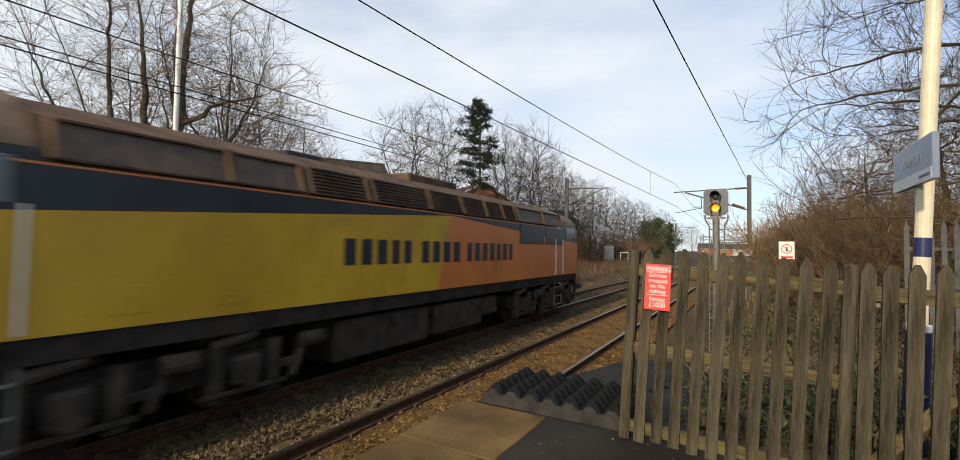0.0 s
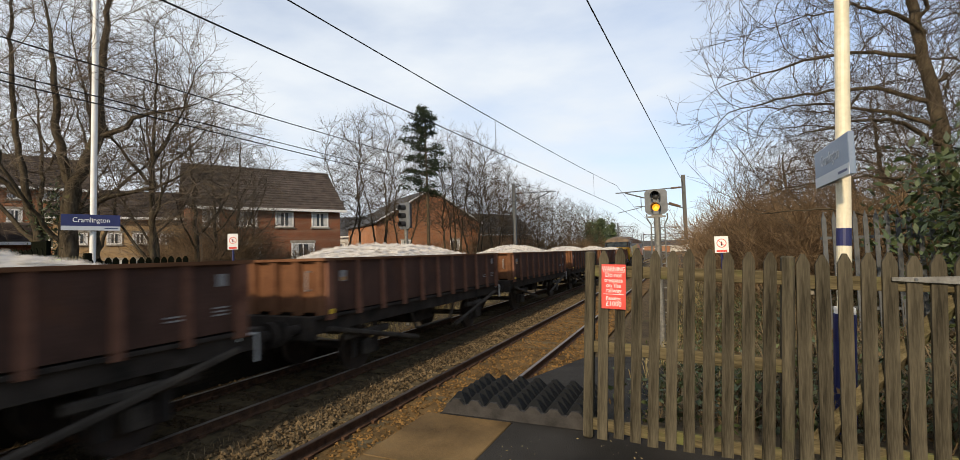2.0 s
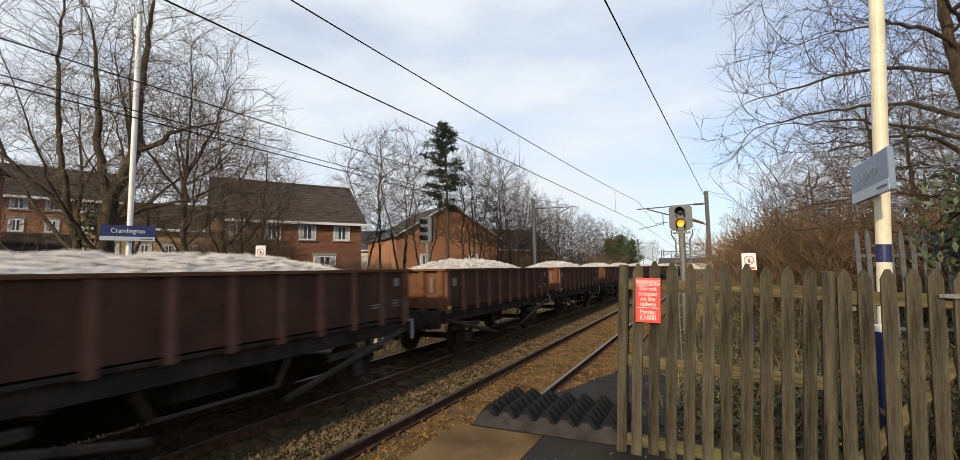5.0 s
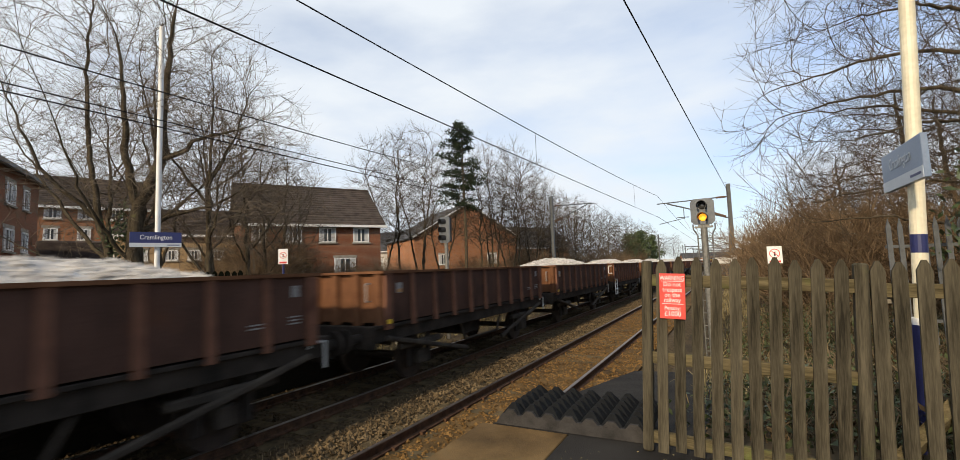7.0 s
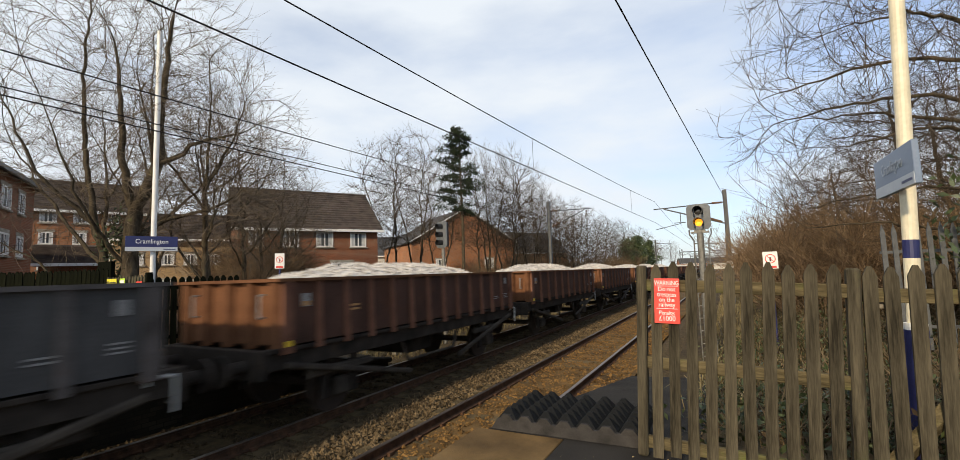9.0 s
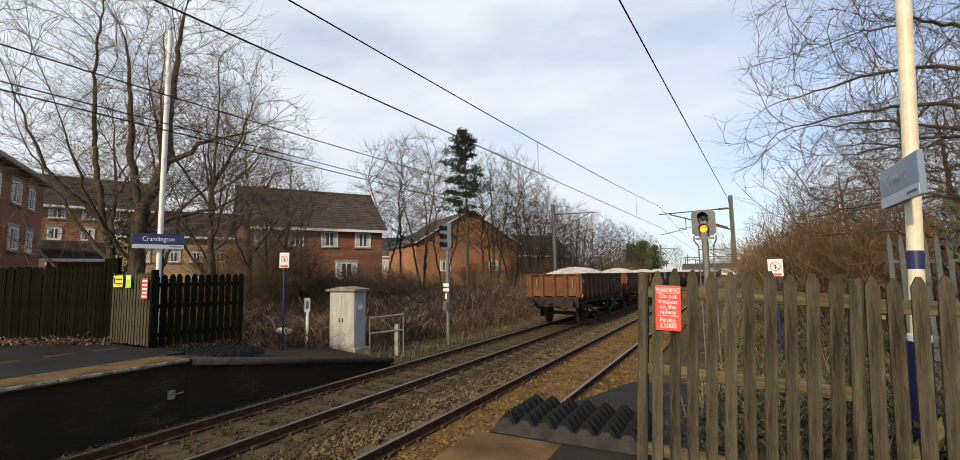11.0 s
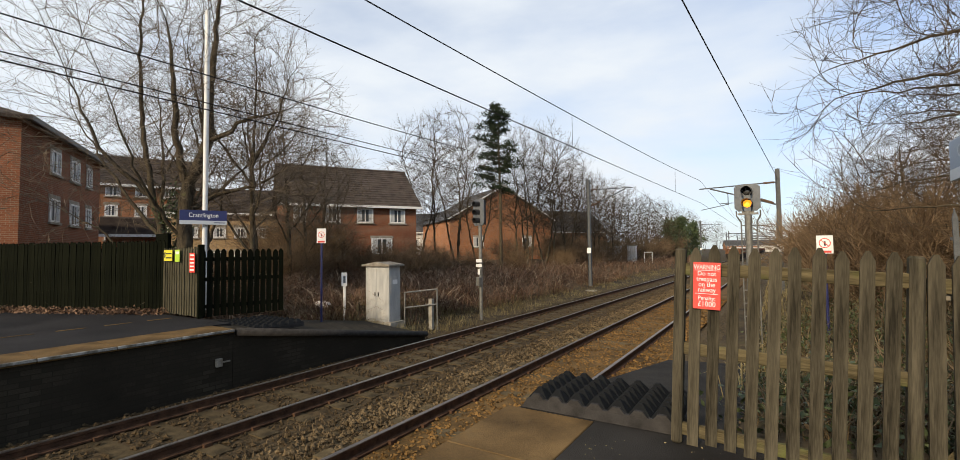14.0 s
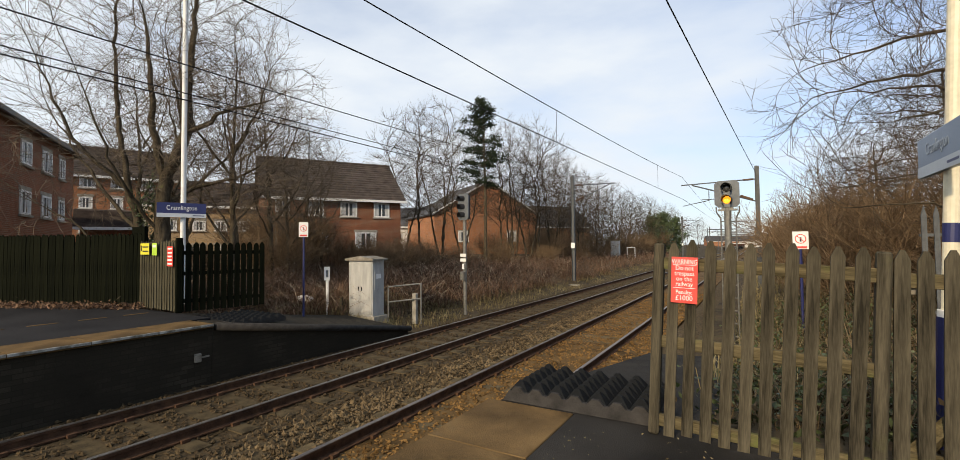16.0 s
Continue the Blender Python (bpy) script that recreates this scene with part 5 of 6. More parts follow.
                rod(bm, (s * 1.32, yc + dy + 0.7, 0.35), (s * 1.32, yc + dy + 0.95, 0.95), 0.06, n=8)
                rod(bm, (s * 1.36, yc + dy + 0.8, 0.85), (s * 1.36, yc + dy + 1.2, 0.85), 0.12, n=12)
                box(bm, s * 1.3 - 0.05, s * 1.3 + 0.05, yc + dy + 0.5, yc + dy + 0.78, 0.5, 0.62, 0.02)
                part("brake_cylinder", bm, M["bogie_grime"], bogie)
                bm = bmesh.new()
                rod(bm, (s * 1.3, yc + dy - 0.5, 0.95), (s * 1.3, yc + dy + 0.1, 1.05), 0.07, n=8)
                part("damper", bm, M["bogie_grime"], bogie)
    part("fuel_tank", boxes((-1.25, 1.25, 6.6, 9.2, 0.3, 1.0), bevel=0.05), M["bogie_grime"], lo)
    part("battery_box", boxes((-1.3, 1.3, 9.4, 11.4, 0.35, 1.0), bevel=0.05), M["bogie_grime"], lo)
    part("equipment_box", boxes((-1.2, 1.2, 11.5, 12.4, 0.5, 1.0), bevel=0.05), M["bogie_grime"], lo)
    for s in (-1, 1):
        for y, z, h, w in ((3.4, 1.5, 0.3, 0.35), (5.9, 1.62, 0.12, 0.2), (4.5, 1.5, 0.14, 0.4)):
            part("hatch", boxes((s * (W + 0.003) - 0.005, s * (W + 0.003) + 0.005, y, y + w, z, z + h), bevel=0.003), M["loco_yellow"], lo)
    return lo


WL, PITCH = 8.15, 9.8


def build_wagon(dense, ladder, paint="wagon", edge="wagon_rib", end="sunlit_wagon_end", label="rusty maroon open wagon loaded with pale stone"):
    w = thing("open_wagon", label, "railway wagon", pose(FAR, 0, RAIL), "open stone wagons")
    H, B, T = 1.24, 1.31, 2.3
    part("side_sheet", boxes((H - 0.05, H - 0.01, -WL + 0.03, -0.03, B, T - 0.05)), M[paint], w)
    part("side_sheet", boxes((-H + 0.01, -H + 0.05, -WL + 0.03, -0.03, B, T - 0.05)), M[paint], w)
    for y0, y1 in ((-WL + 0.03, -WL + 0.07), (-0.07, -0.03)):
        part("end_sheet", boxes((-H + 0.06, H - 0.06, y0, y1, B, T - 0.05)), M[end], w, "ribbed end sheet")
    part("floor", boxes((-H + 0.06, H - 0.06, -WL + 0.08, -0.08, B, B + 0.06)), M["wagon_inside"], w)
    part("top_rim", boxes((H - 0.09, H + 0.045, -WL - 0.1, 0.1, T - 0.05, T), (-H - 0.045, -H + 0.09, -WL - 0.1, 0.1, T - 0.05, T), (-H + 0.09, H - 0.09, -WL - 0.1, -WL + 0.09, T - 0.05, T), (-H + 0.09, H - 0.09, -0.09, 0.1, T - 0.05, T)), M[end], w, "worn top rim")
    bm = bmesh.new()
    v0 = [bm.verts.new(p) for p in ((0, -0.055, B - 0.1), (0.075, -0.045, B - 0.1), (0.075, 0.045, B - 0.1), (0, 0.055, B - 0.1))]
    v1 = [bm.verts.new(p) for p in ((0, -0.055, T - 0.05), (0.045, -0.04, T - 0.05), (0.045, 0.04, T - 0.05), (0, 0.055, T - 0.05))]
    bm.faces.new(v0[::-1])
    bm.faces.new(v1)
    for i in range(4):
        bm.faces.new((v0[i], v0[(i + 1) % 4], v1[(i + 1) % 4], v1[i]))
    rib = mesh_of("rib", bm, M[edge])
    n = 13 if dense else 10
    for i in range(1, n):
        y = -0.08 - i * (WL - 0.16) / n
        for s in (1, -1):
            r = part("rib", rib, None, w)
            r.location, r.rotation_euler = (s * (H - 0.01), y, 0), (0, 0, 0 if s > 0 else math.pi)
    for s in (1, -1):
        for y in (-0.09, -WL + 0.09):
            part("corner_post", boxes((s * (H + 0.012) - 0.03, s * (H + 0.012) + 0.03, y - 0.1, y + 0.1, B - 0.12, T - 0.051), bevel=0.008), M[edge], w)
    bm = bmesh.new()
    prism(bm, [(0, -0.11), (0.1, -0.06), (0.1, 0.06), (0, 0.11)], B - 0.05, T - 0.051, m=Matrix(((1, 0, 0, 0), (0, 0, 1, 0), (0, 1, 0, 0), (0, 0, 0, 1))))
    erib = mesh_of("end_rib", bm, M[end])
    for i in range(5):
        for y, a in ((-0.03, 90), (-WL + 0.03, -90)):
            r = part("end_rib", erib, None, w)
            r.location, r.rotation_euler = (-H + 0.13 + i * (2 * H - 0.26) / 4, y, 0), (0, 0, radians(a))
    for x in (-0.75, 0.9):
        part("grab_handle", rods(((x, -WL - 0.13, 1.72), (x, -WL - 0.13, 2.06), 0.018), ((x, -WL - 0.13, 2.06), (x, -WL - 0.03, 2.06), 0.016), ((x, -WL - 0.13, 1.72), (x, -WL - 0.03, 1.72), 0.016), n=6), M["faint_mark"], w, "pale worn grab handle")
    for s in (1, -1):
        part("solebar", boxes((s * 1.12 - 0.05, s * 1.12 + 0.05, -WL - 0.25, 0.25, 0.96, 1.28), (s * 1.2 - 0.04, s * 1.2 + 0.04, -WL - 0.2, 0.2, 1.22, 1.28), bevel=0.008), M["underframe"], w, "black solebar")
        bm = bmesh.new()
        for y, yy in ((-1.9, -0.1), (-WL + 1.9, -WL + 0.1)):
            rod(bm, (s * 1.2, y - (1.2 if y > -3 else -1.2), 0.36), (s * 1.2, yy, 1.02), 0.055, n=6)
        rod(bm, (s * 1.1, -3.2, 0.55), (s * 1.1, -WL + 3.2, 0.55), 0.03, n=6)
        rod(bm, (s * 1.1, -3.2, 0.55), (s * 1.1, -2.9, 1.1), 0.035, n=6)
        rod(bm, (s * 1.1, -WL + 3.2, 0.55), (s * 1.1, -WL + 2.9, 1.1), 0.035, n=6)
        part("brake_rigging", bm, M["bogie_grime"], w)
        part("brake_lever", rods(((s * 1.24, 0.18, 0.8), (s * 1.24, 0.18, 1.22), 0.022), ((s * 1.24, 0.18, 1.2), (s * 1.24, -0.12, 1.26), 0.02), ((s * 1.24, -0.12, 1.26), (s * 1.24, -0.12, 1.14), 0.02), n=6), M["cabinet"], w, "pale worn brake handle")
        part("corner_lamp", boxes((s * 1.295 - 0.015, s * 1.295 + 0.015, -WL + 0.02, -WL + 0.13, 1.3, 1.38)), M["hazard_yellow"], w)
    for y in (0.26, -WL - 0.26):
        part("headstock", boxes((-1.2, 1.2, y - 0.06, y + 0.06, 0.86, 1.28), bevel=0.01), M["underframe"], w)
    part("centre_frame", boxes((-0.5, 0.5, -WL + 0.3, -0.3, 0.85, 1.3), (-0.8, 0.8, -WL / 2 - 0.5, -WL / 2 + 0.4, 0.6, 1.1), bevel=0.02), M["underframe"], w)
    for y in (-1.35, -WL + 1.35):
        part("wheelset", rods(((-1.0, y, 0.46), (1.0, y, 0.46), 0.08), ((-0.82, y, 0.46), (-0.69, y, 0.46), 0.46), ((0.69, y, 0.46), (0.82, y, 0.46), 0.46), n=22), M["wheel"], w)
        for s in (1, -1):
            part("axlebox", boxes((s * 1.05 - 0.09, s * 1.05 + 0.09, y - 0.16, y + 0.16, 0.32, 0.62), bevel=0.03), M["bogie_grime"], w)
            part("spring", boxes((s * 1.06 - 0.06, s * 1.06 + 0.06, y - 0.75, y + 0.75, 0.7, 0.84), bevel=0.03), M["bogie_grime"], w)
            for d in (-0.34, 0.34):
                part("axle_guard", boxes((s * 1.02 - 0.03, s * 1.02 + 0.03, y + d - 0.08, y + d + 0.08, 0.3, 1.1), bevel=0.01), M["underframe"], w)
    for y0, d in ((0.32, 1), (-WL - 0.32, -1)):
        for x in (-0.87, 0.87):
            part("buffer", rods(((x, y0, 1.06), (x, y0 + d * 0.36, 1.06), 0.09), ((x, y0 + d * 0.36, 1.06), (x, y0 + d * 0.42, 1.06), 0.22), n=14), M["underframe"], w)
        part("coupling", rods(((0, y0, 1.0), (0, y0 + d * 0.45, 0.95), 0.05), n=6), M["underframe"], w)
    x = H + 0.004
    if ladder:
        part("ladder", rods(((1.28, -WL + 0.1, 0.55), (1.28, -WL + 0.1, 1.42), 0.025), ((1.28, -WL + 0.62, 0.55), (1.28, -WL + 0.62, 1.42), 0.025), *[((1.28, -WL + 0.1, z), (1.28, -WL + 0.62, z), 0.022) for z in (0.57, 0.85, 1.13)], n=6), M["white"], w, "white access ladder")
        part("grab_rail", rods(((H - 0.25, -WL - 0.1, 1.75), (H - 0.25, -WL - 0.1, 2.15), 0.02), ((H - 0.25, -WL - 0.1, 2.15), (H - 0.05, -WL - 0.1, 2.15), 0.02), ((H - 0.25, -WL - 0.1, 1.75), (H - 0.05, -WL - 0.1, 1.75), 0.02), n=6), M["white"], w)
    for y0, y1, z in ((-0.5, -0.3, 1.55), (-0.5, -0.3, 1.6), (-0.5, -0.3, 1.65), (-1.15, -0.9, 1.55), (-1.15, -0.9, 1.6)):
        part("data_bar", boxes((H - 0.012, H + 0.002, y0, y1, z, z + 0.02)), M["faint_mark"], w, "small faded bar of data")
    part("label_plate", boxes((H - 0.012, H + 0.003, -0.45, -0.32, 1.95, 2.12)), M["faint_mark"], w)
    plate = part("wagon_label", boxes((H - 0.012, H + 0.004, -WL + 0.36, -WL + 0.53, 1.86, 2.06)), M["faint_mark"], w, "pale label plate beside the corner")
    part("yellow_strip", boxes((H + 0.003, H + 0.006, -WL + 0.37, -WL + 0.52, 1.87, 1.94)), M["ochre_mark"], plate)
    if dense:
        for z in (1.72, 1.79):
            part("faded_mark", boxes((H - 0.012, H + 0.002, -WL + 1.3, -WL + 1.62, z, z + 0.035)), M["ochre_mark"], w)
    return w


def build_load(seed, level=1.0):
    """A heap of broken stone, one long gentle mound, with loose pieces on top."""
    nx, ny, H = 26, 70, 1.15
    rng = np.random.default_rng(seed)
    verts, faces = [], []
    shift, second = rng.uniform(-0.5, 0.5), rng.uniform(0.6, 1.0)
    def height(x, y):
        u, v = x / H, (y + WL / 2) / (WL / 2 - 0.1)
        hump = (0.37 + 0.16 * second) * max(0.0, 1 - abs((v + 0.04 - shift * 0.12) / 0.98) ** 3.2) + 0.05 * noise.noise((y * 0.9, seed, 2))
        return 2.04 - 0.45 * (1 - level) + level * hump * (1 - 0.8 * abs(u) ** 1.7) * max(0.0, 1 - abs(v) ** 6) + 0.06 * noise.noise((x * 2, y * 2, seed)) + 0.03 * noise.noise((x * 9, y * 9, seed))
    for j in range(ny + 1):
        for i in range(nx + 1):
            x, y = -H + 2 * H * i / nx, -WL + 0.1 + (WL - 0.2) * j / ny
            verts.append((x, y, height(x, y)))
    w = nx + 1
    faces = [(j * w + i, j * w + i + 1, (j + 1) * w + i + 1, (j + 1) * w + i) for j in range(ny) for i in range(nx)]
    base = np.array([(1, 0, 0), (-1, 0, 0), (0, 1, 0), (0, -1, 0), (0, 0, 1), (0, 0, -1)], float)
    fc = [(0, 2, 4), (2, 1, 4), (1, 3, 4), (3, 0, 4), (2, 0, 5), (1, 2, 5), (3, 1, 5), (0, 3, 5)]
    for k in range(2200):
        x, y = rng.uniform(-H, H), rng.uniform(-WL + 0.15, -0.15)
        s = rng.uniform(0.025, 0.065)
        o = len(verts)
        verts += [tuple(p) for p in base * rng.uniform(0.6, 1.2, (6, 1)) * s + (x, y, height(x, y) + s * 0.3)]
        faces += [tuple(o + i for i in f) for f in fc]
    return raw("stone_heap", verts, faces, M["stone_load"])


WAGONS = 29
TRAVEL = [(0, -2.8), (0.5, 10.9), (1, 25.0), (1.5, 39.15), (2, 53.1), (2.5, 66.95), (3, 79.8), (3.5, 93.6), (4, 107.65), (5.25, 142.1), (6.5, 176.5), (7, 190.6), (7.5, 204.55), (8, 218.85),
          (8.5, 232.9), (9, 247.2), (10.15, 278.6), (11.3, 309.6), (12, 328.6), (13, 355.7), (14, 382.8), (15, 409.9), (16, 437.0)]
moving = []


def build_train():
    moving.append((build_loco(), 1.0))
    kinds = {"plain": build_wagon(False, False), "ladder": build_wagon(True, True), "ribbed": build_wagon(True, False),
             "grey": build_wagon(False, False, "wagon_grey", "wagon_grey_rib", "wagon_grey_rib", "faded grey open wagon loaded with pale stone")}
    loads = [build_load(s) for s in (3, 8, 21, 34)]
    low_load = build_load(50, 0.3)
    special = {0: "ladder", 6: "ribbed", 9: "ladder", 16: "ladder", 24: "ribbed", 25: "grey", 26: "ladder"}
    used = set()
    for i in range(WAGONS):
        k = special.get(i, "plain")
        w = kinds[k] if k not in used else copy_thing(kinds[k], pose(FAR, 0, RAIL))
        used.add(k)
        moving.append((w, -i * PITCH))
        if i == 18:
            l = tagged(new("stone_load", low_load), "low heap of crushed stone below the wagon's rim", "stone", "stone loads", "stuff")
        else:
            l = tagged(new("stone_load", loads[(i * 3 + i // 4) % 4]), "heap of pale crushed stone filling a wagon", "stone", "stone loads", "stuff")
        l.location = (FAR, -i * PITCH, RAIL)
        moving.append((l, -i * PITCH))


def motions():
    """The train runs straight along the far track."""
    for ob, offset in moving:
        walk(ob, [(t, pose(FAR, y + offset, RAIL)) for t, y in TRAVEL])


# ---------- trees and undergrowth ----------
class Tubes:
    """Collects tapered tubes into one mesh."""

    def __init__(self):
        self.v, self.f = [], []

    def add(self, pts, radii, n):
        o = len(self.v)
        for k, (p, r) in enumerate(zip(pts, radii)):
            d = (pts[min(k + 1, len(pts) - 1)] - pts[max(k - 1, 0)]).normalized()
            u = d.cross(Vector((0.31, 0.87, 0.38))).normalized()
            w = d.cross(u)
            for i in range(n):
                a = math.tau * i / n
                q = p + (u * math.cos(a) + w * math.sin(a)) * r
                self.v.append((q.x, q.y, q.z))
        for k in range(len(pts) - 1):
            for i in range(n):
                j = (i + 1) % n
                self.f.append((o + k * n + i, o + k * n + j, o + (k + 1) * n + j, o + (k + 1) * n + i))

    def mesh(self, name, mat, smooth=True):
        return raw(name, self.v, self.f, mat, smooth)


def even(pts, step):
    """Points at even steps along a line of points."""
    pts = [Vector(p) for p in pts]
    out = [pts[0]]
    for a, b in zip(pts, pts[1:]):
        n = max(1, round((b - a).length / step))
        out += [a.lerp(b, k / n) for k in range(1, n + 1)]
    return out


def crown_points(rng, count, lobes):
    """Points in the crown: lobes of (centre, half sizes), thicker towards the outside."""
    out = []
    sizes = np.array([math.prod(h) for _, h in lobes])
    for k in rng.choice(len(lobes), count, p=sizes / sizes.sum()):
        c, h = lobes[k]
        d = rng.normal(0, 1, 3)
        d *= rng.random() ** 0.42 / np.linalg.norm(d)
        out.append(np.array(c) + d * np.array(h))
    return np.array(out)


def grown_tree(seed, limbs, lobes, count, step=0.22, far=2.2, near=0.3, lift=0.12, keep=0.55, thin=0.0055, power=2.35, twigs=2, twig_len=(0.25, 0.6), twig_mat="twig", rounds=110):
    """A bare tree that grows from its limbs, given as (start radius, points), towards the points of its crown."""
    rng = np.random.default_rng(seed)
    pos, par, least = [], [], []
    for r0, line in limbs:
        line = even(line, step)
        start = -1
        if pos:
            start = int(np.argmin(((np.array(pos) - np.array(line[0])) ** 2).sum(1)))
            line = line[1:]
        for k, p in enumerate(line):
            par.append(start)
            start = len(pos)
            wob = rng.normal(0, step * 0.09, 3) if k else 0
            pos.append(np.array(p) + wob)
            least.append(r0 * (1 - 0.85 * k / max(1, len(line))))
    par0 = list(par)
    cloud = crown_points(rng, count, lobes)
    P = np.array(pos)
    D = np.zeros_like(P)
    for i, q in enumerate(par0):
        D[i] = (P[i] - P[q]) / max(1e-6, np.linalg.norm(P[i] - P[q])) if q >= 0 else (0, 0, 1)
    kids = np.zeros(len(P), int)
    for q in par0:
        if q >= 0:
            kids[q] += 1
    best, dist = np.zeros(len(cloud), int), np.full(len(cloud), 1e9)

    def compare(lo):
        for c in range(lo, len(P), 400):
            block = P[c:c + 400]
            d = np.sqrt(((cloud[:, None, :] - block[None]) ** 2).sum(2))
            j = d.argmin(1)
            m = d[np.arange(len(cloud)), j]
            hit = m < dist
            dist[hit] = m[hit]
            best[hit] = j[hit] + c

    compare(0)
    for _ in range(rounds):
        live = dist > near
        cloud, best, dist = cloud[live], best[live], dist[live]
        pull = dist < far
        if not pull.any():
            break
        acc = np.zeros_like(P)
        v = cloud[pull] - P[best[pull]]
        np.add.at(acc, best[pull], v / np.linalg.norm(v, axis=1, keepdims=True))
        src = np.unique(best[pull])
        src = src[kids[src] < 3]
        if not len(src):
            break
        g = acc[src] / np.maximum(1e-6, np.linalg.norm(acc[src], axis=1, keepdims=True)) + keep * D[src] + (0, 0, lift) + rng.normal(0, 0.07, (len(src), 3))
        g /= np.linalg.norm(g, axis=1, keepdims=True)
        lo = len(P)
        P, D = np.concatenate([P, P[src] + g * step]), np.concatenate([D, g])
        kids[src] += 1
        kids = np.concatenate([kids, np.zeros(len(src), int)])
        par += src.tolist()
        least += [thin] * len(src)
        compare(lo)
    n = len(P)
    rad = np.zeros(n)
    for i in range(n - 1, -1, -1):
        rad[i] = max(least[i] if i < len(par0) else 0, rad[i] ** (1 / power) if rad[i] else thin)
        if par[i] >= 0:
            rad[par[i]] += rad[i] ** power
    heir = [-1] * n
    for i in range(n):
        q = par[i]
        if q >= 0 and (heir[q] < 0 or rad[i] > rad[heir[q]]):
            heir[q] = i
    wood, twig = Tubes(), Tubes()
    for i in range(n):
        q = par[i]
        if q >= 0 and heir[q] == i:
            continue
        chain = ([q] if q >= 0 else []) + [i]
        while heir[chain[-1]] >= 0:
            chain.append(heir[chain[-1]])
        if len(chain) < 2:
            continue
        rr = [min(rad[c], rad[i] * 1.0) if k == 0 and q >= 0 else rad[c] for k, c in enumerate(chain)]
        fat = rr[0] > 0.028
        (wood if fat else twig).add([Vector(P[c]) for c in chain], rr, 8 if rr[0] > 0.1 else 5 if fat else 3)
    for i in range(len(par0), n):
        if rad[i] > thin * 2.6:
            continue
        for _ in range(twigs + (1 if heir[i] < 0 else 0)):
            if rng.random() < 0.35:
                continue
            d = Vector(D[i] + rng.normal(0, 0.42, 3) + (0, 0, lift)).normalized()
            e = Vector(np.array(d) + rng.normal(0, 0.16, 3) + (0, 0, lift)).normalized()
            ln = rng.uniform(*twig_len)
            a = Vector(P[i])
            b = a + d * ln * 0.5
            twig.add([a, b, b + e * ln * 0.5], [thin * 0.85, thin * 0.7, thin * 0.4], 3)
    return wood.mesh("trunk", M["bark"]), twig.mesh("crown", M[twig_mat], False)


def big_tree():
    """Large tree with a curved main trunk, a second steep stem and a low bough."""
    limbs = [
        (0.27, [(0.3, 0, 0), (0.35, 0, 1.2), (0.42, 0, 2.2), (0.42, 0.1, 3.4), (0.52, 0.1, 4.3), (0.82, 0.1, 4.9), (1.0, 0.2, 5.5), (1.0, 0.2, 6.6), (1.2, 0.1, 8.2), (1.4, 0, 10.0)]),
        (0.11, [(0.3, 0, 1.3), (-0.15, 0, 2.4), (-0.62, 0.1, 3.8), (-0.95, 0.2, 5.3), (-1.08, 0.2, 6.9), (-1.08, 0.1, 8.8), (-0.9, 0, 10.8)]),
        (0.12, [(0.4, 0.1, 4.1), (0.28, -0.3, 5.5), (0.35, -0.5, 7.0), (0.2, -0.6, 9.0)]),
        (0.09, [(0.25, 0.1, 3.2), (1.1, 0.5, 3.9), (2.0, 0.6, 4.1), (3.1, 0.6, 4.6)]),
        (0.07, [(-0.15, 0, 2.4), (-1.4, 0.3, 3.7), (-2.6, 0.6, 5.2), (-3.6, 0.8, 6.6)]),
        (0.07, [(-0.72, 0.1, 3.8), (-1.7, -0.6, 5.2), (-2.5, -0.9, 7.4)]),
        (0.07, [(0.3, 0, 1.0), (-0.7, 0.2, 0.9), (-1.4, 0.4, 1.5), (-2.3, 0.5, 2.7), (-3.4, 0.4, 3.4)]),
        (0.08, [(0.1, 0, 2.0), (-0.2, 1.3, 3.5), (0.2, 2.4, 5.4)]),
        (0.06, [(0.2, 0, 2.6), (-0.1, -1.3, 4.2), (-0.3, -2.2, 6.3)]),
        (0.08, [(1.25, 0.2, 5.6), (2.2, 0.1, 6.2), (3.4, -0.1, 6.4)]),
    ]
    lobes = [((-0.3, 0, 7.6), (4.6, 3.6, 4.6)), ((-3.1, 0, 5.2), (3.2, 2.4, 2.9)), ((2.6, 0, 6.0), (2.6, 2.3, 2.5)), ((0, 0, 10.5), (3.4, 2.8, 2.8))]
    return grown_tree(5, limbs, lobes, 2700, 0.28, 2.6, 0.4, 0.16, 1.5, 0.005, 2.6, 2, (0.4, 1.0), "twig")


def slim_tree(seed):
    rng = random.Random(seed)
    lean = rng.uniform(-0.5, 0.5)
    limbs = [(0.1, [(0, 0, 0), (lean * 0.3, 0.1, 2.5), (lean * 0.5, 0.15, 5), (lean, 0.1, 8.4)])]
    for k in range(5):
        a, z = k * 2.4 + rng.random(), 2.0 + k * 0.8
        r = rng.uniform(1.3, 2.0)
        limbs.append((0.045, [(lean * 0.1 * z / 2.5, 0.1, z), (math.cos(a) * r * 0.5, math.sin(a) * r * 0.5, z + 1.2), (math.cos(a) * r, math.sin(a) * r, z + 3.0)]))
    lobes = [((lean * 0.6, 0, 6.3), (2.3, 2.3, 3.7)), ((0, 0, 4.2), (2.0, 2.0, 1.9))]
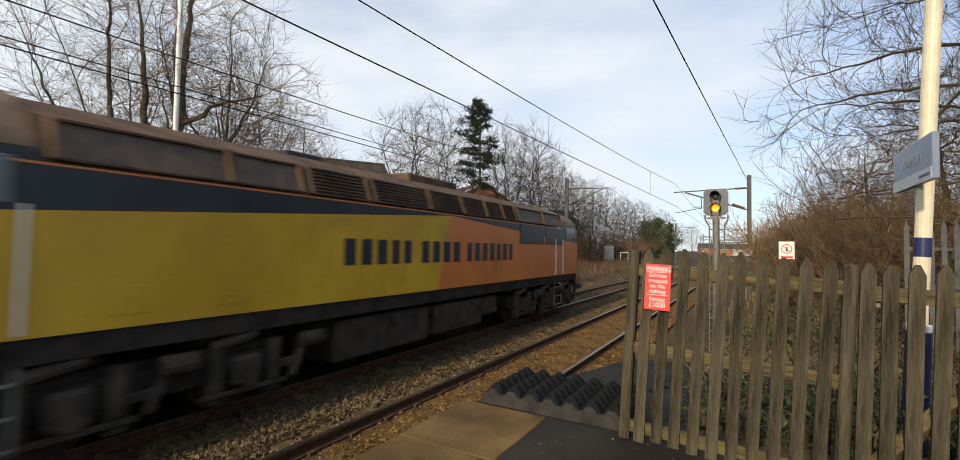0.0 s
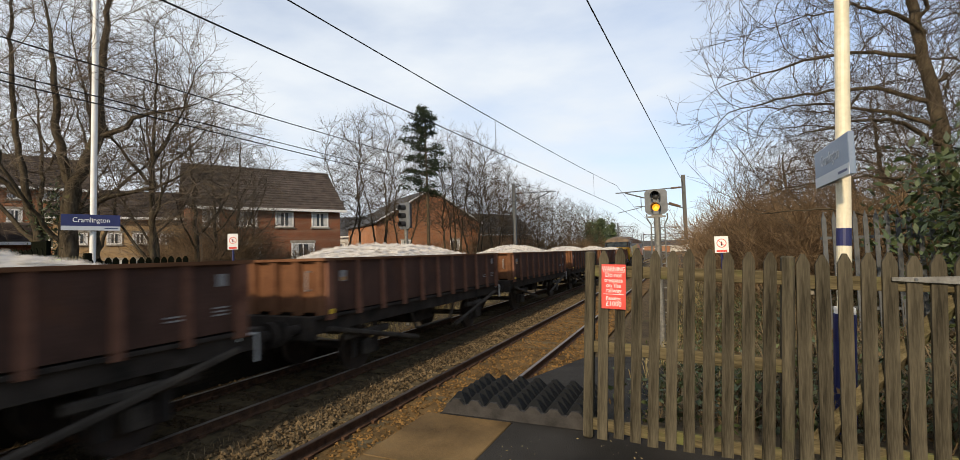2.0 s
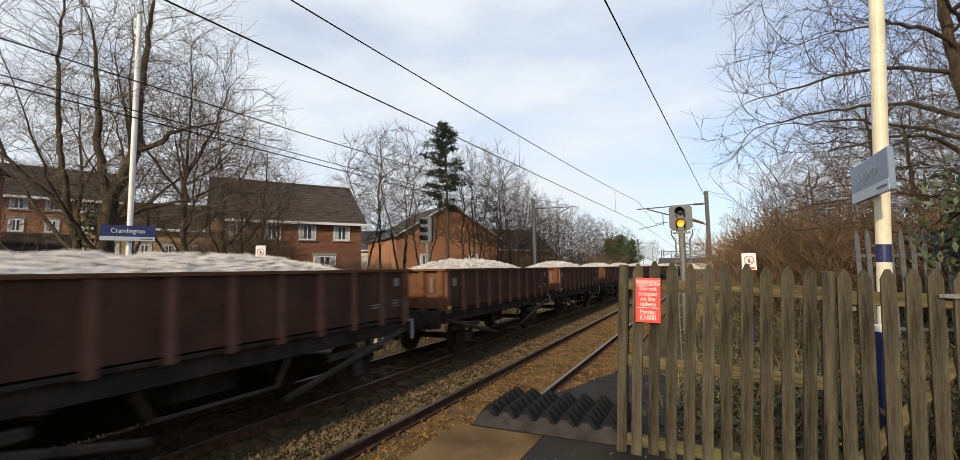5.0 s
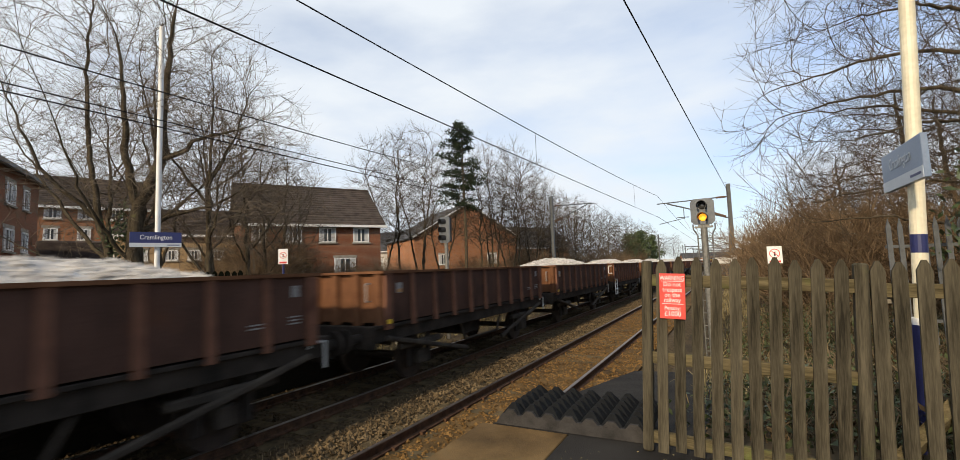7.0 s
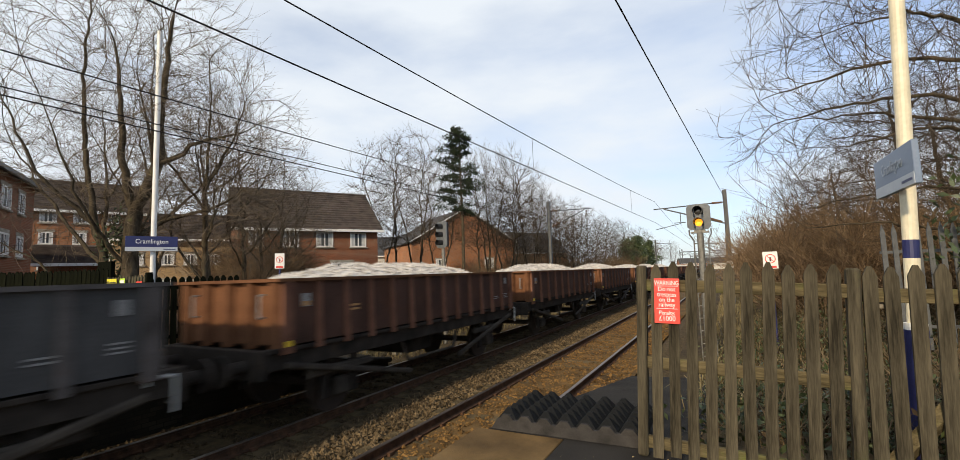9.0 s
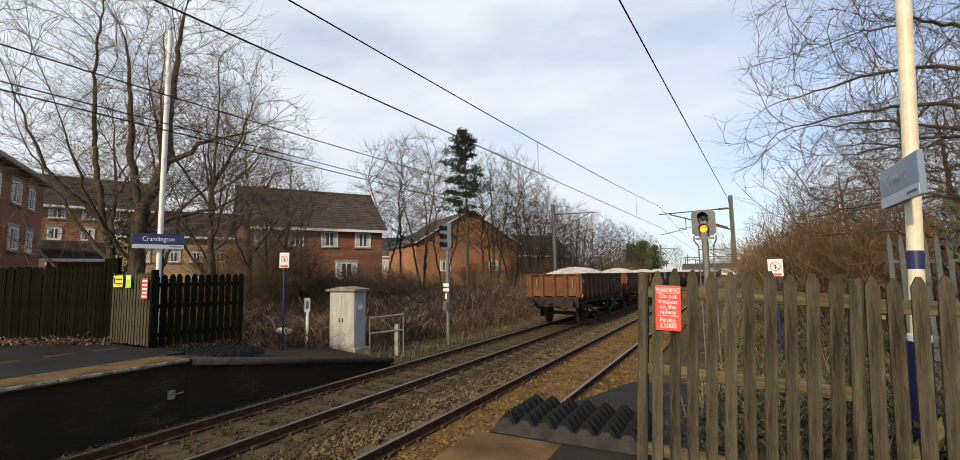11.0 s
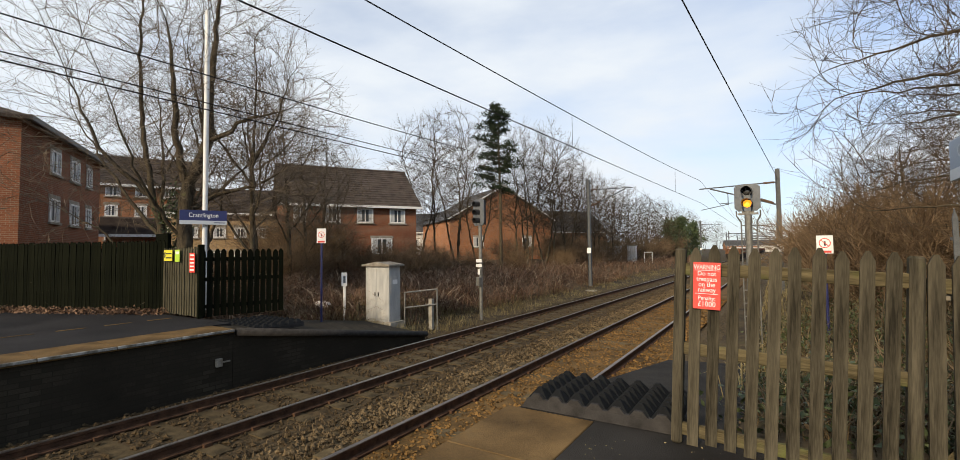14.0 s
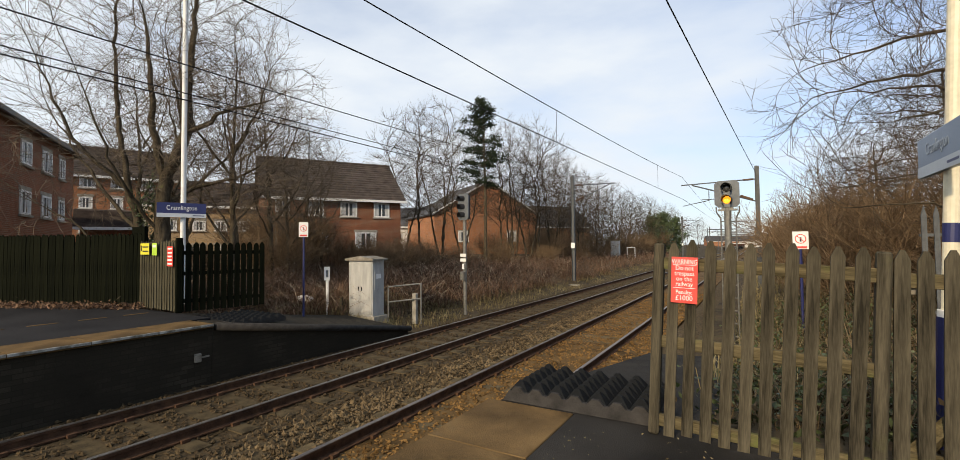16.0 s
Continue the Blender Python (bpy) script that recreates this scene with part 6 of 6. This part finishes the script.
    return grown_tree(seed, limbs, lobes, 800, 0.28, 2.5, 0.42, 0.2, 1.5, 0.0055, 2.5, 3, (0.4, 0.9))


def row_tree(seed, stems):
    """Tall lineside tree of several steep stems under an even oval crown."""
    rng = random.Random(seed)
    limbs = []
    for k in range(stems):
        a = k * math.tau / stems + rng.uniform(-0.4, 0.4)
        c, s, r = math.cos(a), math.sin(a), rng.uniform(0.8, 1.5) * (1 if stems > 1 else 0.3)
        h = rng.uniform(9.0, 11.6)
        base = (0.18 * c, 0.18 * s, 0) if k else (0, 0, 0)
        w1, w2, w3 = (rng.uniform(-0.35, 0.35) for _ in range(3))
        limbs.append((0.095, [base, (0.45 * r * c + w1 * 0.5, 0.45 * r * s, 2.4), (0.75 * r * c - w2, 0.75 * r * s + w1, 4.8), (1.0 * r * c + w3, 1.0 * r * s - w2, 7.6), (1.35 * r * c - w1, 1.35 * r * s + w3, h)]))
    lobes = [((0, 0, 8.6), (2.9, 2.9, 4.9)), ((0, 0, 6.2), (3.1, 3.1, 3.0))]
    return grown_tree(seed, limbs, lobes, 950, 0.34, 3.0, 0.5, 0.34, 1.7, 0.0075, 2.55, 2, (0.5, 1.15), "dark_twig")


def spread_tree(seed, low=1.6):
    """Spreading tree whose long limbs run level before they turn up."""
    rng = random.Random(seed)
    limbs = [(0.23, [(0.25, 0, 0), (0.2, 0, 2.2), (-0.05, 0, 4.5), (-0.35, 0.1, 7.0), (-0.5, 0.2, 10.5)])]
    z = low
    for k in range(17):
        a = math.pi + (k % 3 - 1) * 0.55 + rng.uniform(-0.25, 0.25) if k % 4 else rng.uniform(-1.8, 1.8)
        r = rng.uniform(3.2, 4.9) * (1.0 if z < 7 else 0.75)
        c, s = math.cos(a), math.sin(a)
        dip = rng.uniform(-0.25, 0.35)
        limbs.append((rng.uniform(0.032, 0.06), [(-0.05, 0, z), (c * r * 0.3, s * r * 0.3, z + 0.5), (c * r * 0.65 - s * 0.2, s * r * 0.65 + c * 0.2, z + 0.6 + dip), (c * r, s * r, z + 0.5 + dip * 2)]))
        z += 0.5
    lobes = [((-0.9, 0, 5.3), (4.6, 4.2, 3.0)), ((-0.6, 0, 8.6), (4.2, 4.0, 3.2))]
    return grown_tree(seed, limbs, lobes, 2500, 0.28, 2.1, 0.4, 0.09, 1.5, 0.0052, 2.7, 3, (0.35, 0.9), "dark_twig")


def plant(meshes, x, y, s, turn, label, group="bare trees", low=None, squeeze=1.0):
    t = thing("tree", label, "tree", None, group)
    t.matrix_basis = pose(x, y, ground_height(x, y) - 0.15 if low is None else low, 0, 0, turn) @ Matrix.Diagonal((s * squeeze, s * squeeze, s, 1))
    part("trunk", meshes[0], None, t)
    part("crown", meshes[1], None, t, "fine bare branches and twigs")
    return t


def leaf_cloud(name, centres, count, spread, size, mat, seed, flat=0.0):
    """Many small leaf blades around centres, as one mesh."""
    rng = np.random.default_rng(seed)
    c = np.array(centres, float)
    pick = c[rng.integers(0, len(c), count)]
    p = pick[:, :3] + rng.normal(0, 1, (count, 3)) * pick[:, 3:4] * np.array(spread)
    a, b = rng.normal(0, 1, (count, 3)), rng.normal(0, 1, (count, 3))
    a /= np.linalg.norm(a, axis=1, keepdims=True)
    b -= a * (a * b).sum(1, keepdims=True)
    b /= np.linalg.norm(b, axis=1, keepdims=True)
    s = rng.uniform(*size, (count, 1))
    v = np.stack([p - a * s, p + b * s * 0.42, p + a * s, p - b * s * 0.42], 1).reshape(-1, 3)
    f = np.arange(count * 4).reshape(-1, 4)
    return raw(name, v.tolist(), f.tolist(), mat)


def stems_mesh(name, spots, mat, seed, width=0.006):
    """Arching stems: spots of (x, y, z, height, lean). Each a bent three-sided blade."""
    rng = np.random.default_rng(seed)
    s = np.array(spots, float)
    n = len(s)
    a = rng.uniform(0, math.tau, n)
    d = np.stack([np.cos(a), np.sin(a), 0 * a], 1)
    side = np.stack([-np.sin(a), np.cos(a), 0 * a], 1) * (width * rng.uniform(0.7, 1.4, (n, 1)))
    base = s[:, :3]
    h, l = s[:, 3:4], s[:, 4:5] * rng.uniform(0.2, 1.0, (n, 1))
    up = np.array([0, 0, 1.0])
    mid = base + up * h * 0.6 + d * l * h * 0.35
    tip = base + up * h * rng.uniform(0.7, 1.0, (n, 1)) + d * l * h
    end = tip + d * l * h * 0.5 - up * h * 0.15 * l
    v = np.stack([base - side, base + side, mid + side * 0.9, mid - side * 0.9, tip + side * 0.6, tip - side * 0.6, end], 1).reshape(-1, 3)
    o = np.arange(n)[:, None] * 7
    quads = np.concatenate([o + [0, 1, 2, 3], o + [3, 2, 4, 5]])
    tris = o + [5, 4, 6]
    return raw(name, v.tolist(), quads.tolist() + tris.tolist(), mat)


def bush(seed, h, w, stems, kids=(0, 7, 6)):
    """A twiggy bush: many stems from one foot."""
    rng = random.Random(seed)
    st, tw = Tubes(), Tubes()
    for i in range(stems):
        a = rng.uniform(0, math.tau)
        r = w * math.sqrt(rng.random())
        base = Vector((math.cos(a) * r * 0.55, math.sin(a) * r * 0.55, 0))
        d = Vector((math.cos(a) * r / w * 0.7, math.sin(a) * r / w * 0.7, 1)).normalized()
        hh = h * (1 - 0.35 * (r / w) ** 2) * rng.uniform(0.7, 1.05)
        pts = [base]
        for k in range(4):
            d = (d + Vector((rng.gauss(0, 0.2), rng.gauss(0, 0.2), rng.gauss(0, 0.1)))).normalized()
            pts.append(pts[-1] + d * hh / 4)
        st.add(pts, [0.02, 0.016, 0.012, 0.009, 0.004], 3)
        for j in range(kids[1]):
            k = rng.randint(1, 3)
            p = pts[k].lerp(pts[k + 1], rng.random())
            nd = (d + Vector((rng.gauss(0, 0.7), rng.gauss(0, 0.7), rng.gauss(0.1, 0.4)))).normalized()
            ln = hh * rng.uniform(0.15, 0.38)
            q1 = p + nd * ln * 0.5
            q2 = q1 + (nd + Vector((rng.gauss(0, 0.3), rng.gauss(0, 0.3), 0.1))).normalized() * ln * 0.5
            tw.add([p, q1, q2], [0.009, 0.007, 0.003], 3)
            for _ in range(kids[2]):
                s0 = p.lerp(q2, rng.random())
                s1 = s0 + (nd + Vector((rng.gauss(0, 0.6), rng.gauss(0, 0.6), rng.gauss(0.1, 0.5)))).normalized() * ln * rng.uniform(0.25, 0.6)
                tw.add([s0, s1], [0.006, 0.003], 3)
    return st.mesh("stems", M["red_twig"], False), tw.mesh("twigs", M["red_twig"], False)


def build_trees():
    rng = random.Random(12)
    plant(big_tree(), -13.5, 5.95, 1.0, 34.6, "large bare tree with curved mossy trunk and fine twigs", low=-0.6)
    slim = [slim_tree(s) for s in (21, 22, 23)]
    birch = [row_tree(s, k) for s, k in ((31, 2), (32, 1), (33, 3))]
    for i, (x, y, s) in enumerate(((-12.4, 8.0, 0.95), (-14.8, 9.6, 0.9), (-15.3, 11.4, 0.85), (-16.4, 13.0, 0.8), (-17.6, 14.6, 0.86), (-18.4, 16.6, 0.72), (-13.9, 7.4, 1.0), (-20.0, 8.5, 0.9))):
        plant(slim[i % 3], x, y, s, rng.uniform(0, 360), "slender bare tree behind the far platform", squeeze=1.15)
    row = [(-22.6, 28.2, 0.9), (-21.8, 29.8, 1.0), (-20.8, 31.0, 1.02), (-20.0, 33.0, 0.92), (-17.9, 36.0, 0.95), (-17.2, 37.4, 1.0), (-16.4, 39.4, 1.02), (-16.5, 41.5, 0.98), (-16.1, 44.0, 0.95),
           (-16.6, 48, 0.85), (-15.4, 50, 0.8), (-17.8, 53, 0.85), (-15.2, 57, 0.8), (-15.4, 66, 0.8), (-15.6, 76, 0.8), (-15.4, 88, 0.8), (-16.9, 56, 0.8), (-16.8, 63, 0.8), (-16.6, 71, 0.78), (-16.2, 79, 0.78), (-17.2, 84, 0.78), (-19.5, 47, 0.85), (-20, 66, 0.85), (-21, 78, 0.85), (-17, 96, 0.85), (-18, 108, 0.9), (-17, 122, 0.9), (-18, 138, 0.9), (-20, 160, 0.9), (-16, 190, 0.9), (-24, 220, 1.0), (22, 200, 0.8), (30, 240, 0.8), (16, 260, 0.7), (-30, 260, 1.0), (44, 220, 0.9)]
    for i, (x, y, s) in enumerate(row):
        plant(birch[i % 3], x, y, s, rng.uniform(0, 360), "tall bare tree in a lineside row", squeeze=1.1)
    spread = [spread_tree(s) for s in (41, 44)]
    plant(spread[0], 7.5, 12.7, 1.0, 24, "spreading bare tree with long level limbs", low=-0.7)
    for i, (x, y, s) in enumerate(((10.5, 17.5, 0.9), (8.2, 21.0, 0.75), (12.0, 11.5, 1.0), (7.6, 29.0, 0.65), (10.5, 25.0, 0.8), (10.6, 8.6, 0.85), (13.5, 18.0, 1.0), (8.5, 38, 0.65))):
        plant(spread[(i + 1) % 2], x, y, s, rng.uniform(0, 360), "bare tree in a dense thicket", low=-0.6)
    # pine
    p = thing("pine_tree", "dark green pine standing among bare trees", "tree", pose(-16.4, 31.0, 0.35) @ Matrix.Diagonal((0.74, 0.74, 0.74, 1)))
    tb = Tubes()
    tb.add([Vector((0, 0, -1.4)), Vector((0.1, 0, 6)), Vector((-0.1, 0.1, 12)), Vector((0, 0, 17.2))], [0.2, 0.15, 0.1, 0.02], 8)
    cl = []
    for i in range(84):
        z = 7.6 + 9.5 * rng.random() ** 0.85
        a, r = rng.uniform(0, math.tau), rng.uniform(0.25, 1.0) * (0.6 + 1.9 * min(1, (17.6 - z) / 3.5))
        q = Vector((math.cos(a) * r, math.sin(a) * r, z + r * 0.15))
        tb.add([Vector((0, 0, z - 0.3)), q], [0.04, 0.012], 4)
        cl.append((q.x, q.y, q.z, rng.uniform(0.6, 1.2)))
    part("trunk", tb.mesh("trunk", M["bark"]), None, p)
    part("crown", leaf_cloud("crown", cl, 10500, (0.36, 0.36, 0.16), (0.07, 0.17), M["needle"], 3), None, p, "uneven clumps of dark needles")
    # dark conifers at the far end of the row
    for i, (x, y, h) in enumerate(((-14.8, 92, 7.5), (-13.8, 97, 8.0), (-14.6, 103, 8.5), (-13.5, 112, 8))):
        c = thing("evergreen_tree", "dark green conifer beside the distant line", "tree", pose(x, y, -0.6), "far conifers")
        tb = Tubes()
        tb.add([Vector((0, 0, 0)), Vector((0, 0, h))], [0.2, 0.03], 6)
        part("trunk", tb.mesh("trunk", M["bark"]), None, c)
        cl = [(rng.gauss(0, 1.1) * (1.1 - k / 40), rng.gauss(0, 1.1) * (1.1 - k / 40), 0.8 + (h - 1) * k / 40, 0.8) for k in range(41)]
        part("crown", leaf_cloud("crown", cl, 5000, (0.6, 0.6, 0.4), (0.1, 0.3), M["evergreen"], 50 + i), None, c)
    # thickets on the right and in front of the houses
    bushes = [bush(s, 4.2, 2.2, 130) for s in (1, 2)]
    spots = [(4.7, 15.2, 0.95), (6.0, 17.0, 1.05), (4.6, 19.0, 1.0), (5.6, 21.5, 1.05), (4.6, 24.5, 1.0), (5.8, 27.5, 1.0), (5.0, 31, 1.0), (5.2, 36, 1.0), (5.4, 42, 1.0), (5.6, 49, 1.0), (6, 58, 1.0), (6.5, 70, 1.1), (7, 85, 1.2), (7.5, 14.0, 1.1), (8.5, 18.5, 1.2)]
    for i, (x, y, s) in enumerate(spots):
        b = tagged(new("thicket_bush"), "dense leafless red-brown hawthorn bush", "bush", "lineside thicket")
        b.matrix_basis = pose(x, y, ground_height(x, y) - 0.1, 0, 0, rng.uniform(0, 360)) @ Matrix.Diagonal((s, s, s * rng.uniform(0.9, 1.05), 1))
        part("stem_clump", bushes[i % 2][0], None, b)
        part("twig_crown", bushes[i % 2][1], None, b)
    for i, (x, y, s) in enumerate(((-15.8, 11.4, 0.5), (-17.0, 12.8, 0.7), (-18.9, 14.0, 0.95), (-19.9, 15.4, 1.0), (-19.0, 17.0, 0.7), (-18.4, 19.6, 0.6), (-17.6, 22.4, 0.6), (-17.2, 18.8, 0.52), (-16.6, 20.4, 0.5), (-16.2, 22.2, 0.5), (-19, 26.5, 0.5), (-17.5, 29, 0.5), (-16, 33, 0.5), (-15, 40, 0.5), (-14.5, 47, 0.55), (-14.5, 55, 0.6), (-15, 68, 0.8), (-15, 80, 1.0), (-16.5, 44, 0.9), (-17, 50, 1.0), (-16.5, 58, 1.0), (-17, 65, 1.1), (-16, 73, 1.1), (-15.5, 87, 1.2), (-15.5, 95, 1.3), (-19, 38, 0.8), (-18, 46, 1.0))):
        b = tagged(new("scrub_bush"), "brown leafless scrub bush on the bank", "bush", "bank scrub")
        b.matrix_basis = pose(x, y, ground_height(x, y) - 0.1, 0, 0, rng.uniform(0, 360)) @ Matrix.Diagonal((s, s, s, 1))
        part("stem_clump", bushes[i % 2][0], None, b)
        part("twig_crown", bushes[i % 2][1], None, b)
    # evergreen shrub under the big tree
    e = thing("laurel_shrub", "glossy green laurel shrub beneath bare trees", "shrub", pose(6.1, 8.6, -0.5))
    cl = [(rng.gauss(0.4, 0.55), rng.gauss(0, 0.6), rng.uniform(0.9, 3.2), 0.6) for _ in range(45)]
    tb = Tubes()
    for q in cl[:16]:
        tb.add([Vector((0.2, 0, 0)), Vector((q[0] * 0.6, q[1] * 0.6, q[2] * 0.6)), Vector(q[:3])], [0.04, 0.025, 0.01], 4)
    part("stem", tb.mesh("stem", M["bark"]), None, e)
    part("foliage", leaf_cloud("foliage", cl, 5200, (0.5, 0.5, 0.45), (0.04, 0.1), M["evergreen"], 9), None, e)
    # ivy on the big tree's trunk
    cl = [(-13.5 + rng.gauss(0, 0.2), 5.95 + rng.gauss(0, 0.2), rng.uniform(-0.3, 3.6), 0.3) for _ in range(30)]
    tagged(new("ivy", leaf_cloud("ivy", cl, 1500, (0.5, 0.5, 0.9), (0.03, 0.07), M["ivy"], 19)), "dark ivy climbing a mossy trunk", "ivy", kind="stuff")


def build_undergrowth():
    rng = np.random.default_rng(77)

    def field(n, xr, yr, hr, lean, keep=None, bias=1.0):
        out = []
        while len(out) < n:
            x, y = rng.uniform(*xr), yr[0] + (yr[1] - yr[0]) * rng.random() ** bias
            k = noise.noise((x * 0.5, y * 0.5, 3.0))
            if keep and not keep(x, y):
                continue
            if k < -0.25 and rng.random() < 0.7:
                continue
            out.append((x, y, ground_height(x, y) - 0.05, rng.uniform(*hr) * (1.0 + 0.7 * k), lean))
        return out

    off_ramp = lambda x, y: not (x > -9.3 and y < 10.2) and not (-9.8 < x < -8.4 and 10.0 < y < 11.3) and not (y < 7.4 and x < -8.9 and y < 4.9)
    spots = field(24000, (-19, -8.5), (6.0, 40), (0.25, 0.8), 1.6, off_ramp, 1.5) + field(5000, (-16, -9.0), (40, 90), (0.4, 1.0), 1.4)
    tagged(new("bramble_scrub", stems_mesh("bramble_scrub", spots, M["bramble"], 5, 0.009)), "brown dead brambles and bracken on the bank", "scrub", kind="stuff")
    fallen = [(x, y, z + 0.06, h * 1.3, 2.4) for x, y, z, h, _ in spots[::14]]
    tagged(new("fallen_stems", stems_mesh("fallen_stems", fallen, M["pale_stem"], 25, 0.012)), "pale cut stems lying over dead brambles", "scrub", kind="stuff")
    cl = [(s[0], s[1], s[2] + s[3] * 0.5, 0.3) for s in spots[::3]]
    tagged(new("dead_bracken", leaf_cloud("dead_bracken", cl, 26000, (0.7, 0.7, 0.5), (0.02, 0.055), M["bramble"], 6)), "rust-brown dead bracken leaves on the bank", "scrub", kind="stuff")
    grass = field(9000, (-9.2, -7.0), (9.5, 60), (0.05, 0.28), 0.9, lambda x, y: not (x > -8.2 and rng.random() < 0.5), 1.6) + field(3000, (-12, -8.6), (8, 14), (0.15, 0.4), 0.9, off_ramp)
    tagged(new("dry_grass", stems_mesh("dry_grass", grass, M["dry_grass"], 8, 0.006)), "pale dry grass along the ballast", "grass", kind="stuff")
    # behind the near fence
    right = []
    while len(right) < 11000:
        x, y = rng.uniform(1.6, 8.5), 3.5 + 12 * rng.random() ** 1.1
        if x < 1.75 + 0.06 * (y - 3) and rng.random() < 0.8:
            continue
        z = -0.03 - (y - 2.9) * 0.13 if y < 9.4 and x < 7 else ground_height(x, y)
        right.append((x, y, z - 0.05, rng.uniform(0.3, 1.05) * min(1, 0.35 + (x - 1.6) * 0.3) * (0.75 if y < 6 else 1.0), 1.3))
    tagged(new("bramble_tangle", stems_mesh("bramble_tangle", right, M["undergrowth"], 15, 0.006)), "tangle of brambles behind the picket fence", "scrub", kind="stuff")
    cl = [(s[0], s[1], s[2] + s[3] * 0.45, 0.25) for s in right[::2]]
    tagged(new("ivy_ground", leaf_cloud("ivy_ground", cl, 36000, (0.7, 0.7, 0.6), (0.025, 0.06), M["ivy"], 16)), "dark green ivy leaves behind the fence", "ivy", kind="stuff")
    tagged(new("bramble_leaves", leaf_cloud("bramble_leaves", cl, 9000, (0.8, 0.8, 0.6), (0.02, 0.05), M["undergrowth"], 17)), "brown dead leaves behind the fence", "scrub", kind="stuff")
    grass = [(rng.uniform(1.5, 4.5), rng.uniform(5, 40), 0, rng.uniform(0.2, 0.5), 0.8) for _ in range(5000)]
    grass = [(x, y, ground_height(x, y) - 0.03 if y > 9.4 else -0.05 - (y - 2.9) * 0.125, h, l) for x, y, _, h, l in grass]
    tagged(new("rough_grass", stems_mesh("rough_grass", grass, M["dry_grass"], 18, 0.006)), "rough dry grass beside the near track", "grass", kind="stuff")
    weeds = [(rng.uniform(-3.75, -2.45), 0.5 + 30 * rng.random() ** 1.6, -1.08, rng.uniform(0.03, 0.11), 0.9) for _ in range(2600)]
    weeds = [w for w in weeds if noise.noise((w[0] * 1.5, w[1] * 0.6, 9)) > 0.0]
    tagged(new("track_weeds", stems_mesh("track_weeds", weeds, M["undergrowth"], 48, 0.005)), "low dead weeds between the tracks", "weeds", kind="stuff")
    # leaf litter along the far fence
    cl = [(-19 + 8.6 * k / 60, 0.95 + 3.5 * k / 60, 0.03, 0.3) for k in range(61)]
    tagged(new("leaf_litter", leaf_cloud("leaf_litter", cl, 5000, (0.6, 0.5, 0.16), (0.02, 0.06), M["bramble"], 28)), "drift of brown leaves along the dark fence", "leaves", kind="stuff")
    grit = [(rng.uniform(0.85, 2.6), rng.uniform(0.6, 2.7), 0.004, 0.02) for _ in range(60)]
    tagged(new("grit", leaf_cloud("grit", grit, 260, (4, 4, 0.02), (0.004, 0.011), M["dry_grass"], 38)), "scattered pale grit on the asphalt", "grit", kind="stuff")


build_ground()
build_bed()
build_platforms()
pyramid_mat("rubber_mat", 0.17, 1.38, 2.93, 3.72, 7, 6, 0.0, "black rubber anti-trespass mat of pyramids at the platform end")
pyramid_mat("rubber_mat", -8.3, -6.75, 4.55, 5.75, 8, 6, -0.2, "dark rubber anti-trespass mat on the far ramp")
build_houses()
build_train()
build_fences()
build_palisade()
build_signs()
build_signals()
build_overhead()
build_lineside()
build_track("track_far", FAR, "far railway track on concrete sleepers")
build_track("track_near", NEAR, "near railway track with rust-stained ballast")
build_stones()
build_trees()
build_undergrowth()
motions()
